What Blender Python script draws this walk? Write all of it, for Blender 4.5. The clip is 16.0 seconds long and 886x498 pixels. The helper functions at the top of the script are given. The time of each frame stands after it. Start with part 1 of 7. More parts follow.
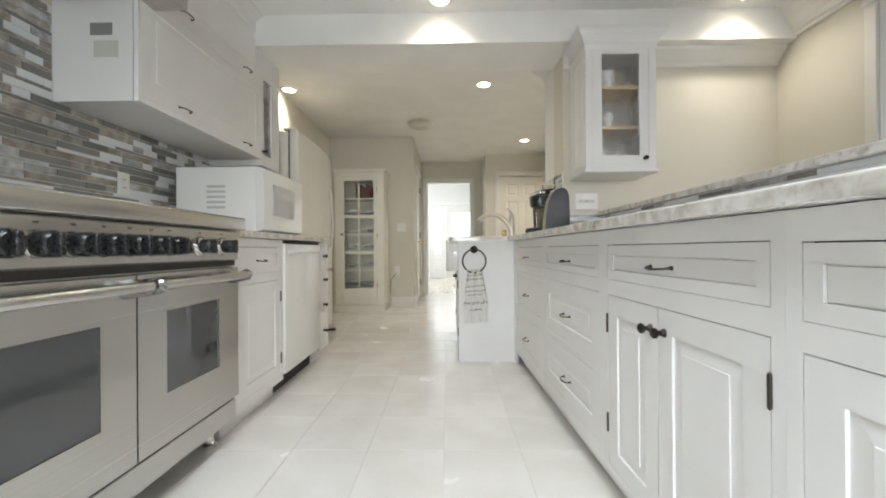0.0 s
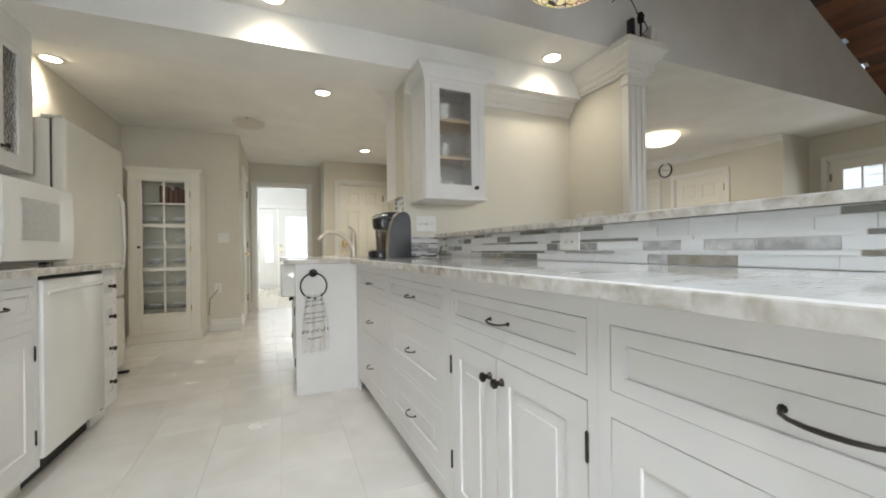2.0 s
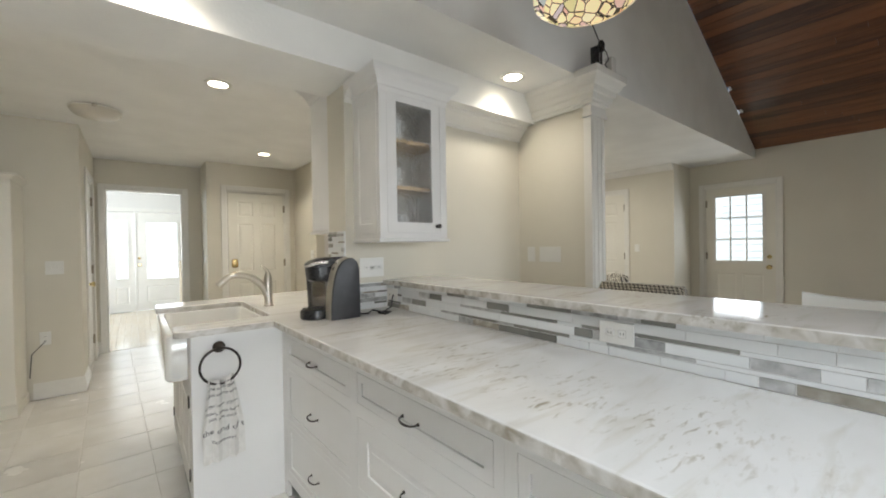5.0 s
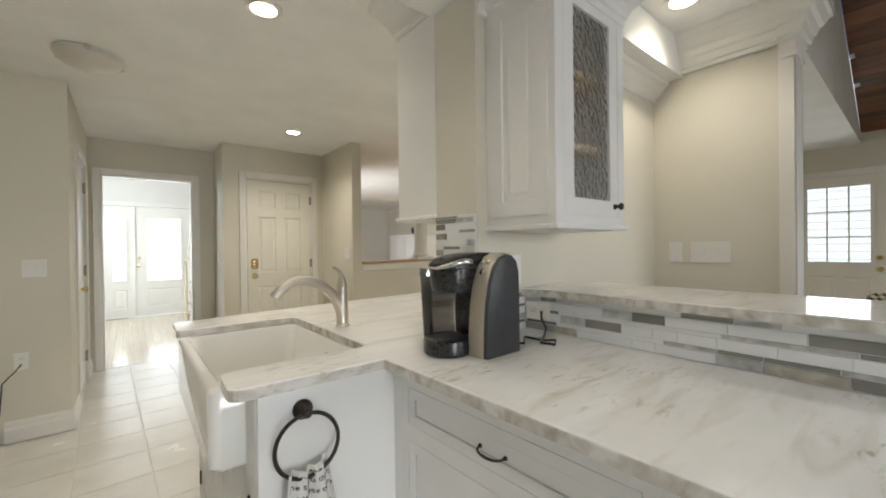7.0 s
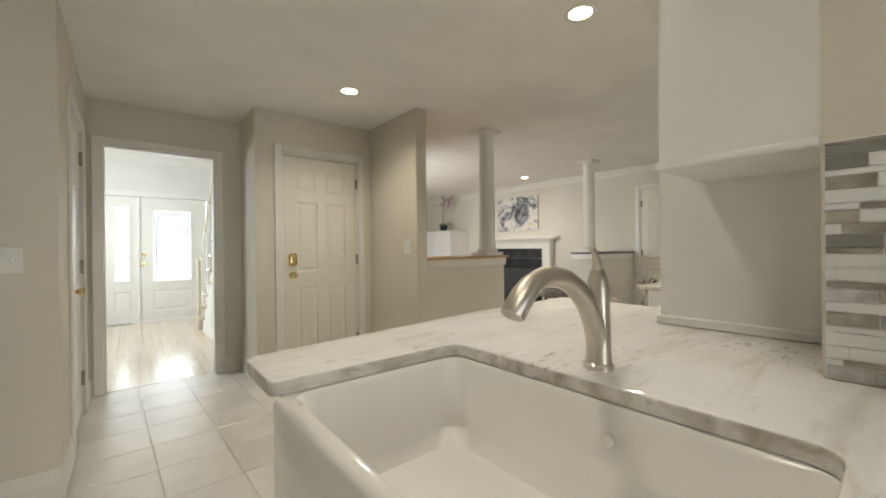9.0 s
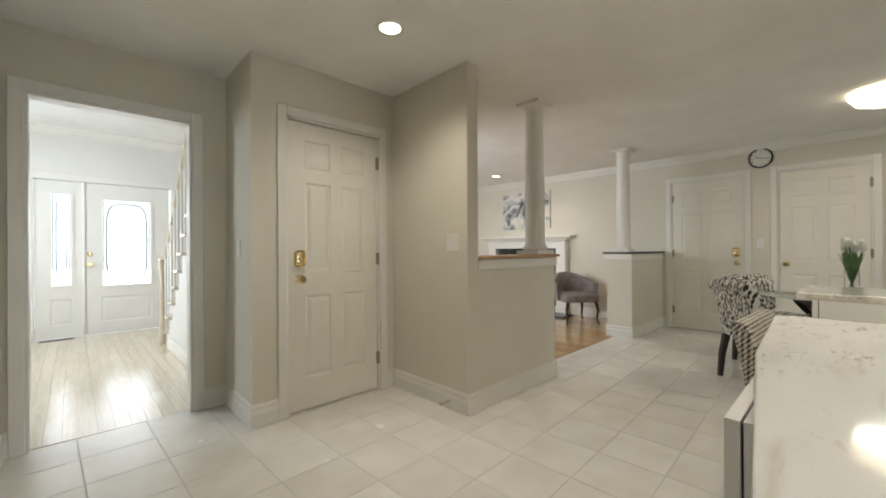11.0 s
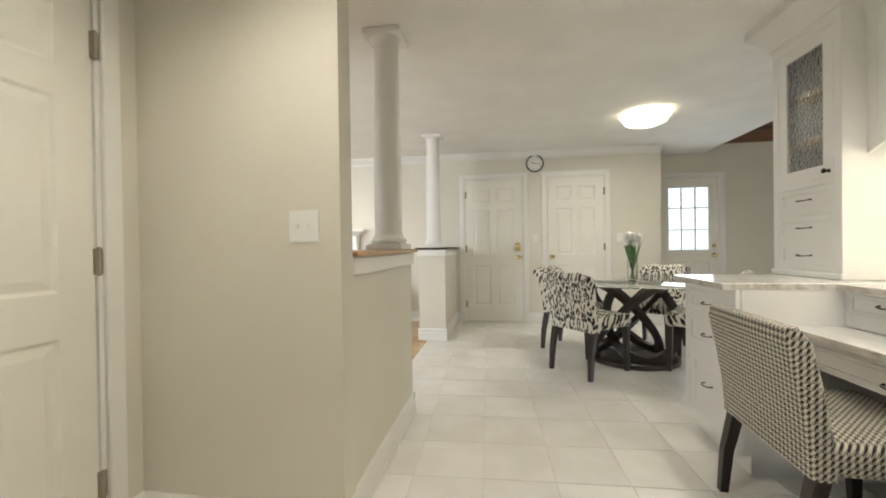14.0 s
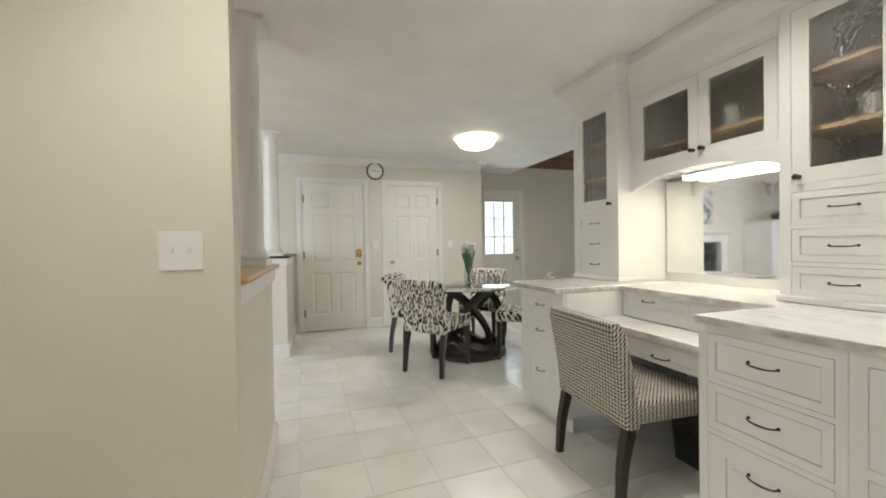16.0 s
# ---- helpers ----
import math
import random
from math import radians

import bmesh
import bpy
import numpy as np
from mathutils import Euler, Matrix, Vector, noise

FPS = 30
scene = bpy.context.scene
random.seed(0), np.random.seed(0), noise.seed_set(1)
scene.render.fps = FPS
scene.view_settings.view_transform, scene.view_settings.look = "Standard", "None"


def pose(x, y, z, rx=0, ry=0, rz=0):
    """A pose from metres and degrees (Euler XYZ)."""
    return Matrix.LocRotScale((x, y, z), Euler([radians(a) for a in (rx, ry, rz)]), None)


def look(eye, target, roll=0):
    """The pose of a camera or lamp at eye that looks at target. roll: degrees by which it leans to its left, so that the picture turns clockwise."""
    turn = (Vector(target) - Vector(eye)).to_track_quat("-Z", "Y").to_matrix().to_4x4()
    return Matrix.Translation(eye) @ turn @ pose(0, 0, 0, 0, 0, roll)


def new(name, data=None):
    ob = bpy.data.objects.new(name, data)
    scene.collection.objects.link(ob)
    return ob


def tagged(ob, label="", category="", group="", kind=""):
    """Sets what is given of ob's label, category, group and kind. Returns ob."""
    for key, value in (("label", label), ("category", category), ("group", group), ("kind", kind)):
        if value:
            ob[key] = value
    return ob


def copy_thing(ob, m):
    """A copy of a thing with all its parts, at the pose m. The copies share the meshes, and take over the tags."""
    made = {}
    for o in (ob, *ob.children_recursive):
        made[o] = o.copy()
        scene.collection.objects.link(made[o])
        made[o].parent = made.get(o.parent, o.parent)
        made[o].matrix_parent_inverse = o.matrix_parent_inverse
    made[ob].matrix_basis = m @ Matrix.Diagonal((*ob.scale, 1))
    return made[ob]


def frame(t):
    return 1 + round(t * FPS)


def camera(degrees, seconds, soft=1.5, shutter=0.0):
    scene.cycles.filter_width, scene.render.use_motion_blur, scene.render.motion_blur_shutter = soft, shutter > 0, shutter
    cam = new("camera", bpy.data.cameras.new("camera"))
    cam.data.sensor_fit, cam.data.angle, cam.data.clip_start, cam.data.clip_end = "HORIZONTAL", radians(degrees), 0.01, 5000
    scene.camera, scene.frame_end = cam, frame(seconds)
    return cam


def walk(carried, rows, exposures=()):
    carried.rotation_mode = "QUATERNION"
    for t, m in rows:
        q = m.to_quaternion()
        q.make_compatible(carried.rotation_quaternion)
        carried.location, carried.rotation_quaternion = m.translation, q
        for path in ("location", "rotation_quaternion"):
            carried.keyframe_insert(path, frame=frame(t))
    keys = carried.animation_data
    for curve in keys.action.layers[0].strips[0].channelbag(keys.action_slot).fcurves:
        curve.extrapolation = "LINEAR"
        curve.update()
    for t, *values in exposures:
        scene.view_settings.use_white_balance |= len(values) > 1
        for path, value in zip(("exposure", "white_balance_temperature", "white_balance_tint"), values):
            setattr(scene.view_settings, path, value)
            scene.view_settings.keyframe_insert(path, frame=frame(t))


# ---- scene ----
cam = camera(97.7, 16.0, 1.9)
PATH = [
    (0, (0.318, 0.27, 0.814), (0.287, 2.27, 0.816), -0.4),
    (0.5, (0.319, 0.33, 0.836), (0.475, 2.324, 0.845), -0.4),
    (1, (0.319, 0.346, 0.879), (0.673, 2.315, 0.889), -0.6),
    (1.5, (0.314, 0.34, 0.917), (0.885, 2.257, 0.923), -0.5),
    (2, (0.306, 0.332, 0.961), (1.074, 2.179, 0.962), -0.7),
    (2.5, (0.278, 0.343, 1.01), (1.199, 2.118, 1.011), -0.7),
    (3, (0.227, 0.376, 1.083), (1.308, 2.059, 1.08), -0.8),
    (3.2, (0.229, 0.413, 1.102), (1.357, 2.064, 1.101), -0.9),
    (5.5, (0.186, 1.208, 1.289), (1.438, 2.768, 1.272), -0.8),
    (6, (0.208, 1.469, 1.274), (1.462, 3.026, 1.264), -0.7),
    (6.5, (0.2, 1.728, 1.259), (1.457, 3.283, 1.25), -0.7),
    (7, (0.141, 2.02, 1.243), (1.401, 3.574, 1.231), -0.7),
    (7.5, (0.134, 2.321, 1.217), (1.396, 3.873, 1.206), -0.6),
    (8, (0.129, 2.615, 1.213), (1.392, 4.167, 1.208), -0.6),
    (8.5, (0.078, 2.899, 1.19), (1.339, 4.451, 1.188), -0.6),
    (9, (0.074, 3.169, 1.166), (1.337, 4.719, 1.162), -0.6),
    (11.5, (0.134, 4.414, 1.131), (1.611, 5.762, 1.132), -0.4),
    (12, (0.18, 4.643, 1.13), (1.784, 5.837, 1.118), -0.5),
    (12.5, (0.312, 4.852, 1.092), (2.038, 5.863, 1.09), -0.7),
    (13, (0.435, 5.042, 1.101), (2.258, 5.865, 1.094), -0.6),
    (13.5, (0.557, 5.249, 1.101), (2.462, 5.855, 1.089), -0.8),
    (14, (0.721, 5.388, 1.099), (2.697, 5.691, 1.085), -0.8),
    (14.5, (0.83, 5.473, 1.125), (2.829, 5.52, 1.108), -0.8),
    (15, (0.873, 5.574, 1.138), (2.865, 5.404, 1.117), -0.9),
    (15.5, (0.829, 5.641, 1.151), (2.792, 5.26, 1.129), -1.0),
    (16, (0.713, 5.719, 1.189), (2.616, 5.106, 1.162), -0.9),
]
EXPOSURES = [(0.0, 0.22, 6330, 10), (1.5, 0.10, 6370, 10), (3.0, 0.0, 6370, 9), (6.0, 0.16, 6330, 10), (9.0, -0.06, 6560, 9), (11.5, -0.14, 6350, 10), (12.5, 0.30, 6270, 10), (13.5, 0.44, 6330, 9), (15.0, 0.42, 6080, 9), (16.0, 0.36, 6000, 9)]
walk(cam, [(t, look(eye, target, roll)) for t, eye, target, roll in PATH], EXPOSURES)

# ---- world, sun, daylight, added fill lamps ----
world = bpy.data.worlds.new("sky")
scene.world = world
world.use_nodes = True
sky = world.node_tree.nodes.new("ShaderNodeTexSky")
sky.sky_type, sky.sun_disc = "NISHITA", False
sky.sun_elevation, sky.sun_rotation = radians(42), radians(200)
background = world.node_tree.nodes["Background"]
background.inputs["Strength"].default_value = 0.12
world.node_tree.links.new(sky.outputs[0], background.inputs["Color"])
sun = new("sun", bpy.data.lights.new("sun", "SUN"))
sun.data.energy, sun.data.angle, sun.data.color = 1.2, radians(12), (1.0, 0.95, 0.88)
sun.matrix_world = look((0, 0, 0), (0.25, 0.68, -0.66))


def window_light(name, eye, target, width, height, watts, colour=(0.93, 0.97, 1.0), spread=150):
    """Area lamp for sky light at a window's opening, or for added fill."""
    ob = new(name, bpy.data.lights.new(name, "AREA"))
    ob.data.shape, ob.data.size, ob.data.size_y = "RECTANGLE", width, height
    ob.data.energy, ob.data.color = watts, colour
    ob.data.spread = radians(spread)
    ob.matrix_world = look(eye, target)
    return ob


DAY = 1.0
window_light("daylight_south", (3.9, -2.52, 1.5), (3.2, -0.6, 0.0), 2.6, 1.5, 40 * DAY, spread=105)
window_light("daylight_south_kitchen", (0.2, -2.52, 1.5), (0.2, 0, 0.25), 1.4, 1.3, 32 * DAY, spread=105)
# unseen overhead lamp, added to brighten the kitchen floor and counters
window_light("kitchen_overhead_fill", (0.0, 0.3, 3.02), (0.12, 0.6, 0.0), 0.9, 1.3, 21 * DAY, (0.90, 0.96, 1.0), 95)
window_light("daylight_foyer", (0.55, 11.1, 1.3), (0.5, 9, 0.3), 1.4, 1.5, 8 * DAY)
# fill lamp added before the solid west wall to brighten the foyer
window_light("foyer_west_fill", (-1.55, 9.6, 1.6), (0.5, 9.9, 0.9), 1.6, 1.6, 112 * DAY, (0.86, 0.94, 1.0))
window_light("daylight_living", (2.32, 8.6, 1.4), (5, 8.4, 1.0), 2.2, 1.5, 58 * DAY)
window_light("daylight_dining", (6.85, 2.66, 1.45), (5, 2.9, 1.2), 0.55, 0.9, 4.0 * DAY)


# ---- materials ----
def material(name):
    m = bpy.data.materials.new(name)
    m.use_nodes = True
    return m, m.node_tree.nodes, m.node_tree.links, m.node_tree.nodes["Principled BSDF"]


def ramp(nodes, stops):
    r = nodes.new("ShaderNodeValToRGB")
    while len(r.color_ramp.elements) < len(stops):
        r.color_ramp.elements.new(0.5)
    for e, (p, c) in zip(r.color_ramp.elements, stops):
        e.position, e.color = p, (*c, 1)
    return r


def math_node(nodes, links, op, a, b=None):
    n = nodes.new("ShaderNodeMath")
    n.operation = op
    for i, v in enumerate((a, b)):
        if v is None:
            continue
        if isinstance(v, (int, float)):
            n.inputs[i].default_value = v
        else:
            links.new(v, n.inputs[i])
    return n.outputs[0]


def noisy(name, low, high, scale, rough, metal=0.0, bump=0.0, bump_scale=None, detail=6.0, coat=0.0, stretch=(1, 1, 1), rough_vary=0.06, spots=(0.35, 0.7)):
    """Two colours by noise, roughness that varies, fine relief."""
    m, nodes, links, p = material(name)
    co = nodes.new("ShaderNodeTexCoord")
    mp = nodes.new("ShaderNodeMapping")
    mp.inputs["Scale"].default_value = stretch
    links.new(co.outputs["Object"], mp.inputs["Vector"])
    n = nodes.new("ShaderNodeTexNoise")
    n.inputs["Scale"].default_value, n.inputs["Detail"].default_value = scale, detail
    links.new(mp.outputs[0], n.inputs["Vector"])
    r = ramp(nodes, [(spots[0], low), (spots[1], high)])
    links.new(n.outputs["Fac"], r.inputs["Fac"])
    links.new(r.outputs["Color"], p.inputs["Base Color"])
    n2 = nodes.new("ShaderNodeTexNoise")
    n2.inputs["Scale"].default_value = bump_scale or scale * 6
    links.new(mp.outputs[0], n2.inputs["Vector"])
    mr = nodes.new("ShaderNodeMapRange")
    mr.inputs["To Min"].default_value, mr.inputs["To Max"].default_value = max(0.02, rough - rough_vary), rough + rough_vary
    links.new(n2.outputs["Fac"], mr.inputs["Value"])
    links.new(mr.outputs[0], p.inputs["Roughness"])
    p.inputs["Metallic"].default_value = metal
    p.inputs["Coat Weight"].default_value = coat
    if bump:
        b = nodes.new("ShaderNodeBump")
        b.inputs["Strength"].default_value, b.inputs["Distance"].default_value = bump, 0.002
        links.new(n2.outputs["Fac"], b.inputs["Height"])
        links.new(b.outputs[0], p.inputs["Normal"])
    return m


def plain(name, colour, rough, metal=0.0, coat=0.0):
    return noisy(name, tuple(c * 0.94 for c in colour), colour, 9, rough, metal, coat=coat, rough_vary=0.04)


def glass_material(name, colour, rough, bump=0.0, bump_scale=60, alpha=None):
    m, nodes, links, p = material(name)
    p.inputs["Base Color"].default_value = (*colour, 1)
    p.inputs["Roughness"].default_value = rough
    p.inputs["Transmission Weight"].default_value = 1.0
    p.inputs["IOR"].default_value = 1.45
    if bump:
        co = nodes.new("ShaderNodeTexCoord")
        v = nodes.new("ShaderNodeTexVoronoi")
        v.feature = "SMOOTH_F1"
        v.inputs["Scale"].default_value = bump_scale
        links.new(co.outputs["Object"], v.inputs["Vector"])
        b = nodes.new("ShaderNodeBump")
        b.inputs["Strength"].default_value, b.inputs["Distance"].default_value = bump, 0.01
        links.new(v.outputs["Distance"], b.inputs["Height"])
        links.new(b.outputs[0], p.inputs["Normal"])
    return m


def glow(name, colour, strength):
    m, nodes, links, p = material(name)
    p.inputs["Base Color"].default_value = (*colour, 1)
    p.inputs["Emission Color"].default_value = (*colour, 1)
    p.inputs["Emission Strength"].default_value = strength
    return m


def marble_material(name, edge=False):
    """White stone: faint streaks that come and go, small grey-brown flecks."""
    m, nodes, links, p = material(name)
    co = nodes.new("ShaderNodeTexCoord")

    def layer(rotation, scale, size, detail, distortion):
        mp = nodes.new("ShaderNodeMapping")
        mp.inputs["Rotation"].default_value, mp.inputs["Scale"].default_value = rotation, scale
        links.new(co.outputs["Object"], mp.inputs["Vector"])
        n = nodes.new("ShaderNodeTexNoise")
        n.inputs["Scale"].default_value, n.inputs["Detail"].default_value, n.inputs["Distortion"].default_value = size, detail, distortion
        links.new(mp.outputs[0], n.inputs["Vector"])
        return n.outputs["Fac"]

    def times(a, b, factor):
        mix = nodes.new("ShaderNodeMix")
        mix.data_type, mix.blend_type = "RGBA", "MULTIPLY"
        mix.inputs["Factor"].default_value = factor
        links.new(a, mix.inputs["A"])
        links.new(b, mix.inputs["B"])
        return mix.outputs["Result"]

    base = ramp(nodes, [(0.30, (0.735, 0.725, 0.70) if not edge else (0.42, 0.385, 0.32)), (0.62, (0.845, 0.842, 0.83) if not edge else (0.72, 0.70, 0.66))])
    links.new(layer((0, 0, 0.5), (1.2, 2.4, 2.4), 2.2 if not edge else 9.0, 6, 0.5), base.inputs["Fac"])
    streak = ramp(nodes, [(0.55, (1, 1, 1)), (0.66, (0.88, 0.86, 0.815)), (0.78, (0.70, 0.65, 0.56))])
    links.new(layer((0, 0, 0.62), (1.0, 6.0, 6.0), 3.0, 7, 0.7), streak.inputs["Fac"])
    fleck = ramp(nodes, [(0.56, (1, 1, 1)), (0.66, (0.74, 0.71, 0.65)), (0.76, (0.48, 0.44, 0.37))])
    patch = ramp(nodes, [(0.44, (0, 0, 0)), (0.60, (1, 1, 1))])
    links.new(layer((0, 0, 0), (1, 1, 1), 3.4, 3, 0.2), patch.inputs["Fac"])
    links.new(layer((0, 0, 0.75), (1.0, 3.4, 3.4), 22.0, 6, 0.5), fleck.inputs["Fac"])
    veined = times(base.outputs["Color"], streak.outputs["Color"], 0.75)
    mix = nodes.new("ShaderNodeMix")
    mix.data_type, mix.blend_type = "RGBA", "MULTIPLY"
    links.new(patch.outputs["Color"], mix.inputs["Factor"])
    links.new(veined, mix.inputs["A"])
    links.new(fleck.outputs["Color"], mix.inputs["B"])
    links.new(mix.outputs["Result"], p.inputs["Base Color"])
    p.inputs["Roughness"].default_value = 0.07
    return m


def tile_material(name, low, high, rough, scale=7.0, spread=0.05, metal=0.0):
    """Glazed or stone tile whose shade differs a little from piece to piece."""
    m, nodes, links, p = material(name)
    info = nodes.new("ShaderNodeObjectInfo")
    co = nodes.new("ShaderNodeTexCoord")
    add = nodes.new("ShaderNodeVectorMath")
    add.operation = "MULTIPLY_ADD"
    comb = nodes.new("ShaderNodeCombineXYZ")
    for i in range(3):
        links.new(info.outputs["Random"], comb.inputs[i])
    geo = nodes.new("ShaderNodeNewGeometry")
    links.new(comb.outputs[0], add.inputs[0])
    add.inputs[1].default_value = (37, 23, 51)
    links.new(geo.outputs["Position"], add.inputs[2])
    n = nodes.new("ShaderNodeTexNoise")
    n.inputs["Scale"].default_value, n.inputs["Detail"].default_value = scale, 7
    links.new(add.outputs[0], n.inputs["Vector"])
    r = ramp(nodes, [(0.36, low), (0.64, high)])
    links.new(n.outputs["Fac"], r.inputs["Fac"])
    hsv = nodes.new("ShaderNodeHueSaturation")
    mr = nodes.new("ShaderNodeMapRange")
    mr.inputs["To Min"].default_value, mr.inputs["To Max"].default_value = 1 - spread, 1 + spread * 0.4
    links.new(info.outputs["Random"], mr.inputs["Value"])
    links.new(mr.outputs[0], hsv.inputs["Value"])
    links.new(r.outputs["Color"], hsv.inputs["Color"])
    links.new(hsv.outputs[0], p.inputs["Base Color"])
    r2 = nodes.new("ShaderNodeMapRange")
    r2.inputs["To Min"].default_value, r2.inputs["To Max"].default_value = max(0.02, rough - 0.05), rough + 0.07
    links.new(n.outputs["Fac"], r2.inputs["Value"])
    links.new(r2.outputs[0], p.inputs["Roughness"])
    p.inputs["Metallic"].default_value = metal
    return m


def wood_material(name, dark, light, rough, stretch, island=True, scale=6.0, coat=0.0, spread=0.5):
    """Grain along one axis; each board has its own tone."""
    m, nodes, links, p = material(name)
    co = nodes.new("ShaderNodeTexCoord")
    mp = nodes.new("ShaderNodeMapping")
    mp.inputs["Scale"].default_value = stretch
    links.new(co.outputs["Object"], mp.inputs["Vector"])
    n = nodes.new("ShaderNodeTexNoise")
    n.noise_dimensions = "4D"
    n.inputs["Scale"].default_value, n.inputs["Detail"].default_value, n.inputs["Distortion"].default_value = scale, 6, 0.6
    links.new(mp.outputs[0], n.inputs["Vector"])
    geo = nodes.new("ShaderNodeNewGeometry")
    w = math_node(nodes, links, "MULTIPLY", geo.outputs["Random Per Island"], 40.0)
    links.new(w, n.inputs["W"])
    tone = math_node(nodes, links, "MULTIPLY", math_node(nodes, links, "SUBTRACT", geo.outputs["Random Per Island"], 0.5), spread)
    f = math_node(nodes, links, "ADD", n.outputs["Fac"], tone)
    r = ramp(nodes, [(0.25, dark), (0.75, light)])
    links.new(f, r.inputs["Fac"])
    links.new(r.outputs["Color"], p.inputs["Base Color"])
    p.inputs["Roughness"].default_value = rough
    p.inputs["Coat Weight"].default_value = coat
    p.inputs["Coat Roughness"].default_value = 0.12
    b = nodes.new("ShaderNodeBump")
    b.inputs["Strength"].default_value, b.inputs["Distance"].default_value = 0.15, 0.002
    links.new(n.outputs["Fac"], b.inputs["Height"])
    links.new(b.outputs[0], p.inputs["Normal"])
    return m


def houndstooth_material():
    m, nodes, links, p = material("houndstooth_cloth")
    co = nodes.new("ShaderNodeTexCoord")
    sep = nodes.new("ShaderNodeSeparateXYZ")
    links.new(co.outputs["Object"], sep.inputs[0])
    k = 1 / 0.021
    u = math_node(nodes, links, "MULTIPLY", math_node(nodes, links, "ADD", sep.outputs["X"], sep.outputs["Y"]), k)
    v = math_node(nodes, links, "MULTIPLY", math_node(nodes, links, "ADD", sep.outputs["Z"], sep.outputs["Y"]), k)
    fu = math_node(nodes, links, "LESS_THAN", math_node(nodes, links, "FRACT", u), 0.5)
    fv = math_node(nodes, links, "LESS_THAN", math_node(nodes, links, "FRACT", v), 0.5)
    t = math_node(nodes, links, "LESS_THAN", math_node(nodes, links, "FRACT", math_node(nodes, links, "MULTIPLY", math_node(nodes, links, "ADD", u, v), 2.0)), 0.5)
    mix = nodes.new("ShaderNodeMix")
    links.new(t, mix.inputs["Factor"])
    links.new(fu, mix.inputs["A"])
    links.new(fv, mix.inputs["B"])
    r = ramp(nodes, [(0.0, (0.62, 0.57, 0.47)), (1.0, (0.018, 0.016, 0.015))])
    links.new(mix.outputs["Result"], r.inputs["Fac"])
    links.new(r.outputs["Color"], p.inputs["Base Color"])
    p.inputs["Roughness"].default_value = 0.92
    p.inputs["Sheen Weight"].default_value = 0.2
    return m


def floral_material():
    """Black leaf sprays on off-white cloth: stretched cells turned two ways."""
    m, nodes, links, p = material("floral_cloth")
    co = nodes.new("ShaderNodeTexCoord")
    sep = nodes.new("ShaderNodeSeparateXYZ")
    links.new(co.outputs["Object"], sep.inputs[0])
    comb = nodes.new("ShaderNodeCombineXYZ")
    links.new(math_node(nodes, links, "ABSOLUTE", math_node(nodes, links, "ADD", sep.outputs["X"], math_node(nodes, links, "MULTIPLY", sep.outputs["Y"], 0.35))), comb.inputs[0])
    links.new(math_node(nodes, links, "ADD", sep.outputs["Z"], sep.outputs["Y"]), comb.inputs[1])
    masks = []
    for angle, sx, sy, cut in ((0.55, 36, 12.0, 0.30), (-0.75, 34, 11.5, 0.28), (1.5, 30, 11, 0.20)):
        mp = nodes.new("ShaderNodeMapping")
        mp.inputs["Rotation"].default_value, mp.inputs["Scale"].default_value = (0, 0, angle), (sx, sy, 1)
        links.new(comb.outputs[0], mp.inputs["Vector"])
        vor = nodes.new("ShaderNodeTexVoronoi")
        vor.voronoi_dimensions, vor.distance = "2D", "MINKOWSKI"
        vor.inputs["Exponent"].default_value = 1.25
        vor.inputs["Scale"].default_value, vor.inputs["Randomness"].default_value = 1.0, 0.9
        links.new(mp.outputs[0], vor.inputs["Vector"])
        masks.append(math_node(nodes, links, "LESS_THAN", vor.outputs["Distance"], cut))
    f = math_node(nodes, links, "MAXIMUM", math_node(nodes, links, "MAXIMUM", masks[0], masks[1]), masks[2])
    r = ramp(nodes, [(0.0, (0.70, 0.66, 0.58)), (1.0, (0.02, 0.018, 0.018))])
    links.new(f, r.inputs["Fac"])
    links.new(r.outputs["Color"], p.inputs["Base Color"])
    p.inputs["Roughness"].default_value = 0.85
    return m


def painting_material():
    m, nodes, links, p = material("abstract_canvas")
    co = nodes.new("ShaderNodeTexCoord")
    n = nodes.new("ShaderNodeTexNoise")
    n.inputs["Scale"].default_value, n.inputs["Detail"].default_value, n.inputs["Distortion"].default_value = 4.0, 6, 1.2
    links.new(co.outputs["Object"], n.inputs["Vector"])
    r = ramp(nodes, [(0.36, (0.06, 0.06, 0.07)), (0.46, (0.35, 0.35, 0.36)), (0.56, (0.72, 0.70, 0.66)), (0.7, (0.62, 0.55, 0.42))])
    links.new(n.outputs["Fac"], r.inputs["Fac"])
    links.new(r.outputs["Color"], p.inputs["Base Color"])
    p.inputs["Roughness"].default_value = 0.7
    return m


M_WALL = noisy("beige_wall_paint", (0.650, 0.612, 0.520), (0.690, 0.652, 0.560), 1.3, 0.62, bump=0.12, bump_scale=240)
M_WALL_PALE = noisy("pale_wall_paint", (0.70, 0.68, 0.64), (0.74, 0.72, 0.68), 1.3, 0.62, bump=0.12, bump_scale=240)
M_CEIL = noisy("white_ceiling_paint", (0.82, 0.808, 0.78), (0.88, 0.87, 0.84), 3.0, 0.75, bump=0.3, bump_scale=60)
M_TRIM = noisy("white_trim_paint", (0.74, 0.72, 0.67), (0.79, 0.77, 0.72), 3.0, 0.32, bump=0.05, bump_scale=90)
M_CAB = noisy("white_cabinet_paint", (0.77, 0.76, 0.74), (0.82, 0.81, 0.79), 2.4, 0.46, bump=0.02, bump_scale=50, rough_vary=0.05)
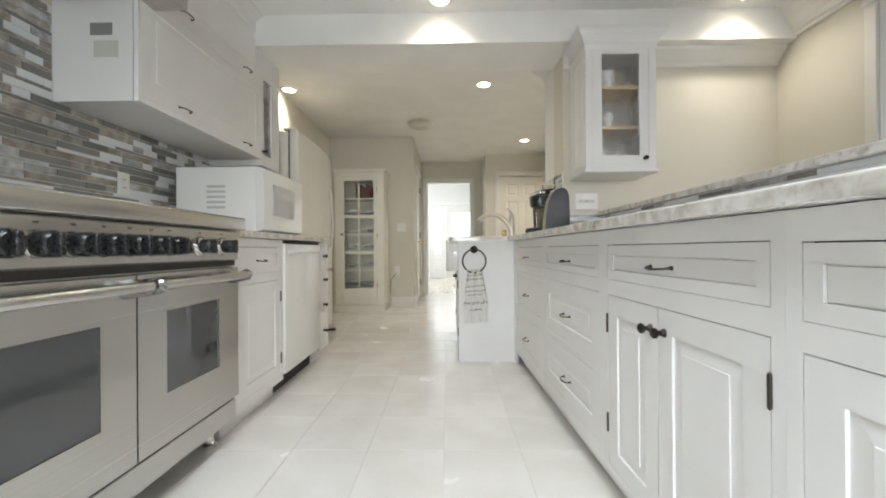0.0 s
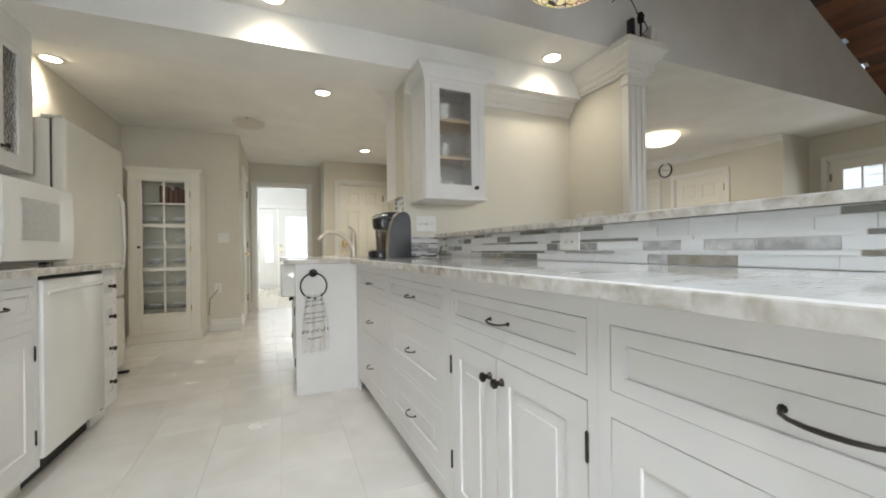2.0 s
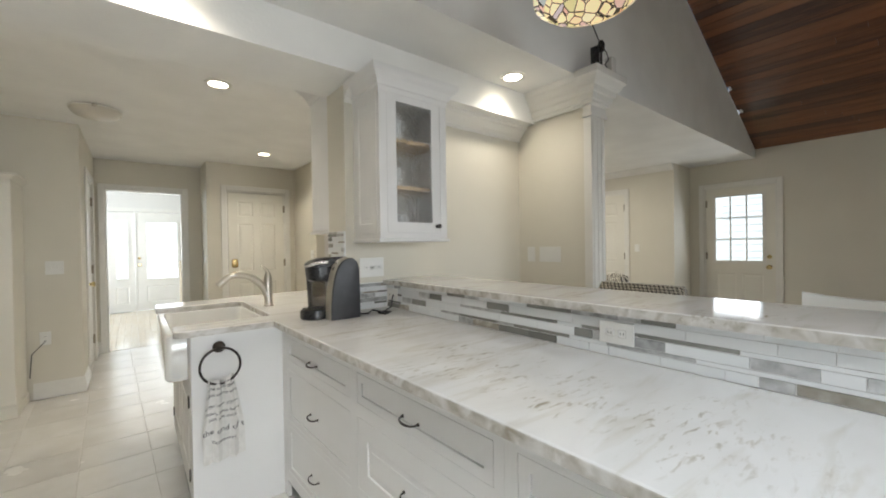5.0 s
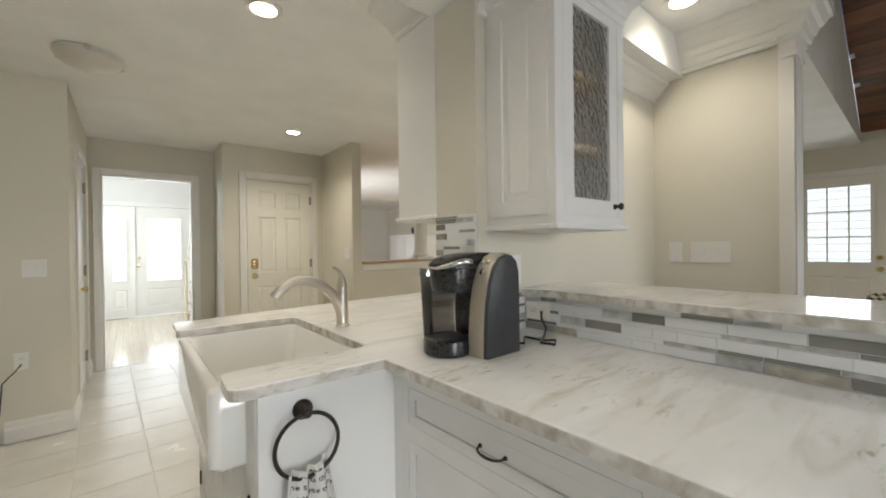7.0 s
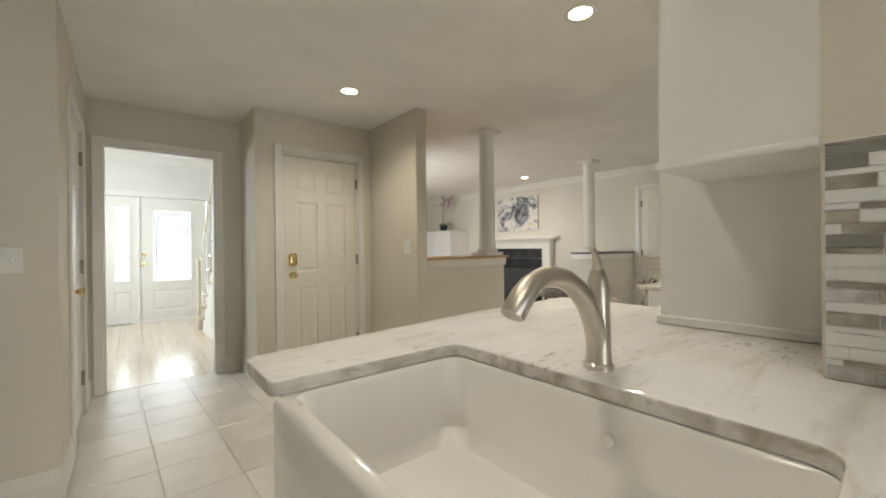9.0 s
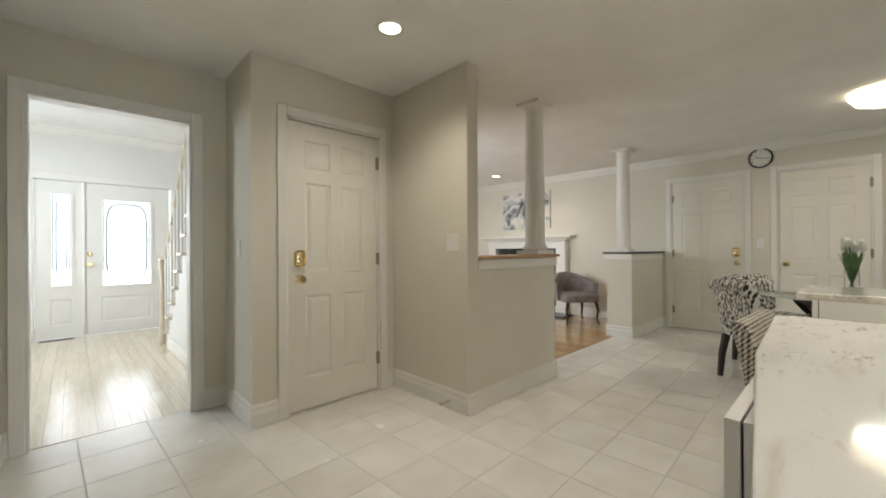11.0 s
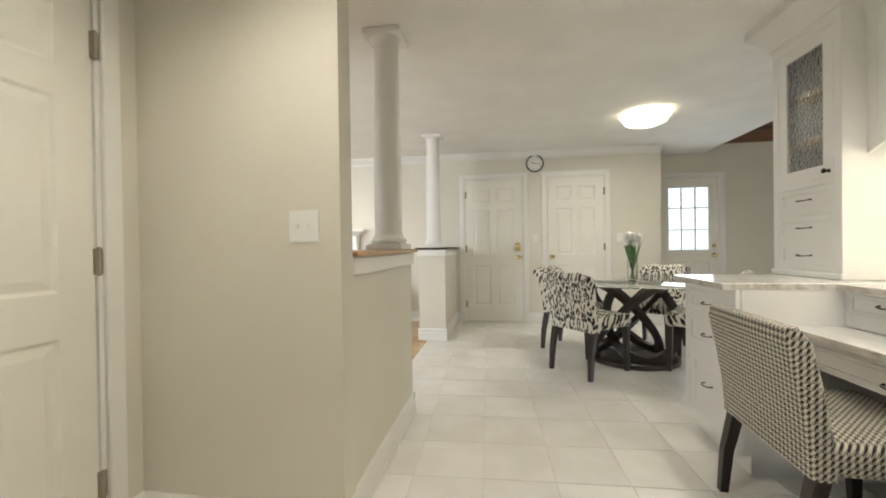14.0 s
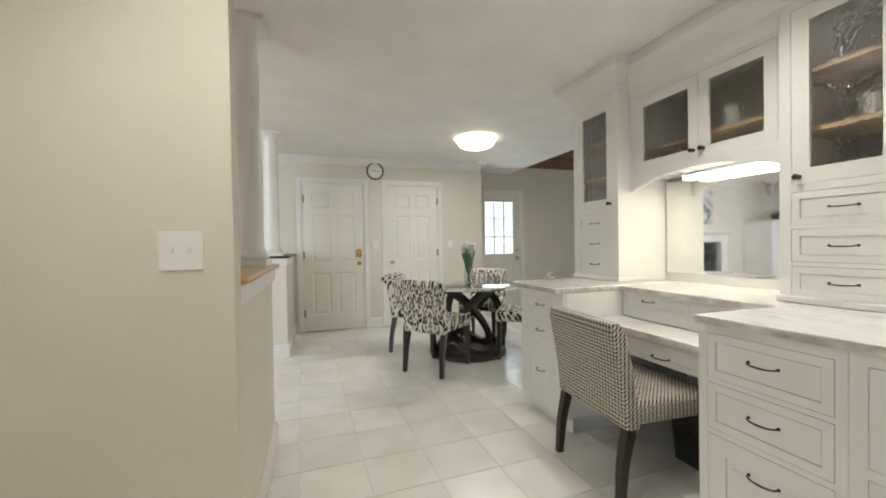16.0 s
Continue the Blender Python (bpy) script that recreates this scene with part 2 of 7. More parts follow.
M_DOOR = noisy("cream_door_paint", (0.74, 0.71, 0.63), (0.78, 0.75, 0.67), 2.0, 0.42, bump=0.05, bump_scale=90)
# for small dark parts, and for shade painted into gaps
M_DARK_AND_SHADE = plain("dark_parts_and_gap_shade", (0.05, 0.046, 0.04), 0.8)
M_MARBLE = marble_material("white_marble")
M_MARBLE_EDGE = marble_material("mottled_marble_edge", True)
M_FLOOR_TILE = tile_material("cream_floor_tile", (0.72, 0.695, 0.645), (0.79, 0.77, 0.73), 0.24, 4.0, 0.05)
M_GROUT = noisy("floor_grout", (0.61, 0.585, 0.535), (0.69, 0.665, 0.615), 30, 0.85, bump=0.3)
M_GROUT_WHITE = noisy("white_grout", (0.76, 0.755, 0.74), (0.82, 0.815, 0.80), 30, 0.8)
M_GLASS_WHITE = tile_material("white_glass_tile", (0.76, 0.78, 0.78), (0.83, 0.84, 0.84), 0.08, 3.0, 0.05)
M_GLASS_GREY = tile_material("grey_glass_tile", (0.21, 0.21, 0.19), (0.30, 0.295, 0.27), 0.08, 3.0, 0.2)
M_STONE_GREY = tile_material("grey_marble_tile", (0.36, 0.36, 0.35), (0.60, 0.605, 0.60), 0.15, 26.0, 0.25)
M_STONE_TAUPE = tile_material("taupe_stone_tile", (0.28, 0.255, 0.21), (0.46, 0.43, 0.37), 0.25, 18.0, 0.18)
M_STEEL = noisy("brushed_steel", (0.56, 0.55, 0.53), (0.60, 0.59, 0.57), 3, 0.26, 1.0, stretch=(0.05, 0.05, 40), rough_vary=0.03, bump_scale=6)
M_STEEL_DARK = noisy("dark_cast_steel", (0.24, 0.24, 0.235), (0.32, 0.32, 0.31), 8, 0.24, 1.0, rough_vary=0.04)
M_CHROME = plain("polished_chrome", (0.72, 0.71, 0.69), 0.09, 1.0)
M_NICKEL = noisy("brushed_nickel", (0.56, 0.52, 0.45), (0.62, 0.58, 0.51), 6, 0.36, 1.0, rough_vary=0.03)
M_HINGE = noisy("aged_hinge_metal", (0.30, 0.26, 0.20), (0.38, 0.34, 0.27), 12, 0.42, 0.9)
M_BRONZE = noisy("dark_bronze", (0.035, 0.028, 0.024), (0.06, 0.05, 0.042), 30, 0.38, 0.7)
M_BRASS = plain("polished_brass", (0.80, 0.66, 0.36), 0.2, 1.0)
M_BLACK = noisy("black_plastic", (0.012, 0.012, 0.013), (0.02, 0.02, 0.021), 20, 0.28)
M_GREY_PLASTIC = noisy("charcoal_side_panel", (0.035, 0.036, 0.04), (0.05, 0.05, 0.055), 20, 0.38)
M_WHITE_PLASTIC = noisy("white_appliance_enamel", (0.78, 0.77, 0.73), (0.82, 0.81, 0.77), 3, 0.22, bump=0.04, bump_scale=120)
M_CREAM_ENAMEL = noisy("cream_fridge_enamel", (0.76, 0.73, 0.65), (0.80, 0.77, 0.69), 3, 0.26, bump=0.1, bump_scale=180)
M_PORCELAIN = noisy("fireclay_porcelain", (0.80, 0.79, 0.75), (0.83, 0.82, 0.78), 2, 0.08, coat=0.4)
M_CERAMIC_SWITCH = plain("white_switch_plastic", (0.80, 0.79, 0.75), 0.35)
M_DARK_WOOD = wood_material("espresso_wood", (0.012, 0.008, 0.006), (0.04, 0.025, 0.018), 0.36, (3, 3, 14), coat=0.1)
M_OAK = wood_material("honey_oak", (0.36, 0.20, 0.08), (0.56, 0.35, 0.16), 0.33, (9, 2, 9), coat=0.3)
M_SHELF_WOOD = wood_material("cabinet_shelf_wood", (0.42, 0.29, 0.15), (0.56, 0.41, 0.23), 0.5, (2, 9, 9))
M_CEDAR = wood_material("varnished_cedar_boards", (0.06, 0.018, 0.007), (0.20, 0.072, 0.026), 0.3, (14, 1.0, 14), scale=3.0, coat=0.5, spread=0.75)
M_HARDWOOD = wood_material("oak_floor_boards", (0.40, 0.24, 0.11), (0.62, 0.43, 0.23), 0.22, (14, 1.2, 1), scale=3.0, coat=0.4, spread=0.4)
M_HARDWOOD_PALE = wood_material("pale_foyer_boards", (0.52, 0.43, 0.31), (0.66, 0.57, 0.44), 0.18, (14, 1.2, 1), scale=3.0, coat=0.4, spread=0.3)
# grey-brown back colour, darkened to carry the shade inside the cabinets
M_CABINET_SHADE = noisy("shaded_cabinet_interior", (0.34, 0.315, 0.275), (0.42, 0.395, 0.35), 4, 0.6)
M_SEEDED = glass_material("seeded_glass", (0.93, 0.92, 0.89), 0.24, 0.55, 66)
M_CLEAR = glass_material("clear_glass", (0.96, 0.98, 0.97), 0.0)
M_TABLE_GLASS = glass_material("table_glass", (0.86, 0.93, 0.90), 0.0)
M_SMOKED = plain("oven_window_glass", (0.06, 0.065, 0.07), 0.05, 0.0, 1.0)
M_SILVER_TRIM = noisy("champagne_silver_plastic", (0.44, 0.40, 0.33), (0.50, 0.46, 0.385), 8, 0.34, 0.55, rough_vary=0.03)
M_TANK = glass_material("smoky_tank_plastic", (0.52, 0.51, 0.50), 0.04)
M_LEADED = noisy("lead_came", (0.22, 0.24, 0.25), (0.3, 0.32, 0.33), 20, 0.4, 0.5)
M_MIRROR = plain("silvered_mirror", (0.88, 0.89, 0.88), 0.01, 1.0)
M_LAMP_WARM = glow("lit_lamp_lens", (1.0, 0.88, 0.66), 14.0)
M_LAMP_DOME = glow("lit_dome_glass", (1.0, 0.88, 0.62), 3.2)
M_LAMP_TUBE = glow("lit_tube_lamp", (1.0, 0.94, 0.80), 4.5)
M_FROSTED = plain("frosted_glass_dish", (0.66, 0.62, 0.54), 0.3)
M_OUTSIDE = glow("bright_outdoors", (0.93, 0.98, 1.0), 1.15)
M_OUTSIDE_DIM = glow("outdoor_siding_light", (0.93, 0.97, 1.0), 0.74)
M_SIDING = glow("siding_shadow_line", (0.60, 0.64, 0.66), 0.85)
M_HOUNDSTOOTH = houndstooth_material()
M_FLORAL = floral_material()
M_PAINTING = painting_material()
M_TOWEL = noisy("white_cotton_towel", (0.72, 0.70, 0.66), (0.80, 0.78, 0.74), 40, 0.95, bump=0.5, bump_scale=300)
M_INK = plain("black_print", (0.03, 0.03, 0.03), 0.8)
M_LEAF = noisy("tulip_leaf_green", (0.08, 0.16, 0.045), (0.16, 0.28, 0.09), 14, 0.5)
M_PETAL = noisy("white_petal", (0.74, 0.73, 0.66), (0.82, 0.81, 0.76), 20, 0.5)
M_ORCHID = noisy("mauve_orchid_petal", (0.36, 0.20, 0.27), (0.52, 0.34, 0.40), 30, 0.6)
M_GREY_VELVET = noisy("grey_velvet", (0.20, 0.17, 0.165), (0.28, 0.25, 0.24), 8, 0.85)
M_SLATE = noisy("dark_hearth_tile", (0.03, 0.032, 0.035), (0.07, 0.07, 0.075), 6, 0.25)
M_FACE = plain("clock_face_white", (0.78, 0.76, 0.70), 0.5)
M_BOOK = noisy("brown_book_cloth", (0.10, 0.035, 0.02), (0.2, 0.08, 0.05), 9, 0.7)
M_LABEL = plain("paper_label", (0.62, 0.60, 0.55), 0.7)
M_MESH = noisy("pale_grey_mesh", (0.46, 0.455, 0.44), (0.54, 0.535, 0.52), 60, 0.35)
M_DARK_VENT = plain("vent_slot_shadow", (0.25, 0.25, 0.24), 0.6)


# ---- mesh helpers ----
def box(bm, lo, hi, bevel=0.0, seg=1):
    lo, hi = Vector(lo), Vector(hi)
    made = bmesh.ops.create_cube(bm, size=1.0, matrix=Matrix.Translation((lo + hi) / 2) @ Matrix.Diagonal((*(hi - lo), 1)))
    if bevel:
        edges = list({e for v in made["verts"] for e in v.link_edges})
        bmesh.ops.bevel(bm, geom=edges, offset=bevel, segments=seg, profile=0.5, affect="EDGES")


def boxed(lo, hi, bevel=0.0, seg=1):
    bm = bmesh.new()
    box(bm, lo, hi, bevel, seg)
    return bm


def rings(bm, loops, close=False, cap=True):
    """Skin between loops of points that have the same count."""
    rows = [[bm.verts.new(p) for p in loop] for loop in loops]
    n = len(rows[0])
    pairs = list(zip(rows, rows[1:])) + ([(rows[-1], rows[0])] if close else [])
    for a, b in pairs:
        for i in range(n):
            bm.faces.new((a[i], a[(i + 1) % n], b[(i + 1) % n], b[i]))
    if cap and not close:
        bm.faces.new(rows[0][::-1])
        bm.faces.new(rows[-1])


def lathe(bm, profile, m=Matrix(), seg=20, cap=True):
    """Turn a profile of (radius, height) about the local z axis."""
    loops = [[m @ Vector((r * math.cos(2 * math.pi * i / seg), r * math.sin(2 * math.pi * i / seg), z)) for i in range(seg)] for r, z in profile]
    rings(bm, loops, cap=cap)


def tube(bm, pts, radius, seg=8, close=False):
    pts = [Vector(p) for p in pts]
    n = len(pts)
    radii = radius if isinstance(radius, (list, tuple)) else [radius] * n
    loops, side = [], None
    for i, p in enumerate(pts):
        a = pts[i - 1] if i or close else p
        b = pts[(i + 1) % n] if i < n - 1 or close else p
        d = (b - a).normalized()
        if side is None:
            side = d.orthogonal().normalized()
        side = (side - d * side.dot(d)).normalized()
        up = d.cross(side)
        loops.append([p + radii[i] * (math.cos(2 * math.pi * k / seg) * side + math.sin(2 * math.pi * k / seg) * up) for k in range(seg)])
    rings(bm, loops, close=close)


def extrude_profile(bm, profile, path_start, path_end, out, up=(0, 0, 1)):
    """A moulding: profile of (out, up) run along a straight line."""
    a, b, o, u = Vector(path_start), Vector(path_end), Vector(out), Vector(up)
    rings(bm, [[q + o * px + u * pz for px, pz in profile] for q in (a, b)])


def nested(bm, x0, z0, x1, z1, profile, y=0.0):
    """A framed panel that faces -y: rectangles stepped in by (inset, depth)."""
    loops = [[(x0 + i, y + d, z0 + i), (x1 - i, y + d, z0 + i), (x1 - i, y + d, z1 - i), (x0 + i, y + d, z1 - i)] for i, d in profile]
    rings(bm, loops)


def cells(bm, xs, zs, holes, y0, y1):
    """A slab from y0 to y1 over a grid, less the cells whose middle lies in a hole (x0, z0, x1, z1)."""
    xs, zs = sorted(set(round(v, 5) for v in xs)), sorted(set(round(v, 5) for v in zs))
    for xa, xb in zip(xs, xs[1:]):
        run = None
        for za, zb in zip(zs, zs[1:]):
            mx, mz = (xa + xb) / 2, (za + zb) / 2
            if any(h[0] < mx < h[2] and h[1] < mz < h[3] for h in holes):
                if run:
                    box(bm, (xa, y0, run[0]), (xb, y1, run[1]))
                run = None
            else:
                run = (run[0], zb) if run else (za, zb)
        if run:
            box(bm, (xa, y0, run[0]), (xb, y1, run[1]))


def ring_frame(bm, outer, inner, y0, y1):
    """A closed frame in one piece between two rectangles (x0, z0, x1, z1)."""
    def loop(r, y):
        return [(r[0], y, r[1]), (r[2], y, r[1]), (r[2], y, r[3]), (r[0], y, r[3])]
    rings(bm, [loop(outer, y0), loop(inner, y0), loop(inner, y1), loop(outer, y1)], close=True)


def link_mesh(name, bm, mat, smooth=False):
    bmesh.ops.recalc_face_normals(bm, faces=bm.faces)
    me = bpy.data.meshes.new(name)
    bm.to_mesh(me)
    bm.free()
    if smooth:
        me.polygons.foreach_set("use_smooth", [True] * len(me.polygons))
        me.set_sharp_from_angle(angle=radians(40))
    me.materials.append(mat)
    return new(name, me)


def part(name, bm, mat, parent, label="", smooth=False):
    ob = link_mesh(name, bm, mat, smooth)
    ob.parent = parent
    if label:
        ob["label"] = label
    return ob


def thing(name, label, category, m=Matrix(), group="", kind=""):
    ob = new(name)
    ob.empty_display_size = 0.1
    ob.matrix_world = m
    return tagged(ob, label, category, group, kind)


def setting(name, bm, mat, label, category, smooth=False):
    return tagged(link_mesh(name, bm, mat, smooth), label, category, kind="structure")


# ---- levels and lines of the plan ----
CEIL = 2.415
WEST, EAST, EAST_OUT, SOUTH = -1.36, 6.32, 6.93, -2.6
COUNTER = 0.905

# ---- floors ----
bm = bmesh.new()
box(bm, (WEST - 0.15, SOUTH - 0.15, -0.12), (7.1, 6.27, -0.004))
box(bm, (-0.3, 6.27, -0.12), (2.17, 7.42, -0.004))
floor = setting("floor", bm, M_GROUT, "cream ceramic tile floor with thin grout lines", "floor")

bm = bmesh.new()
rng = random.Random(3)


def boards(bm, x0, x1, y0, y1, width, z, rng, thick=0.02):
    x = x0
    while x < x1 - 1e-4:
        xe = min(x + width, x1)
        y = y0 - rng.random() * 1.2
        while y < y1:
            ye = y + rng.uniform(0.7, 1.5)
            a, b = max(y, y0), min(ye, y1)
            if b - a > 0.02:
                box(bm, (x + 0.0006, a + 0.0006, z - thick), (xe - 0.0006, b - 0.0006, z))
            y = ye
        x = xe


boards(bm, 2.17, 6.4, 6.27, 12.4, 0.083, 0.0, rng)
floor_living = setting("floor_living", bm, M_HARDWOOD, "honey oak strip floor with a glossy finish", "floor")
bm = bmesh.new()
boards(bm, -1.6, 2.16, 7.42, 11.3, 0.083, 0.0, rng)
floor_foyer = setting("floor_foyer", bm, M_HARDWOOD_PALE, "pale glossy oak strip floor in the foyer", "floor")
bm = boxed((-1.7, 6.3, -0.14), (6.6, 12.6, -0.025))
setting("subfloor", bm, M_GROUT, "plain subfloor under the boards", "floor")


def wall(name, lo, hi, mat=None, label="smooth beige painted wall"):
    return setting(name, boxed(lo, hi), mat or M_WALL, label, "wall")


def wall_with_holes(name, axis, at, thick, a0, a1, z1, holes, mat=None, label="smooth beige painted wall", z0=0.0):
    """A wall along x ('x': faces -y) or along y ('y': faces -x), with openings (a0, z0, a1, z1)."""
    bm = bmesh.new()
    cells(bm, [a0, a1] + [h[0] for h in holes] + [h[2] for h in holes], [z0, z1] + [h[1] for h in holes] + [h[3] for h in holes], holes, 0, thick)
    if axis == "x":
        bmesh.ops.translate(bm, verts=bm.verts, vec=(0, at, 0))
    else:
        for v in bm.verts:
            v.co = (at + v.co.y, v.co.x, v.co.z)
    return setting(name, bm, mat or M_WALL, label, "wall")


# ---- walls ----
wall("wall_west", (WEST - 0.14, SOUTH - 0.14, 0), (WEST, 5.87, 2.6))
wall("wall_hutch", (WEST, 5.753, 0), (-0.18, 5.87, CEIL))
wall_with_holes("wall_hall_west", "y", -0.30, 0.12, 5.87, 7.375, CEIL, [(6.22, 0, 6.98, 2.04)])
wall("wall_closet_back", (-0.95, 5.87, 0), (-0.85, 7.375, CEIL))
wall_with_holes("wall_hall_end", "x", 7.375, 0.115, -0.95, 1.05, CEIL, [(-0.084, 0, 0.725, 2.042)])
wall("wall_nook_west", (0.94, 6.815, 0), (1.05, 7.375, CEIL))
wall_with_holes("wall_entry", "x", 6.815, 0.115, 1.05, 2.17, CEIL, [(1.165, 0, 1.917, 2.055)])
wall("wall_stub", (2.06, 5.97, 0), (2.17, 6.815, CEIL))
wall("wall_entry_back", (1.05, 7.3, 0), (2.17, 7.375, CEIL))
wall_with_holes("wall_east", "y", EAST, 0.12, 3.27, 12.3, CEIL, [(5.086, 0, 5.93, 2.06), (3.984, 0, 4.77, 2.06)])
wall("wall_east_return", (6.44, 3.27, 0), (EAST_OUT, 3.39, CEIL))
wall("wall_east_closet_back", (6.9, 3.39, 0), (6.98, 6.4, CEIL))
wall_with_holes("wall_east_out", "y", EAST_OUT, 0.14, SOUTH - 0.14, 3.39, 2.62, [(2.235, 0, 3.08, 2.06)])
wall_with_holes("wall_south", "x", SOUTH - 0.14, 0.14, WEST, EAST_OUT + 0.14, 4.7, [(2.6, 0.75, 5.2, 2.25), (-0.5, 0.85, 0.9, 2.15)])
wall("wall_living_west", (2.05, 6.93, 0), (2.17, 12.3, 2.75), M_WALL_PALE, "pale painted living room wall")
wall("wall_living_north", (2.17, 12.3, 0), (6.44, 12.42, CEIL), M_WALL_PALE, "pale painted living room wall")
wall("wall_foyer_west", (-1.7, 7.49, 0), (-1.6, 11.4, 2.75), M_WALL_PALE, "pale painted foyer wall")
wall("wall_foyer_south", (-1.6, 7.495, CEIL), (2.05, 7.6, 2.75), M_WALL_PALE, "pale painted foyer wall")
wall("wall_foyer_south_low", (-1.6, 7.495, 0), (-0.95, 7.6, CEIL), M_WALL_PALE, "pale painted foyer wall")
wall_with_holes("wall_foyer_north", "x", 11.28, 0.13, -1.6, 2.05, 2.75, [(-0.25, 0, 1.2, 2.07)], M_WALL_PALE, "pale painted foyer wall")
# the wall between kitchen and desk, with its end facing the sink
wall("wall_back", (1.14, 3.05, 0), (2.68, 3.29, 2.2))
wall("wall_back_desk", (2.68, 3.05, 0), (3.42, 3.29, CEIL))
wall("wall_wing", (2.65, 2.46, 0), (2.79, 3.05, CEIL))
wall("wall_bar", (1.415, -1.6, 0), (1.53, 3.05, 1.043), M_WALL, "low bar wall between kitchen and breakfast room")

# half walls with their caps
wall("half_wall_west", (2.17, 5.985, 0), (3.21, 6.19, 1.055), M_WALL, "low beige half wall beside the passage")
wall("half_wall_east", (5.17, 6.05, 0), (EAST, 6.36, 1.06), M_WALL, "low beige half wall beside the passage")
for name, x0, x1, y0, y1, mat in (("ledge_cap_west", 2.172, 3.25, 5.945, 6.235, M_OAK), ("ledge_cap_east", 5.12, EAST, 6.01, 6.40, M_DARK_WOOD)):
    setting(name, boxed((x0, y0, 1.062), (x1, y1, 1.085), 0.009, 2), mat, "varnished wooden cap on a half wall", "ledge")
    bm = boxed((x0 + 0.004, y0 + 0.024, 0.985), (x1 - 0.02, y1 - 0.024, 1.06), 0.004)
    setting("trim_" + name, bm, M_TRIM, "white trim board under the ledge", "trim")

# ---- ceilings ----
bm = bmesh.new()
box(bm, (WEST, 2.46, CEIL), (2.05, 7.49, CEIL + 0.12))
box(bm, (2.05, 2.46, CEIL), (7.05, 12.42, CEIL + 0.12))
setting("ceiling", bm, M_CEIL, "flat white textured plaster ceiling", "ceiling")
setting("ceiling_foyer", boxed((-1.7, 7.49, 2.75), (2.05, 11.41, 2.86)), M_CEIL, "flat white foyer ceiling", "ceiling")
# dropped header over the kitchen
setting("ceiling_header", boxed((WEST, 2.885, 2.207), (2.65, 3.31, CEIL + 0.004)), M_CEIL, "white painted dropped ceiling beam", "beam")
# gable above the passage, vault of cedar boards
RIDGE_X, RIDGE_Z, EAVE_Z = 2.79, 4.49, 2.49
bm = bmesh.new()
loops = [[(WEST, y, CEIL + 0.004), (7.05, y, CEIL + 0.004), (7.05, y, EAVE_Z), (RIDGE_X, y, RIDGE_Z), (WEST, y, EAVE_Z)] for y in (2.465, 2.58)]
rings(bm, loops)
setting("wall_gable", bm, M_CEIL, "white painted gable wall under the vault", "wall")
bm = bmesh.new()
rng = random.Random(8)
for x0, x1 in ((RIDGE_X, EAST_OUT + 0.1), (RIDGE_X, WEST - 0.05)):
    run = Vector((x1 - x0, 0, EAVE_Z - RIDGE_Z))
    length, d = run.length, run.normalized()
    nrm = Vector((-d.z, 0, d.x)) if d.x > 0 else Vector((d.z, 0, -d.x))
    s = 0.0
    while s < length:
        e = min(s + 0.088, length)
        y = SOUTH - rng.random() * 2
        while y < 2.463:
            ye = y + rng.uniform(1.6, 3.4)
            a, b = max(y, SOUTH), min(ye, 2.463)
            if b - a > 0.05:
                p = [Vector((x0, 0, RIDGE_Z)) + d * q for q in (s + 0.0012, e - 0.0012)]
                loops = [[(p[0].x, yy, p[0].z), (p[1].x, yy, p[1].z), tuple(p[1] + nrm * 0.02 + Vector((0, yy, 0))), tuple(p[0] + nrm * 0.02 + Vector((0, yy, 0)))] for yy in (a + 0.0008, b - 0.0008)]
                rings(bm, loops)
            y = ye
        s = e
setting("ceiling_vault", bm, M_CEDAR, "sloped ceiling of varnished cedar boards", "ceiling")
bm = bmesh.new()
rings(bm, [[(WEST - 0.2, y, EAVE_Z - 0.05), (RIDGE_X, y, RIDGE_Z + 0.03), (7.2, y, EAVE_Z - 0.05), (7.2, y, EAVE_Z + 0.2), (RIDGE_X, y, RIDGE_Z + 0.3), (WEST - 0.2, y, EAVE_Z + 0.2)] for y in (SOUTH - 0.14, 2.463)])
setting("roof_deck", bm, M_CEIL, "roof deck above the cedar boards", "roof")

# ---- mouldings ----
BASE = [(0, 0), (0.016, 0), (0.016, 0.085), (0.010, 0.10), (0.010, 0.125), (0.004, 0.14), (0, 0.14)]
CROWN = [(0, 0), (0.012, 0), (0.016, 0.02), (0.035, 0.035), (0.06, 0.065), (0.075, 0.075), (0.08, 0.092), (0, 0.092)]


def baseboard(a, b, out):
    bm = bmesh.new()
    extrude_profile(bm, BASE, (*a, 0.001), (*b, 0.001), (*out, 0))
    return setting("baseboard", bm, M_TRIM, "white moulded baseboard", "baseboard")


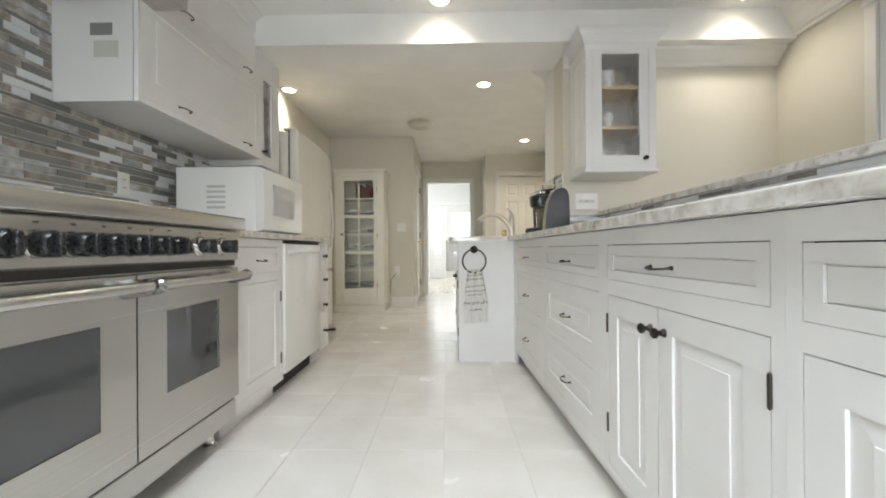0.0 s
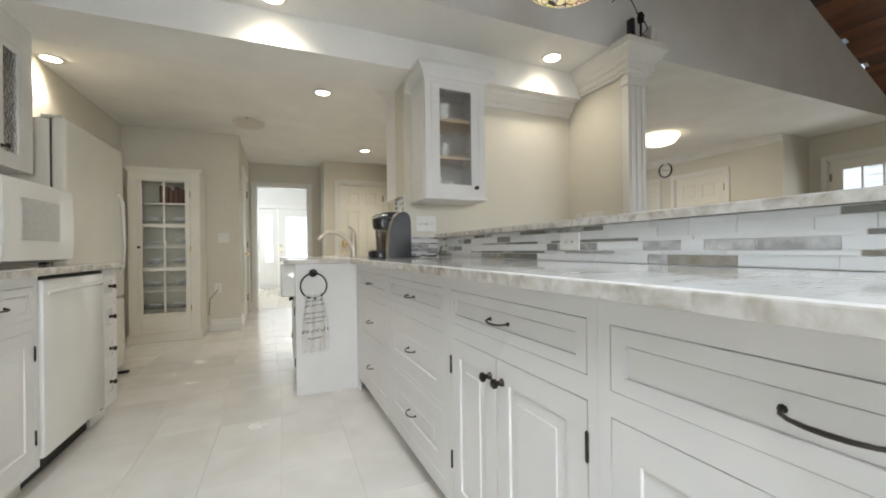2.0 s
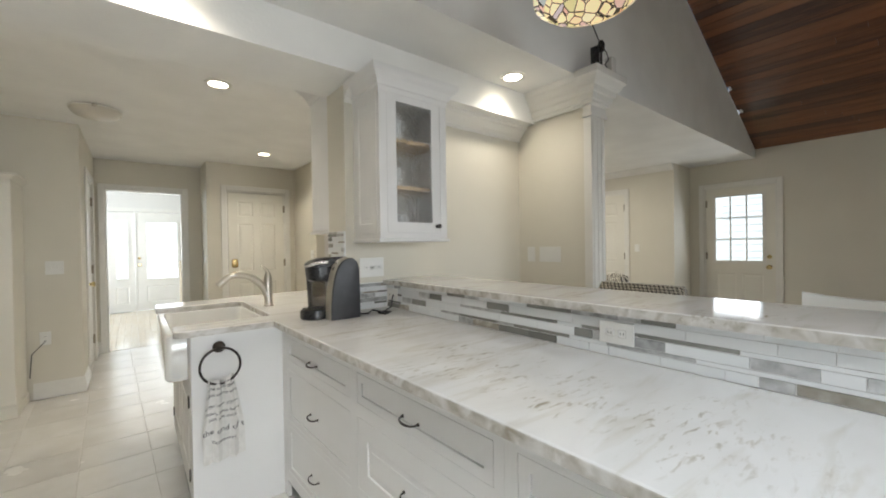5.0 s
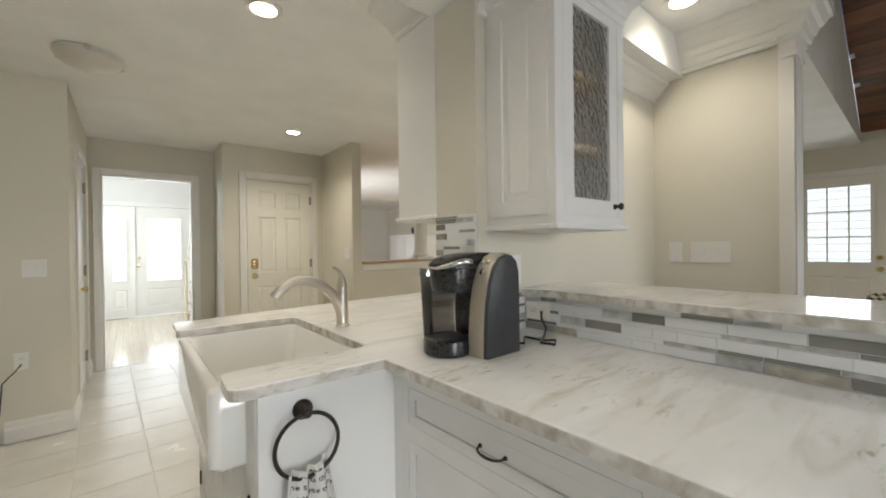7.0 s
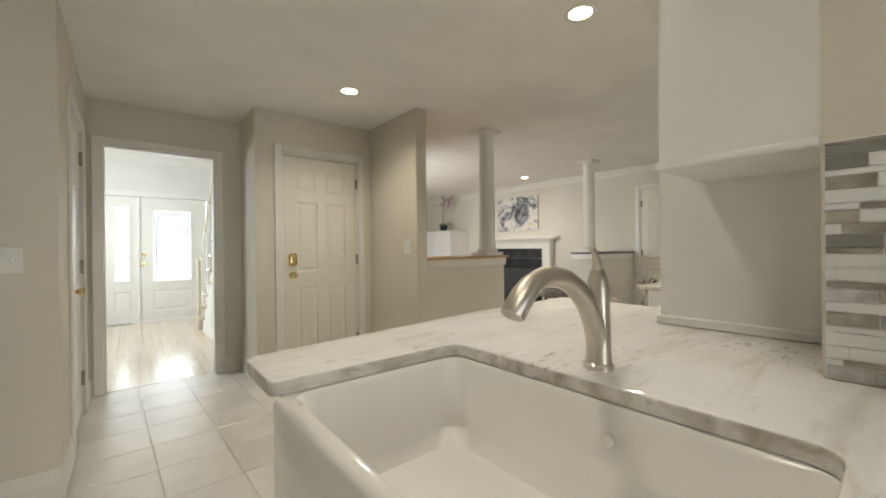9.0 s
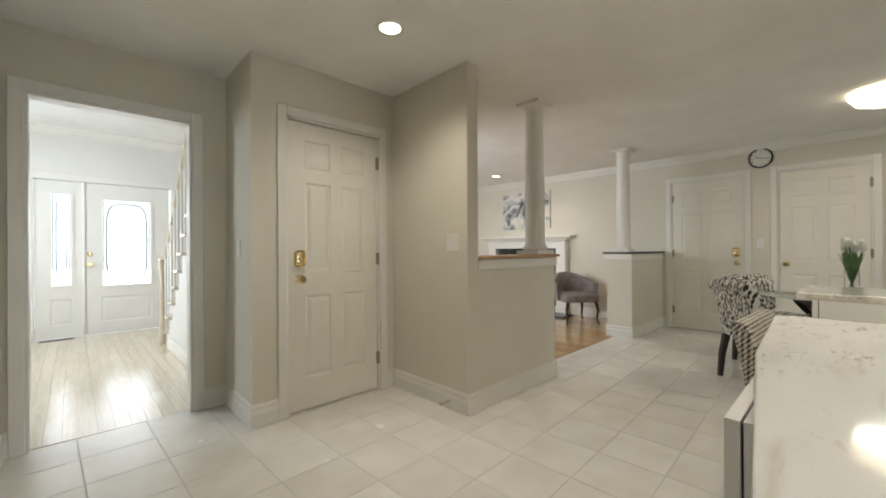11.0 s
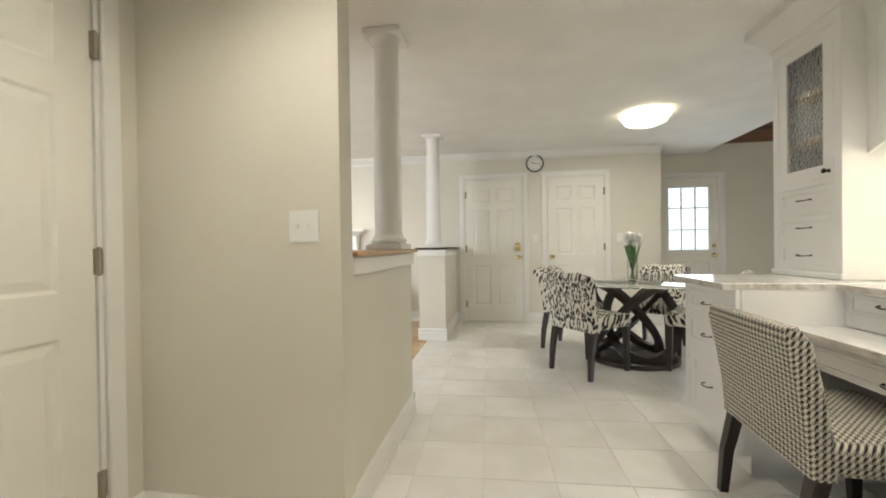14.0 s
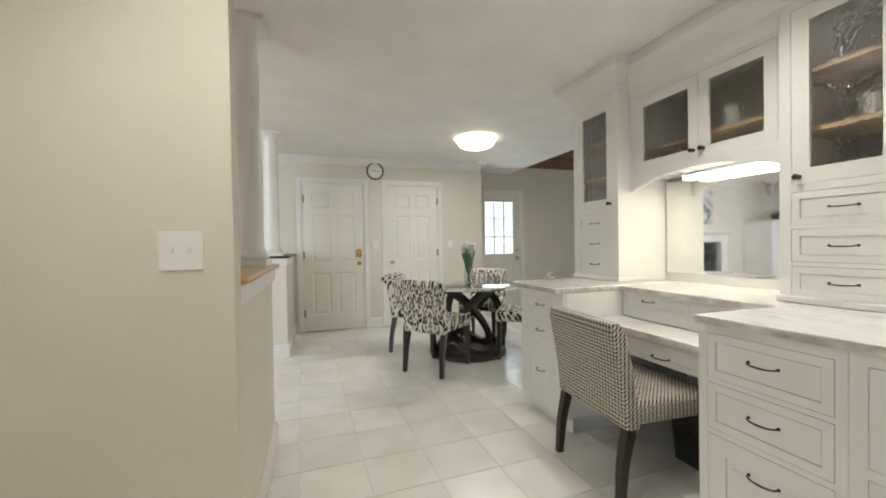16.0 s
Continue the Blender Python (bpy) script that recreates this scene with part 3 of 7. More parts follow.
for a, b, out in (((-0.50, 5.753), (-0.18, 5.753), (0, -1)), ((-0.18, 5.737), (-0.18, 6.15), (1, 0)), ((-0.18, 7.05), (-0.18, 7.375), (1, 0)),
                  ((-0.18, 7.375), (-0.15, 7.375), (0, -1)), ((0.79, 7.375), (0.94, 7.375), (0, -1)), ((0.94, 6.815), (0.94, 7.36), (-1, 0)),
                  ((0.924, 6.815), (1.10, 6.815), (0, -1)), ((1.982, 6.815), (2.06, 6.815), (0, -1)), ((2.06, 5.97), (2.06, 6.8), (-1, 0)),
                  ((2.044, 5.97), (2.17, 5.97), (0, -1)), ((2.17, 5.985), (3.226, 5.985), (0, -1)), ((3.21, 5.97), (3.21, 6.2), (1, 0)),
                  ((5.17, 6.034), (5.17, 6.376), (-1, 0)), ((5.154, 6.05), (EAST, 6.05), (0, -1)), ((EAST, 3.27), (EAST, 3.90), (-1, 0)),
                  ((EAST, 4.85), (EAST, 5.02), (-1, 0)), ((EAST, 6.0), (EAST, 6.034), (-1, 0)), ((EAST, 6.36), (EAST, 7.35), (-1, 0)),
                  ((6.304, 3.27), (EAST_OUT, 3.27), (0, -1)), ((EAST_OUT, SOUTH), (EAST_OUT, 2.16), (-1, 0)), ((EAST, 9.36), (EAST, 9.85), (-1, 0)),
                  ((2.79, 2.46), (2.79, 3.05), (1, 0)), ((0.93, 7.49), (0.93, 9.7), (-1, 0))):
    baseboard(a, b, out)


def crown(a, b, out, z=CEIL, size=1.0, name="trim_crown"):
    bm = bmesh.new()
    extrude_profile(bm, [(px * size, (pz - 0.092) * size) for px, pz in CROWN], (*a, z - 0.001), (*b, z - 0.001), (*out, 0))
    return setting(name, bm, M_TRIM, "white crown moulding", "trim")


crown((EAST, 3.27), (EAST, 12.3), (-1, 0))
crown((2.17, 12.3), (EAST, 12.3), (0, -1))
crown((1.14, 3.05), (2.65, 3.05), (0, -1), 2.206, 1.15)
crown((-1.6, 11.28), (2.05, 11.28), (0, -1), 2.75, 1.2)

# pilaster at the end of the wing wall, with its stepped capital
pil = thing("pilaster", "white fluted pilaster with a stepped capital", "pilaster", pose(2.72, 2.43, 0), kind="structure")
bm = boxed((-0.085, -0.03, 0), (0.085, 0.028, 2.2))
for dx in (-0.055, 0.0, 0.055):
    box(bm, (dx - 0.018, -0.038, 0.15), (dx + 0.018, -0.031, 2.14), 0.003)
box(bm, (-0.095, -0.045, 0), (0.095, 0.028, 0.16), 0.004)
part("shaft", bm, M_TRIM, pil)
bm = bmesh.new()
steps = [(2.14, 0.012), (2.165, 0.012), (2.17, 0.004), (2.215, 0.004), (2.225, 0.022), (2.245, 0.022), (2.25, 0.034), (2.285, 0.042), (2.295, 0.052), (2.325, 0.060), (2.34, 0.076), (2.375, 0.094), (2.385, 0.106), (2.424, 0.110), (2.431, 0.105)]
rings(bm, [[(-0.09 - o, -0.032 - o, z), (0.09 + o, -0.032 - o, z), (0.09 + o, 0.026, z), (-0.09 - o, 0.026, z)] for z, o in steps])
part("capital", bm, M_TRIM, pil)
bm = bmesh.new()
extrude_profile(bm, [(o + 0.002, z - 0.005) for z, o in steps if z > 2.215 and z < 2.40] + [(0.125, 2.4145), (0.002, 2.4145), (0.002, 2.22)], (2.65, 2.425, 0), (2.65, 3.05, 0), (-1, 0, 0))
setting("trim_wing_crown", bm, M_TRIM, "stepped white crown moulding on the wing wall", "trim")


# ---- doors ----
def casing(name, m, x0, x1, z1, width=0.065, proud=0.018, jamb=0.115):
    """Door trim in the local plane y = 0 that faces -y."""
    ob = thing(name, "white moulded door casing", "door frame", m, kind="structure")
    for lo, hi in (((x0 - width, -proud, 0.001), (x0, 0, z1 + width)), ((x1, -proud, 0.001), (x1 + width, 0, z1 + width)), ((x0, -proud, z1), (x1, 0, z1 + width))):
        bm = bmesh.new()
        box(bm, lo, hi, 0.004)
        part("casing", bm, M_TRIM, ob)
    for lo, hi in (((x0, 0.001, 0.001), (x0 + 0.016, jamb, z1)), ((x1 - 0.016, 0.001, 0.001), (x1, jamb, z1)), ((x0 + 0.016, 0.001, z1 - 0.016), (x1 - 0.016, jamb, z1))):
        part("jamb", boxed(lo, hi), M_TRIM, ob)
    return ob


RAISED = [(0, 0), (0.012, 0.007), (0.018, 0.007), (0.045, 0.002)]


def door_slab(bm, w, h, panels, thick=0.04):
    xs, zs = [0, w], [0, h]
    for p in panels:
        xs += [p[0], p[2]]
        zs += [p[1], p[3]]
    cells(bm, xs, zs, panels, 0, thick)
    for x0, z0, x1, z1 in panels:
        nested(bm, x0, z0, x1, z1, [(0, thick - 0.001)] + RAISED)


def six_panels(w, h):
    a, b = 0.115, 0.09
    xm0, xm1 = w / 2 - b / 2, w / 2 + b / 2
    out = []
    for z0, z1 in ((0.22, 0.80), (0.95, 1.60), (1.70, h - 0.12)):
        out += [(a, z0, xm0, z1), (xm1, z0, w - a, z1)]
    return out


def knob_part(parent, x, z, deadbolt=None, mat=None, y=0.0):
    mat = mat or M_BRASS
    turn = pose(x, y, z, 90)
    bm = bmesh.new()
    lathe(bm, [(0.0, 0), (0.032, 0), (0.032, 0.006), (0.014, 0.012), (0.012, 0.035), (0.024, 0.045), (0.028, 0.058), (0.022, 0.070), (0.0, 0.074)][1:-1], turn)
    part("knob", bm, mat, parent, "polished brass knob", True)
    if deadbolt:
        bm = bmesh.new()
        if deadbolt == "keypad":
            box(bm, (x - 0.037, y - 0.024, z + 0.085), (x + 0.037, y, z + 0.20), 0.0235, 4)
            lathe(bm, [(0.024, 0), (0.024, 0.010), (0.012, 0.013), (0.008, 0.022)], pose(x, y - 0.022, z + 0.125, 90))
        else:
            lathe(bm, [(0.028, 0), (0.028, 0.008), (0.02, 0.02), (0.006, 0.021)], pose(x, y, z + 0.14, 90))
        part("deadbolt", bm, mat, parent, "polished brass deadbolt", True)


def hinges(parent, x, zs, y=0.0, mat=None):
    for z in zs:
        bm = boxed((x - 0.006, y - 0.012, z - 0.046), (x + 0.019, y + 0.004, z + 0.046))
        lathe(bm, [(0.005, -0.052), (0.0075, -0.047), (0.0075, 0.047), (0.005, 0.052)], pose(x + 0.004, y - 0.013, z), 8)
        part("hinge", bm, mat or M_HINGE, parent, "small metal hinge")


def panel_door(name, label, m, w, h, knob_x, hinge_x, deadbolt=None, mat=None):
    ob = thing(name, label, "door", m, kind="structure")
    bm = bmesh.new()
    door_slab(bm, w, h, six_panels(w, h))
    part("door_slab", bm, mat or M_DOOR, ob)
    knob_part(ob, knob_x, 0.92, deadbolt)
    hinges(ob, hinge_x, (0.25, 1.05, 1.82))
    return ob


# entry door by the nook
casing("door_frame_1", pose(0, 6.815, 0), 1.165, 1.917, 2.055)
panel_door("door_1", "closed cream six-panel door with brass keypad lock", pose(1.185, 6.825, 0.012), 0.712, 2.02, 0.07, 0.712, "keypad")
# closet doors in the east wall: local x runs along -y
casing("door_frame_2", pose(EAST, 0, 0, 0, 0, -90), -5.93, -5.086, 2.06)
panel_door("door_2", "closed cream six-panel door with brass deadbolt", pose(EAST + 0.012, 5.912, 0.012, 0, 0, -90), 0.808, 2.03, 0.74, 0.0, "keypad")
casing("door_frame_3", pose(EAST, 0, 0, 0, 0, -90), -4.77, -3.984, 2.06)
panel_door("door_3", "closed cream six-panel closet door with brass knob", pose(EAST + 0.012, 4.752, 0.012, 0, 0, -90), 0.75, 2.03, 0.06, 0.75)
# pantry door in the hall's west wall: local x runs along +y
casing("door_frame_4", pose(-0.18, 0, 0, 0, 0, 90), 6.22, 6.98, 2.04)
panel_door("door_4", "closed white panel door with brass knob", pose(-0.192, 6.238, 0.012, 0, 0, 90), 0.724, 2.01, 0.06, 0.724, mat=M_TRIM)
# cased opening to the foyer
casing("door_frame_5", pose(0, 7.375, 0), -0.084, 0.725, 2.042)

# back door with a nine-light window
casing("door_frame_6", pose(EAST_OUT, 0, 0, 0, 0, -90), -3.08, -2.235, 2.06)
back = thing("door_5", "closed cream back door with a nine-pane window", "door", pose(EAST_OUT + 0.014, 3.062, 0.012, 0, 0, -90), kind="structure")
w, h, gx0, gx1, gz0, gz1 = 0.809, 2.03, 0.116, 0.684, 0.972, 1.915
lower = [(0.13, 0.2, 0.37, 0.8), (0.44, 0.2, 0.68, 0.8)]
bm = bmesh.new()
holes = [(gx0, gz0, gx1, gz1)] + lower
cells(bm, [0, w] + [v for q in holes for v in (q[0], q[2])], [0, h] + [v for q in holes for v in (q[1], q[3])], holes, 0, 0.04)
for q in lower:
    nested(bm, *q, [(0, 0.039)] + RAISED)
part("door_slab", bm, M_DOOR, back)
bm = bmesh.new()
ring_frame(bm, (gx0 - 0.025, gz0 - 0.025, gx1 + 0.025, gz1 + 0.025), (gx0 + 0.012, gz0 + 0.012, gx1 - 0.012, gz1 - 0.012), -0.012, -0.001)
part("window_frame", bm, M_TRIM, back)
for k in (1, 2):
    x = gx0 + (gx1 - gx0) * k / 3
    part("muntin", boxed((x - 0.008, -0.009, gz0 + 0.012), (x + 0.008, 0.012, gz1 - 0.012)), M_TRIM, back)
    z = gz0 + (gz1 - gz0) * k / 3
    part("muntin", boxed((gx0 + 0.012, -0.007, z - 0.008), (gx1 - 0.012, 0.010, z + 0.008)), M_TRIM, back)
for i in range(3):
    for j in range(3):
        x0, x1 = gx0 + (gx1 - gx0) * i / 3, gx0 + (gx1 - gx0) * (i + 1) / 3
        z0, z1 = gz0 + (gz1 - gz0) * j / 3, gz0 + (gz1 - gz0) * (j + 1) / 3
        pane = part("pane", boxed((x0 + 0.008, 0.014, z0 + 0.008), (x1 - 0.008, 0.018, z1 - 0.008)), M_CLEAR, back)
        pane.visible_shadow = False
knob_part(back, 0.745, 0.90, "bolt")
hinges(back, 0.0, (0.25, 1.05, 1.82))
# neighbour's siding outside the back door
bm = boxed((8.6, 0.5, -0.5), (8.65, 5.5, 4.0))
setting("backdrop_siding", bm, M_OUTSIDE_DIM, "bright overcast daylight outside the back door", "backdrop")
# shade under each siding board, put in as dimmer glowing bars
bm = bmesh.new()
for k in range(26):
    box(bm, (8.58, 0.5, -0.3 + k * 0.115), (8.6, 3.3, -0.265 + k * 0.115))
setting("backdrop_siding_lines", bm, M_SIDING, "shadow lines of the house siding, drawn as dimmer bars", "backdrop")

# ---- foyer doors ----
foyer = thing("door_6", "white glazed front door with a leaded oval pattern", "door", pose(0.23, 11.285, 0.01), kind="structure")


def glazed_leaf(ob, w, h, glass, oval):
    bm = bmesh.new()
    low = [(glass[0], 0.16, glass[2], 0.5)]
    hs = [glass] + low
    cells(bm, [0, w] + [v for q in hs for v in (q[0], q[2])], [0, h] + [v for q in hs for v in (q[1], q[3])], hs, 0, 0.045)
    nested(bm, *low[0], [(0, 0.044)] + RAISED)
    part("door_slab", bm, M_TRIM, ob)
    bm = bmesh.new()
    g0, z0, g1, z1 = glass
    ring_frame(bm, (g0 - 0.02, z0 - 0.02, g1 + 0.02, z1 + 0.02), (g0 + 0.014, z0 + 0.014, g1 - 0.014, z1 - 0.014), -0.012, -0.001)
    part("window_frame", bm, M_TRIM, ob)
    pane = part("pane", boxed((g0, 0.02, z0), (g1, 0.025, z1)), M_CLEAR, ob)
    pane.visible_shadow = False
    bm = bmesh.new()
    cx, cz, rx, rz = (g0 + g1) / 2, (z0 + z1) / 2, (g1 - g0) / 2 - 0.055, (z1 - z0) / 2 - 0.06
    pts = []
    for k in range(36):
        a = 2 * math.pi * k / 36
        c, s = math.cos(a), math.sin(a)
        pts.append((cx + rx * math.copysign(abs(c) ** 0.45, c), 0.015, cz + rz * math.copysign(abs(s) ** 0.45, s)))
    tube(bm, pts, 0.009 if oval else 0.006, 6, True)
    for sx in (-1, 1):
        tube(bm, [(cx + sx * (rx + 0.03), 0.015, z0 + 0.02), (cx + sx * (rx + 0.03), 0.015, z1 - 0.02)], 0.005, 6)
    part("lead_came", bm, M_LEADED, ob)


glazed_leaf(foyer, 0.94, 2.05, (0.165, 0.645, 0.725, 1.85), True)
knob_part(foyer, 0.05, 0.95, "bolt")
side_lite = thing("window_1", "narrow white sidelight with leaded glass", "window", pose(-0.24, 11.285, 0.01), kind="structure")
glazed_leaf(side_lite, 0.45, 2.05, (0.14, 0.67, 0.345, 1.89), False)
bm = bmesh.new()
box(bm, (-0.33, 11.26, 0), (-0.25, 11.28, 2.15), 0.003)
box(bm, (1.2, 11.26, 0), (1.28, 11.28, 2.15), 0.003)
box(bm, (-0.25, 11.26, 2.07), (1.2, 11.28, 2.15), 0.003)
box(bm, (0.212, 11.262, 0), (0.228, 11.33, 2.07))
setting("trim_foyer_door", bm, M_TRIM, "white casing of the front door", "trim")
setting("backdrop_foyer", boxed((-4, 13.2, -0.5), (5, 13.25, 4)), M_OUTSIDE, "overexposed daylight outside the front door", "backdrop")
bm = bmesh.new()
for k in range(6):
    box(bm, (-0.2, 11.15 + k * 0.012, 0.001), (0.12, 11.155 + k * 0.012, 0.005))
tagged(link_mesh("floor_vent", bm, M_BRONZE), "dark metal floor register by the front door", "vent")


# ---- cabinet parts ----
FLAT = [(0, 0.019), (0, 0.0), (0.030, 0.0), (0.0303, 0.0075), (0.0326, 0.0075), (0.0329, 0.004), (0.0355, 0.004)]
SLIM = [(0, 0.019), (0, 0.0), (0.014, 0.0), (0.0143, 0.006), (0.016, 0.006), (0.0163, 0.003), (0.02, 0.003)]
RAISED_DOOR = [(0, 0.019), (0, 0.0), (0.058, 0.0), (0.0595, 0.0055), (0.064, 0.0055), (0.092, 0.0030), (0.0925, 0.0005), (0.10, 0.0005)]

RAISED_DEEP = [(0, 0.019), (0, 0.0), (0.066, 0.0), (0.0675, 0.0045), (0.072, 0.0045), (0.092, 0.0022), (0.0925, 0.0005), (0.10, 0.0005)]


def pull(parent, x, z, y=0.0, length=0.078, vertical=False):
    bm = bmesh.new()
    pts = []
    for k in range(9):
        a = math.pi * k / 8
        pts.append((x - math.cos(a) * length / 2, y - 0.003 - 0.024 * math.sin(a) ** 0.7, z - 0.004 * math.sin(a)))
    tube(bm, pts, [0.0034, 0.0027, 0.0028, 0.0032, 0.0035, 0.0032, 0.0028, 0.0027, 0.0034], 6)
    for s in (-1, 1):
        lathe(bm, [(0.0058, 0), (0.004, 0.005)], pose(x + s * length / 2, y, z, 90), 8)
    part("handle", bm, M_BRONZE, parent, "dark bronze bow handle", True)


def round_knob(parent, x, z, y=0.0):
    bm = bmesh.new()
    lathe(bm, [(0.011, 0), (0.009, 0.006), (0.006, 0.010), (0.007, 0.016), (0.0125, 0.021), (0.0135, 0.027), (0.009, 0.032), (0.003, 0.033)], pose(x, y, z, 90), 14)
    part("knob", bm, M_BRONZE, parent, "dark bronze knob", True)


def cab_hinge(parent, x, z, y=0.0):
    bm = bmesh.new()
    lathe(bm, [(0.002, -0.031), (0.0038, -0.027), (0.0038, 0.027), (0.002, 0.031)], pose(x, y - 0.003, z), 8)
    part("hinge", bm, M_BRONZE, parent, "dark bronze hinge", True)


def cabinet(name, label, m, w, z0, z1, depth, fronts, toe=0.09, group="", glass_shelves=(), mat=None, category="cabinet", hollow=False, gap=0.0017):
    """A unit whose face lies in the local plane y = 0 and looks to -y. fronts: (kind, x0, z0, x1, z1, extras)."""
    mat = mat or M_CAB
    ob = thing(name, label, category, m, group)
    bm = bmesh.new()
    if hollow:
        ring_frame(bm, (0, z0, w, z1), (0.02, z0 + 0.02, w - 0.02, z1 - 0.02), 0.02, depth)
    else:
        box(bm, (0, 0.024, z0 + toe), (w, depth, z1))
        if toe:
            box(bm, (0.0, 0.06, z0), (w, depth, z0 + toe))
    part("body", bm, mat, ob)
    if hollow:
        part("back_panel", boxed((0.02, depth - 0.012, z0 + 0.02), (w - 0.02, depth - 0.002, z1 - 0.02)), M_CABINET_SHADE, ob, "cabinet back with the interior's dimness in its colour")
        for s in glass_shelves:
            part("shelf", boxed((0.021, 0.06, s - 0.009), (w - 0.021, depth - 0.013, s + 0.009)), M_SHELF_WOOD, ob, "pale wooden shelf")
    else:
        # dark sheet puts the shade of the gaps into colour
        part("reveal", boxed((0.006, 0.0205, z0 + toe + 0.004), (w - 0.006, 0.0235, z1 - 0.004)), M_DARK_AND_SHADE, ob, "dark sheet that paints the shade between the fronts")
    bm = bmesh.new()
    holes = [f[1:5] for f in fronts]
    cells(bm, [0, w] + [v for q in holes for v in (q[0], q[2])], [z0 + toe, z1] + [v for q in holes for v in (q[1], q[3])], holes, 0, 0.02)
    part("face_frame", bm, mat, ob)
    for f in fronts:
        kind, x0, a0, x1, a1 = f[:5]
        ex = f[5] if len(f) > 5 else {}
        x0, a0, x1, a1 = x0 + gap, a0 + gap * 0.6, x1 - gap, a1 - gap * 1.3
        bm = bmesh.new()
        if kind == "drawer":
            nested(bm, x0, a0, x1, a1, FLAT if a1 - a0 > 0.085 else SLIM, 0.0005)
            d = part("drawer_front", bm, mat, ob)
        elif kind == "deep":
            nested(bm, x0, a0, x1, a1, RAISED_DEEP, 0.0005)
            d = part("drawer_front", bm, mat, ob)
        elif kind == "door":
            nested(bm, x0, a0, x1, a1, RAISED_DOOR, 0.0005)
            d = part("door", bm, mat, ob)
        else:
            fr = ex.get("frame", 0.06)
            ring_frame(bm, (x0, a0, x1, a1), (x0 + fr, a0 + fr, x1 - fr, a1 - fr), 0.0005, 0.019)
            d = part("door", bm, mat, ob)
            pane = part("pane", boxed((x0 + fr - 0.004, 0.008, a0 + fr - 0.004), (x1 - fr + 0.004, 0.012, a1 - fr + 0.004)), ex.get("glass", M_SEEDED), d, "seeded glass pane")
            pane.visible_shadow = False
        for hx, hz in ex.get("pull", ()):
            pull(d, hx, hz, length=ex.get("len", 0.078))
        for hx, hz in ex.get("knob", ()):
            round_knob(d, hx, hz)
        for hx, hz in ex.get("hinge", ()):
            cab_hinge(d, hx, hz)
    return ob


def drawer_stack(w, rows, margin=0.035, deep=()):
    out = []
    for i, (a, b) in enumerate(rows):
        out.append(("deep" if i in deep else "drawer", margin, a, w - margin, b, {"pull": [(w / 2, (a + b) / 2 - 0.008)]}))
    return out


# ---- kitchen peninsula: faces -x, local x runs along -y, the run swings out a little ----
RUN = "base cabinets of the peninsula"


def face_x(y):
    return 0.785 + 0.030 * (3.02 - y)


def at_right(y):
    return pose(face_x(y), y, 0, 0, 0, -90 + math.degrees(math.atan(0.030)))


ROWS3 = [(0.714, 0.825), (0.410, 0.666), (0.148, 0.384)]
top = 0.872
cabinet("base_cabinet", "white three-drawer base cabinet with bronze handles", at_right(3.02), 0.735, 0, top, 0.54, drawer_stack(0.735, ROWS3, 0.03), group=RUN)
cabinet("base_cabinet", "white base cabinet with raised-panel deep drawers", at_right(2.285), 0.72, 0, top, 0.54, drawer_stack(0.72, ROWS3, 0.032, (1, 2)), group=RUN)
w = 0.675
cabinet("base_cabinet", "white base cabinet with two raised-panel doors", at_right(1.565), w, 0, top, 0.54,
        [("drawer", 0.037, 0.714, 0.648, 0.825, {"pull": [(0.335, 0.766)], "len": 0.088}),
         ("door", 0.037, 0.118, 0.317, 0.666, {"knob": [(0.287, 0.607)], "hinge": [(0.037, 0.574), (0.037, 0.255)]}),
         ("door", 0.317, 0.118, 0.648, 0.666, {"knob": [(0.347, 0.607)], "hinge": [(0.648, 0.576), (0.648, 0.22)]})], group=RUN)
w = 0.66
for y in (0.89, 0.23):
    cabinet("base_cabinet", "white base cabinet with a drawer above a raised-panel door", at_right(y), w, 0, top, 0.52,
            [("drawer", 0.028, 0.702, w - 0.030, 0.822, {"pull": [(0.336, 0.765)], "len": 0.102}),
             ("door", 0.028, 0.118, w - 0.030, 0.655, {"knob": [(w - 0.07, 0.60)]})], group=RUN)
cabinet("base_cabinet", "white base cabinet with a drawer above a raised-panel door", at_right(-0.43), 1.1, 0, top, 0.48,
        [("drawer", 0.035, 0.702, 1.065, 0.822, {"pull": [(0.55, 0.765)]}), ("door", 0.035, 0.118, 0.55, 0.655, {}), ("door", 0.55, 0.118, 1.065, 0.655, {})], group=RUN)

# sink unit: faces -x at x = 0.385, with its end panel towards the cook
sink_cab = cabinet("sink_cabinet", "white sink base cabinet with dark bronze knobs", pose(0.385, 4.16, 0, 0, 0, -90), 1.07, 0, 0.645, 0.415,
                   [("door", 0.06, 0.13, 0.53, 0.62, {"knob": [(0.495, 0.585)], "hinge": [(0.06, 0.55), (0.06, 0.2)]}),
                    ("door", 0.53, 0.13, 1.0, 0.62, {"knob": [(0.565, 0.585)], "hinge": [(1.0, 0.55), (1.0, 0.2)]})])
bm = bmesh.new()
box(bm, (0.385, 3.068, 0), (0.8045, 3.088, 0.872), 0.002)
def fixed(ob):
    """Keep a part's world place under a turned parent."""
    ob.matrix_parent_inverse = ob.parent.matrix_basis.inverted()


fixed(part("end_panel", bm, M_CAB, sink_cab))
fixed(part("filler", boxed((0.785, 3.021, 0.0), (0.805, 3.067, 0.872)), M_CAB, sink_cab))
for y0, y1 in ((3.09, 3.188), (4.006, 4.155)):
    fixed(part("post", boxed((0.383, y0, 0.646), (0.42, y1, 0.872), 0.002), M_CAB, sink_cab))

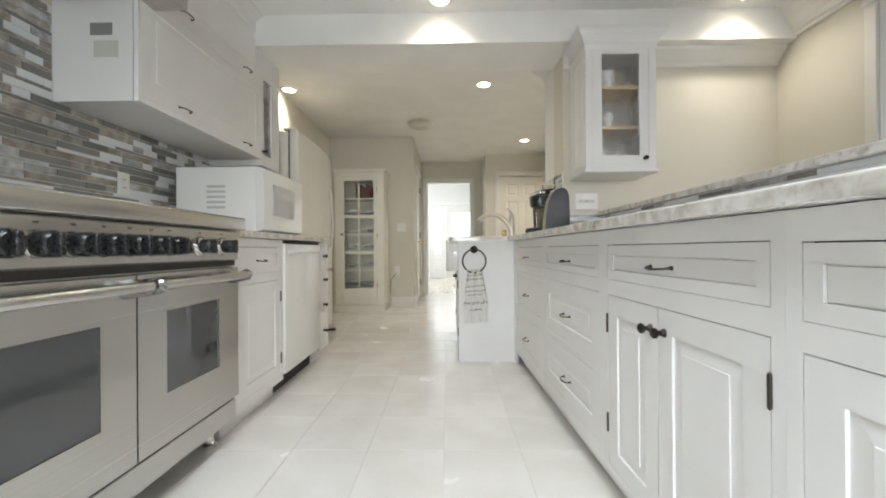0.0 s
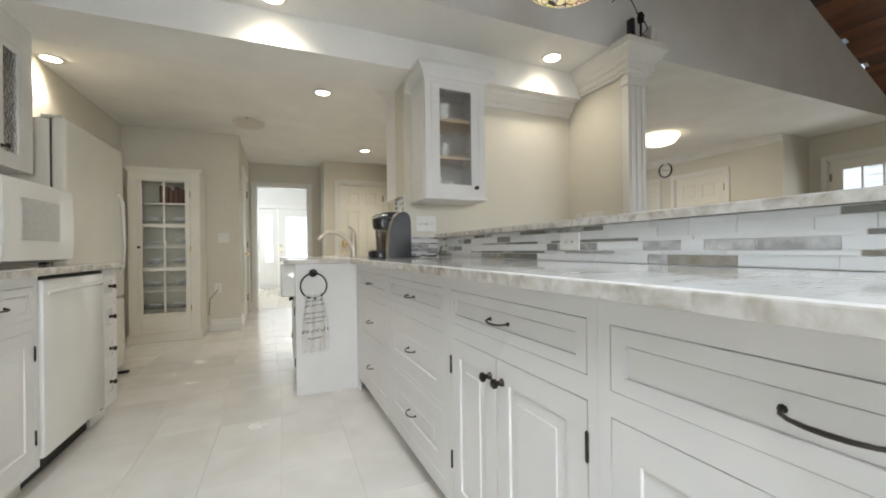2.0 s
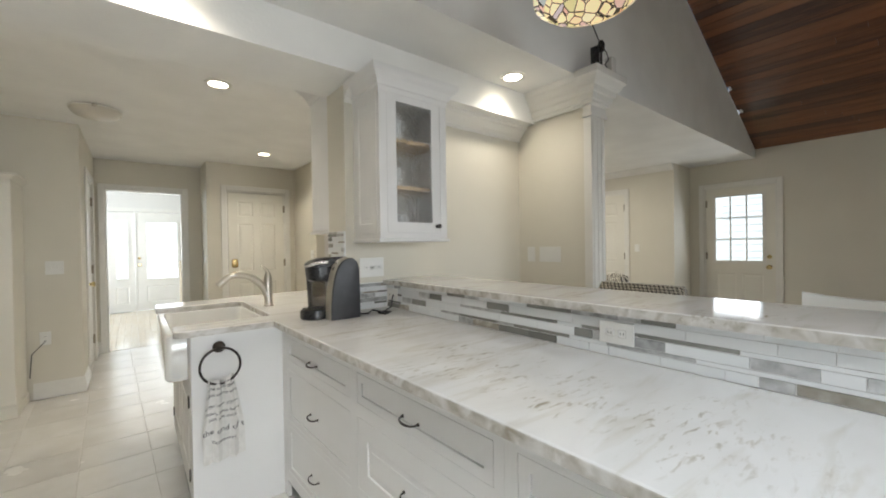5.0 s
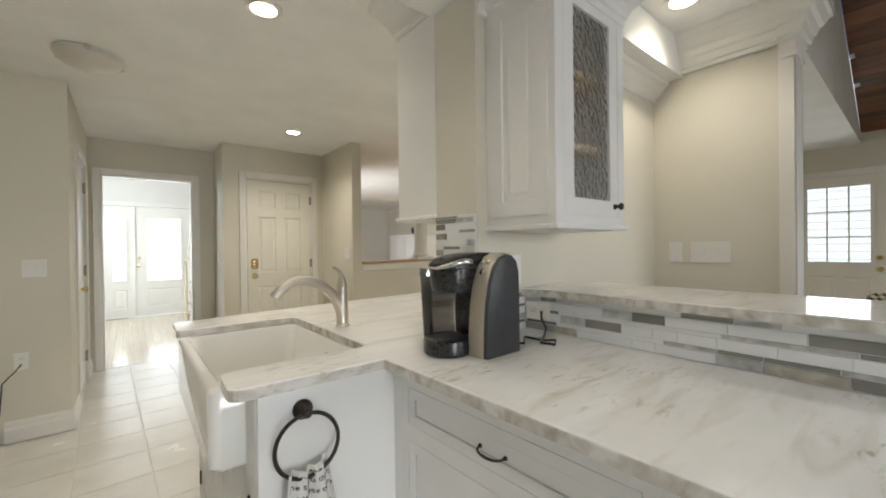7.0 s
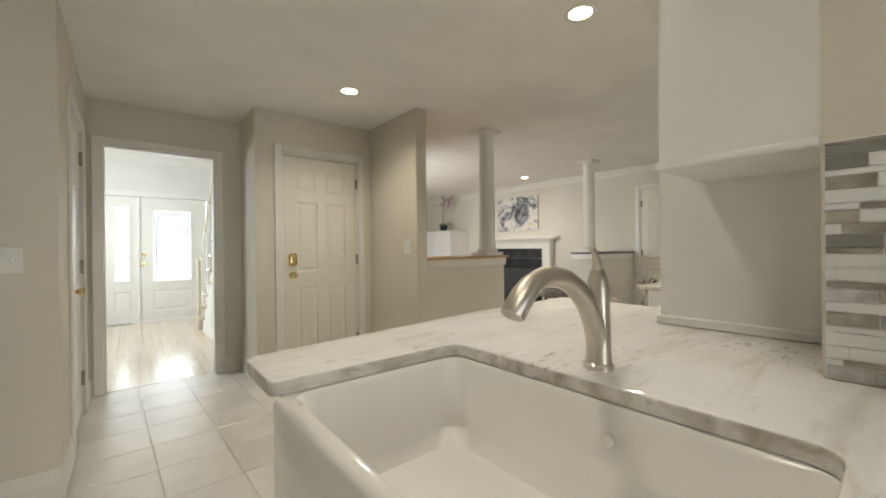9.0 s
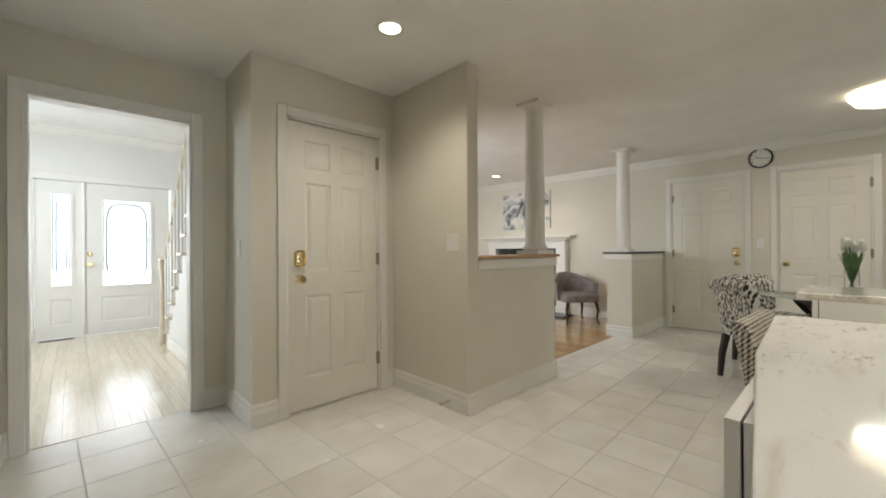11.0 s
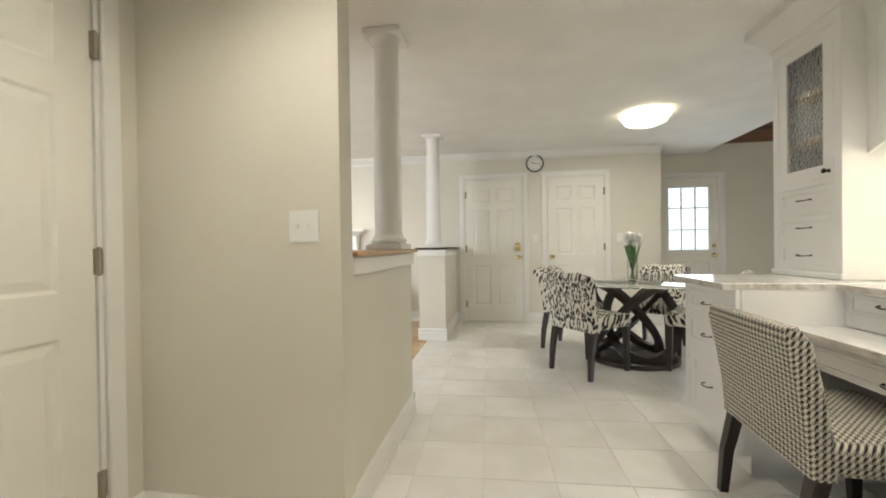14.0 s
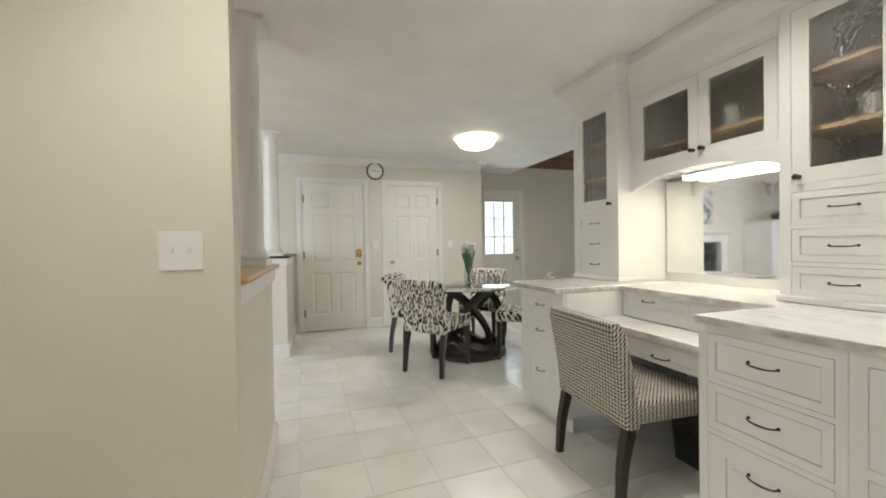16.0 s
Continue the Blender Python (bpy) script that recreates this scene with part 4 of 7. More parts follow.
# farmhouse sink
sink = thing("farmhouse_sink", "white fireclay apron sink set into the counter", "sink", pose(0, 0, 0))
bm = bmesh.new()
sx0, sx1, sy0, sy1, sz0, sz1 = 0.295, 0.80, 3.19, 4.003, 0.648, 0.872


def rounded(x0, y0, x1, y1, r, z, n=5):
    pts = []
    for cx, cy, a0 in ((x1 - r, y1 - r, 0), (x0 + r, y1 - r, 90), (x0 + r, y0 + r, 180), (x1 - r, y0 + r, 270)):
        for k in range(n + 1):
            a = radians(a0 + 90 * k / n)
            pts.append((cx + r * math.cos(a), cy + r * math.sin(a), z))
    return pts


rings(bm, [rounded(sx0 + 0.01, sy0 + 0.01, sx1 - 0.01, sy1 - 0.01, 0.025, sz0), rounded(sx0, sy0, sx1, sy1, 0.03, sz0 + 0.012),
           rounded(sx0, sy0, sx1, sy1, 0.03, sz1 - 0.012), rounded(sx0 + 0.006, sy0 + 0.006, sx1 - 0.006, sy1 - 0.006, 0.03, sz1 - 0.003), rounded(sx0 + 0.014, sy0 + 0.014, sx1 - 0.014, sy1 - 0.014, 0.03, sz1),
           rounded(sx0 + 0.032, sy0 + 0.03, sx1 - 0.03, sy1 - 0.03, 0.04, sz1 - 0.001), rounded(sx0 + 0.04, sy0 + 0.036, sx1 - 0.036, sy1 - 0.036, 0.045, sz1 - 0.012),
           rounded(sx0 + 0.05, sy0 + 0.046, sx1 - 0.046, sy1 - 0.046, 0.06, sz0 + 0.05), rounded(sx0 + 0.08, sy0 + 0.076, sx1 - 0.076, sy1 - 0.076, 0.06, sz0 + 0.018)])
part("basin", bm, M_PORCELAIN, sink, smooth=True)
bm = bmesh.new()
lathe(bm, [(0.045, 0), (0.045, 0.003), (0.03, 0.004), (0.01, 0.002)], pose(0.56, 3.53, sz0 + 0.0185), 20)
part("drain", bm, M_CHROME, sink, "chrome drain", True)
bm = bmesh.new()
lathe(bm, [(0.014, 0), (0.014, 0.003), (0.008, 0.004)], pose(sx1 - 0.048, 3.53, sz1 - 0.06, 0, -90), 14)
part("overflow", bm, M_CHROME, sink, "chrome overflow ring", True)


# ---- worktop: one slab that bends round the sink ----
def slab(name, outline, z0, z1, label, bevel=0.006):
    bm = bmesh.new()
    lower = [bm.verts.new((x, y, z0)) for x, y in outline]
    upper = [bm.verts.new((x, y, z1)) for x, y in outline]
    n = len(outline)
    sides = []
    for i in range(n):
        sides.append(bm.faces.new((lower[i], lower[(i + 1) % n], upper[(i + 1) % n], upper[i])))
    bm.faces.new(lower[::-1])
    t = bm.faces.new(upper)
    bmesh.ops.recalc_face_normals(bm, faces=bm.faces)
    bmesh.ops.bevel(bm, geom=list(t.edges), offset=bevel, segments=3, profile=0.5, affect="EDGES")
    bmesh.ops.triangulate(bm, faces=[f for f in bm.faces if len(f.verts) > 4])
    bm.normal_update()
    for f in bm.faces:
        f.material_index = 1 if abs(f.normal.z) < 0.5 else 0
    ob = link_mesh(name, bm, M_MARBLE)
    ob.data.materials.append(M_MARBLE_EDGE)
    return tagged(ob, label, "countertop")


def arc(cx, cy, r, a0, a1, n=6):
    return [(cx + r * math.cos(radians(a0 + (a1 - a0) * k / n)), cy + r * math.sin(radians(a0 + (a1 - a0) * k / n))) for k in range(n + 1)]


outline = [(1.411, -1.6), (1.411, 3.044), (1.132, 3.044), (1.132, 3.284), (1.83, 3.284), (1.83, 4.35), (1.2, 4.32)]
outline += arc(0.33, 4.17, 0.04, 95, 180) + [(0.29, 4.013)] + arc(0.302, 3.990, 0.012, 180, 270, 2)
outline += arc(0.735, 3.938, 0.04, 90, 0, 4) + arc(0.735, 3.265, 0.04, 0, -90, 4) + [(0.355, 3.225)] + arc(0.345, 3.20, 0.02, 90, 180, 3) + arc(0.355, 3.085, 0.035, 180, 270, 4) + [(0.738, 3.045), (0.869, -1.6)]
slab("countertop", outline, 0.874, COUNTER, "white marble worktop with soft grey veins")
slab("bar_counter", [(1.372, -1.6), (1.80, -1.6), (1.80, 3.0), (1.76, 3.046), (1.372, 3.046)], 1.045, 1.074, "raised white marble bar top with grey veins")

# faucet
tap = thing("faucet", "brushed nickel single-lever pull-out faucet", "faucet", pose(0.858, 3.605, COUNTER))
bm = bmesh.new()
lathe(bm, [(0.031, 0), (0.031, 0.010), (0.0265, 0.013), (0.0255, 0.04), (0.0245, 0.10), (0.0235, 0.145), (0.0225, 0.1655)], pose(0, 0, 0.0005), 24)
part("body", bm, M_NICKEL, tap, smooth=True)
bm = bmesh.new()
line = [Vector(p) for p in ((0.002, 0, -0.03), (0.0, 0, 0.02), (-0.007, 0, 0.065), (-0.030, 0, 0.118), (-0.072, 0, 0.168), (-0.126, 0, 0.198), (-0.184, 0, 0.206), (-0.226, 0, 0.194), (-0.250, 0, 0.177))]
pts, rad = [], []
for k in range(1, len(line) - 2):
    p0, p1, p2, p3 = line[k - 1:k + 3]
    for j in range(5):
        u = j / 5
        pts.append(0.5 * (2 * p1 + (p2 - p0) * u + (2 * p0 - 5 * p1 + 4 * p2 - p3) * u * u + (3 * p1 - p0 - 3 * p2 + p3) * u ** 3))
        rad.append(0.0235 - 0.0045 * (k - 1 + u) / 6)
tube(bm, pts, rad, 20)
part("spout", bm, M_NICKEL, tap, smooth=True)
bm = bmesh.new()
tube(bm, [(-0.218, 0, 0.1975), (-0.226, 0, 0.194), (-0.252, 0, 0.175), (-0.276, 0, 0.150), (-0.280, 0, 0.145)], [0.0192, 0.0208, 0.0215, 0.0222, 0.0205], 20)
part("spray_head", bm, M_NICKEL, tap, smooth=True)
bm = bmesh.new()
lathe(bm, [(0.0245, 0.1665), (0.0248, 0.1685), (0.0238, 0.172), (0.0205, 0.190), (0.0145, 0.208), (0.008, 0.222)], pose(0, 0, 0), 22)
part("handle_bell", bm, M_NICKEL, tap, smooth=True)
bm = bmesh.new()
tube(bm, [(0.0, 0, 0.205), (-0.007, -0.002, 0.228), (-0.024, -0.007, 0.247), (-0.046, -0.012, 0.258)], [0.0125, 0.0095, 0.007, 0.0055], 12)
part("lever", bm, M_NICKEL, tap, smooth=True)

# towel ring and towel
ring = thing("towel_ring", "dark bronze towel ring on the end panel", "towel ring", pose(0.497, 3.067, 0.812))
bm = bmesh.new()
lathe(bm, [(0.027, 0), (0.027, 0.006), (0.018, 0.012), (0.010, 0.03), (0.014, 0.038), (0.010, 0.046), (0.003, 0.048)], pose(0, 0, 0, 90), 18)
part("rosette", bm, M_BRONZE, ring, smooth=True)
bm = bmesh.new()
tube(bm, [(0.083 * math.sin(2 * math.pi * k / 40), -0.038, -0.083 + 0.083 * math.cos(2 * math.pi * k / 40)) for k in range(40)], 0.0055, 8, True)
part("ring", bm, M_BRONZE, ring, smooth=True)
towel = thing("hand_towel", "white cotton towel with black printed lines hanging from a ring", "towel", pose(0.497, 3.03, 0.665))
bm = bmesh.new()
nx, nz = 26, 20


def towel_point(i, j, off):
    u, v = i / nx - 0.5, j / nz
    width = 0.105 + 0.07 * min(1, v * 1.6)
    fold = 0.012 * math.sin(u * 17 + 0.6) * (1 - 0.35 * v) + 0.006 * math.sin(u * 31 + v * 4)
    sag = 0.022 * (0.5 - abs(u)) if v < 0.05 else 0.0
    return Vector((u * width + 0.012 * v, fold + off, 0.012 - sag - 0.385 * v + 0.012 * u))


grid = [[[bm.verts.new(towel_point(i, j, off)) for i in range(nx + 1)] for j in range(nz + 1)] for off in (-0.003, 0.003)]
for g in grid:
    for j in range(nz):
        for i in range(nx):
            bm.faces.new((g[j][i], g[j][i + 1], g[j + 1][i + 1], g[j + 1][i]))
for j in range(nz):
    for i in (0, nx):
        bm.faces.new((grid[0][j][i], grid[0][j + 1][i], grid[1][j + 1][i], grid[1][j][i]))
for i in range(nx):
    for j in (0, nz):
        bm.faces.new((grid[0][j][i], grid[0][j][i + 1], grid[1][j][i + 1], grid[1][j][i]))
part("cloth", bm, M_TOWEL, towel, smooth=True)


def printed(text, v, size, parent, shift=0.0):
    """Lettering that follows the towel's folds."""
    cu = bpy.data.curves.new("text", "FONT")
    cu.body, cu.size, cu.align_x, cu.extrude = text, size, "CENTER", 0.0004
    ob = new("print", cu)
    deps = bpy.context.evaluated_depsgraph_get()
    me = bpy.data.meshes.new_from_object(ob.evaluated_get(deps))
    bpy.data.objects.remove(ob)
    bpy.data.curves.remove(cu)
    for vert in me.vertices:
        x, z = vert.co.x + shift, vert.co.y
        vv = max(0, min(1, v - z / 0.385))
        width = 0.105 + 0.07 * min(1, vv * 1.6)
        u = max(-0.49, min(0.49, x / width))
        p = towel_point((u + 0.5) * nx, vv * nz, -0.0042)
        vert.co = (p.x, p.y - vert.co.z, p.z)
    me.materials.append(M_INK)
    o = new("printed_line", me)
    o.parent = parent
    o["label"] = "black printed words"


for text, v, size in (("to about the side", 0.06, 0.021), ("if the side that's", 0.135, 0.022), ("to get those come", 0.21, 0.021), ("to get men still in a", 0.34, 0.020), ("miles, have been", 0.43, 0.021), ("just not out's", 0.50, 0.021), ("the end of t", 0.66, 0.036), ("however!", 0.78, 0.025)):
    printed(text, v, size, towel)

# coffee maker
brew = thing("coffee_maker", "black single-serve coffee maker with a clear side tank", "coffee maker", pose(1.036, 2.947, COUNTER + 0.001, 0, 0, -88))
side = [(-0.085, 0.0), (-0.083, 0.08), (-0.076, 0.16), (-0.062, 0.225), (-0.043, 0.272), (-0.015, 0.303), (0.02, 0.316), (0.042, 0.314), (0.064, 0.297), (0.076, 0.262), (0.079, 0.15), (0.079, 0.0)]


def arch(x, k):
    return [(x, 0.01 + (y - 0.01) * k, z * (1 - (1 - k) * 0.45)) for y, z in side]


bm = bmesh.new()
rings(bm, [arch(0.099, 0.965), arch(0.112, 0.96), arch(0.1155, 0.94), arch(0.117, 0.88)])
part("housing", bm, M_GREY_PLASTIC, brew, "charcoal arched side panel", True)
bm = bmesh.new()
rings(bm, [arch(0.040, 0.97), arch(0.042, 0.99), arch(0.048, 1.0), arch(0.094, 1.0), arch(0.1, 0.992), arch(0.102, 0.975)])
part("side_band", bm, M_SILVER_TRIM, brew, "champagne silver arched band", True)
for dx, y, z, r in ((0.060, -0.034, 0.287, 0.0075), (0.084, -0.034, 0.287, 0.0075), (0.072, -0.049, 0.257, 0.0105)):
    bm = bmesh.new()
    lathe(bm, [(r, -0.002), (r, 0.003), (r * 0.7, 0.0045), (r * 0.2, 0.0048)], pose(dx, y, z, 62), 16)
    part("button", bm, M_CHROME, brew, "small chrome button", True)
bm = bmesh.new()
lathe(bm, [(0.072, 0), (0.077, 0.005), (0.078, 0.030), (0.074, 0.046), (0.066, 0.050), (0.062, 0.046), (0.02, 0.045)], pose(-0.030, -0.106, 0), 36)
part("drip_tray", bm, M_BLACK, brew, smooth=True)
bm = boxed((-0.10, -0.085, 0), (0.039, 0.078, 0.044), 0.008, 2)
part("base", bm, M_BLACK, brew, smooth=True)
bm = bmesh.new()
for k in range(5):
    box(bm, (-0.072 + k * 0.0185, -0.158, 0.0512), (-0.062 + k * 0.0185, -0.056, 0.0532))
part("drip_grid", bm, M_GREY_PLASTIC, brew, "slotted drip grid")
part("column", boxed((-0.076, -0.035, 0.045), (0.039, 0.078, 0.215), 0.010, 2), M_BLACK, brew, smooth=True)
bm = bmesh.new()
rings(bm, [rounded(-0.102 - o, -0.148 - o, 0.039, 0.078, 0.058, z, 7) for z, o in ((0.193, -0.012), (0.199, -0.004), (0.225, 0.0), (0.262, 0.002), (0.268, -0.002))])
part("brew_head", bm, M_BLACK, brew, smooth=True)
bm = bmesh.new()
rings(bm, [rounded(-0.104 + o * 0.8, -0.150 + o * 1.9, 0.0392, 0.079 - o * 0.5, 0.05, z, 7) for z, o in ((0.270, 0.0), (0.284, 0.001), (0.300, 0.012), (0.311, 0.030), (0.316, 0.050))])
part("lid", bm, M_BLACK, brew, "glossy black domed lid", True)
bm = bmesh.new()
pts, rad = [], []
for k in range(21):
    a = math.pi * (-0.08 + 1.16 * k / 20)
    pts.append((-0.033 + 0.072 * math.cos(a), -0.084 - 0.071 * math.sin(a), 0.270 + 0.020 * max(0.0, math.cos(a)) ** 2))
    rad.append(0.0045 + 0.006 * max(0.0, math.cos(a)))
tube(bm, pts, rad, 10)
part("lid_handle", bm, M_CHROME, brew, "chrome bow handle round the lid", True)
bm = bmesh.new()
rings(bm, [rounded(-0.186, -0.090, -0.140, 0.050, 0.018, 0.016), rounded(-0.192, -0.100, -0.137, 0.053, 0.02, 0.236)], cap=False)
rings(bm, [rounded(-0.183, -0.087, -0.143, 0.047, 0.016, 0.016), rounded(-0.189, -0.097, -0.140, 0.050, 0.018, 0.236)], cap=False)
tank = part("water_tank", bm, M_TANK, brew, "smoky clear plastic water tank", True)
bm = bmesh.new()
rings(bm, [rounded(-0.194, -0.102, -0.104, 0.055, 0.021, z) for z in (0.237, 0.262)])
part("tank_lid", bm, M_TANK, tank, "clear hinged tank lid", True)
part("tank_foot", boxed((-0.184, -0.088, 0.001), (-0.101, 0.048, 0.0155), 0.004), M_BLACK, brew)
cord = bmesh.new()
tube(cord, [(1.135, 2.90, 0.911), (1.18, 2.87, 0.912), (1.22, 2.90, 0.922), (1.26, 2.85, 0.912), (1.29, 2.82, 0.914), (1.24, 2.79, 0.912), (1.22, 2.83, 0.914), (1.29, 2.87, 0.916), (1.345, 2.90, 0.93), (1.375, 2.945, 0.965), (1.389, 2.953, 0.985)], 0.0045, 6)
tagged(link_mesh("power_cord", cord, M_BLACK, True), "black power cord lying on the counter", "cord")


# ---- wall plates ----
def plate(name, label, m, w, h, kind, category="outlet"):
    ob = thing(name, label, category, m)
    part("plate", boxed((-w / 2, -0.006, -h / 2), (w / 2, 0, h / 2), 0.003, 2), M_CERAMIC_SWITCH, ob)
    gang = max(1, round(w / 0.065)) if h > 0.09 else 1
    for g in range(gang):
        x = (g - (gang - 1) / 2) * 0.046
        if kind == "switch":
            part("toggle", boxed((x - 0.005, -0.015, -0.008), (x + 0.005, -0.006, 0.010), 0.002), M_CERAMIC_SWITCH, ob)
        elif kind == "rocker":
            part("rocker", boxed((x - 0.015, -0.009, -0.032), (x + 0.015, -0.006, 0.032), 0.001), M_CERAMIC_SWITCH, ob)
        else:
            horiz = h < w
            for s in (-1, 1):
                cx, cz = (x + s * 0.02, 0) if horiz else (x, s * 0.02)
                part("socket", boxed((cx - 0.013, -0.008, cz - 0.013), (cx + 0.013, -0.006, cz + 0.013), 0.003), M_CERAMIC_SWITCH, ob)
                for d in (-0.005, 0.005):
                    part("slot", boxed((cx + d - 0.001, -0.0085, cz - 0.004), (cx + d + 0.001, -0.008, cz + 0.004)), M_DARK_AND_SHADE, ob)
    return ob


plate("outlet", "white horizontal outlet set in the bar backsplash", pose(1.398, 1.598, 0.985, 0, 0, -90), 0.115, 0.072, "socket")
plate("outlet", "white horizontal outlet set in the bar backsplash", pose(1.398, 2.975, 0.985, 0, 0, -90), 0.115, 0.072, "socket")
plate("outlet", "white outlet and switch plate under the wall cabinet", pose(1.30, 3.049, 1.15), 0.16, 0.115, "socket")
plate("light_switch", "white switch plate on the wing wall", pose(2.649, 2.93, 1.195, 0, 0, -90), 0.072, 0.115, "rocker", "switch")
plate("light_switch", "wide white multi-switch plate on the wing wall", pose(2.649, 2.755, 1.195, 0, 0, -90), 0.19, 0.115, "rocker", "switch")
plate("light_switch", "white double switch on the beige stub wall", pose(2.059, 6.11, 1.18, 0, 0, -90), 0.118, 0.118, "switch", "switch")
plate("light_switch", "white rocker switch beside the hall opening", pose(0.939, 7.066, 1.146, 0, 0, -90), 0.075, 0.115, "rocker", "switch")
plate("light_switch", "white switch beside the china cabinet", pose(-0.354, 5.752, 1.13), 0.118, 0.118, "switch", "switch")
plate("outlet", "white outlet low on the wall with a plug", pose(-0.42, 5.752, 0.52), 0.072, 0.115, "socket")
plate("light_switch", "white switch between the two closet doors", pose(6.319, 4.93, 1.19, 0, 0, -90), 0.075, 0.115, "rocker", "switch")
plate("light_switch", "white switch beside the closet door", pose(6.319, 3.80, 1.19, 0, 0, -90), 0.075, 0.115, "rocker", "switch")
plate("outlet", "white outlet on the end wall above the sink counter", pose(1.139, 3.10, 1.12, 0, 0, -90), 0.075, 0.115, "rocker")

# ---- wall cabinet with seeded glass above the coffee maker ----
uc = cabinet("wall_cabinet", "white wall cabinet with a seeded glass door", pose(1.192, 2.745, 0), 0.446, 1.315, 2.15, 0.303,
             [("glass", 0.045, 1.345, 0.40, 2.11, {"frame": 0.058, "knob": [(0.372, 1.385)]})], toe=0, hollow=True, glass_shelves=(1.60, 1.86))
bm = bmesh.new()
nested(bm, 0.03, 1.345, 0.275, 2.10, [(0, 0.004), (0, 0.0), (0.05, 0.0), (0.055, 0.007), (0.062, 0.007), (0.085, 0.002)])
bmesh.ops.transform(bm, matrix=pose(-0.0045, 0.303, 0, 0, 0, -90), verts=bm.verts)
part("side_panel", bm, M_CAB, uc)
bm = bmesh.new()
cove = [(2.085, 0.003), (2.11, 0.006), (2.115, 0.014), (2.13, 0.018), (2.15, 0.03), (2.168, 0.05), (2.178, 0.056), (2.19, 0.058), (2.203, 0.058)]
rings(bm, [[(-o, -o, z), (0.446 + o, -o, z), (0.446 + o, 0.30, z), (-o, 0.30, z)] for z, o in cove])
part("crown", bm, M_CAB, uc)
part("light_rail", boxed((-0.012, -0.012, 1.297), (0.458, 0.302, 1.314), 0.004, 2), M_CAB, uc)

# ---- mosaic backsplashes: strips of glass and stone, each its own piece ----
UNIT = {}
for key, mat in (("white", M_GLASS_WHITE), ("grey", M_GLASS_GREY), ("stone", M_STONE_GREY), ("taupe", M_STONE_TAUPE)):
    bm = boxed((-0.5, -0.5, -0.5), (0.5, 0.5, 0.5))
    me = bpy.data.meshes.new("mosaic_tile")
    bm.to_mesh(me)
    bm.free()
    me.materials.append(mat)
    UNIT[key] = me


def mosaic(parent, m, length, z0, z1, rng, mix, rows=(0.026, 0.013, 0.026, 0.026, 0.012, 0.026, 0.020)):
    """Rows of strips over the local plane y = 0, from x = 0 to length."""
    z, r = z0, 0
    while z < z1 - 0.008:
        h = min(rows[r % len(rows)], z1 - z)
        x = -rng.random() * 0.15
        while x < length:
            w = rng.choice((0.07, 0.1, 0.13, 0.16, 0.2)) if h > 0.015 else rng.choice((0.1, 0.14, 0.19, 0.26))
            a, b = max(x, 0), min(x + w, length)
            if b - a > 0.012:
                key = rng.choices(("white", "grey", "stone", "taupe"), mix if h > 0.015 else (mix[0] * 0.6, mix[1] * 1.8, mix[2] * 0.6, mix[3] * 2.5))[0]
                ob = new("tile", UNIT[key])
                ob.parent = parent
                depth = rng.uniform(0.0022, 0.0034)
                ob.matrix_basis = m @ Matrix.LocRotScale(((a + b) / 2, -depth / 2, z + h / 2), None, (b - a - 0.0024, depth, h - 0.0024))
            x += w
        z += h
        r += 1


def splash(name, lo, hi, label):
    return setting(name, boxed(lo, hi), M_GROUT_WHITE, label, "backsplash")


rng = random.Random(21)
bar_splash = splash("backsplash_bar", (1.405, -1.2, COUNTER + 0.001), (1.4145, 3.044, 1.044), "mosaic strip backsplash in white, grey and marble")
mosaic(bar_splash, pose(1.405, 3.044, 0, 0, 0, -90), 3.3, COUNTER + 0.002, 1.043, rng, (5.6, 1.7, 2.9, 0.3), (0.029, 0.013, 0.031, 0.013, 0.031, 0.020))
end_splash = splash("backsplash_end", (1.132, 3.052, COUNTER + 0.001), (1.1395, 3.284, 1.365), "mosaic strip backsplash on the wall end")
mosaic(end_splash, pose(1.132, 3.284, 0, 0, 0, -90), 0.232, COUNTER + 0.002, 1.363, rng, (5.4, 1.4, 1.4, 2.2))
back_splash = splash("backsplash_back", (1.14, 3.041, COUNTER + 0.001), (1.40, 3.0495, 1.06), "mosaic strip backsplash behind the coffee maker")
mosaic(back_splash, pose(1.14, 3.041, 0), 0.255, COUNTER + 0.002, 1.058, rng, (4, 2.6, 2.6, 1.0))
range_splash = splash("backsplash_range", (WEST + 0.0005, 0.2, 0.86), (WEST + 0.008, 3.28, 1.85), "mosaic strip backsplash behind the range")
BIG = (0.032, 0.015, 0.032, 0.032, 0.015, 0.032)
mosaic(range_splash, pose(WEST + 0.008, 0.95, 0, 0, 0, 90), 2.25, 0.98, 1.453, rng, (3.4, 3.0, 1.6, 3.2), BIG)
mosaic(range_splash, pose(WEST + 0.008, 0.95, 0, 0, 0, 90), 0.925, 1.454, 1.845, rng, (3.4, 3.0, 1.6, 3.2), BIG)

# ---- range: faces +x, local x runs along +y ----
stove = thing("range", "stainless steel double-oven range with black knobs", "range", pose(-0.60, 0.70, 0, 0, 0, 90))
W = 1.22
bm = boxed((0, 0.03, 0.13), (W, 0.72, 0.90), 0.004)
part("body", bm, M_STEEL, stove)
part("control_panel", boxed((0, -0.012, 0.775), (W, 0.03, 0.898), 0.006, 2), M_STEEL, stove)
bm = boxed((-0.004, -0.045, 0.9), (W + 0.004, 0.72, 0.953), 0.007, 3)
part("bullnose", bm, M_STEEL, stove, "polished steel front rail", True)
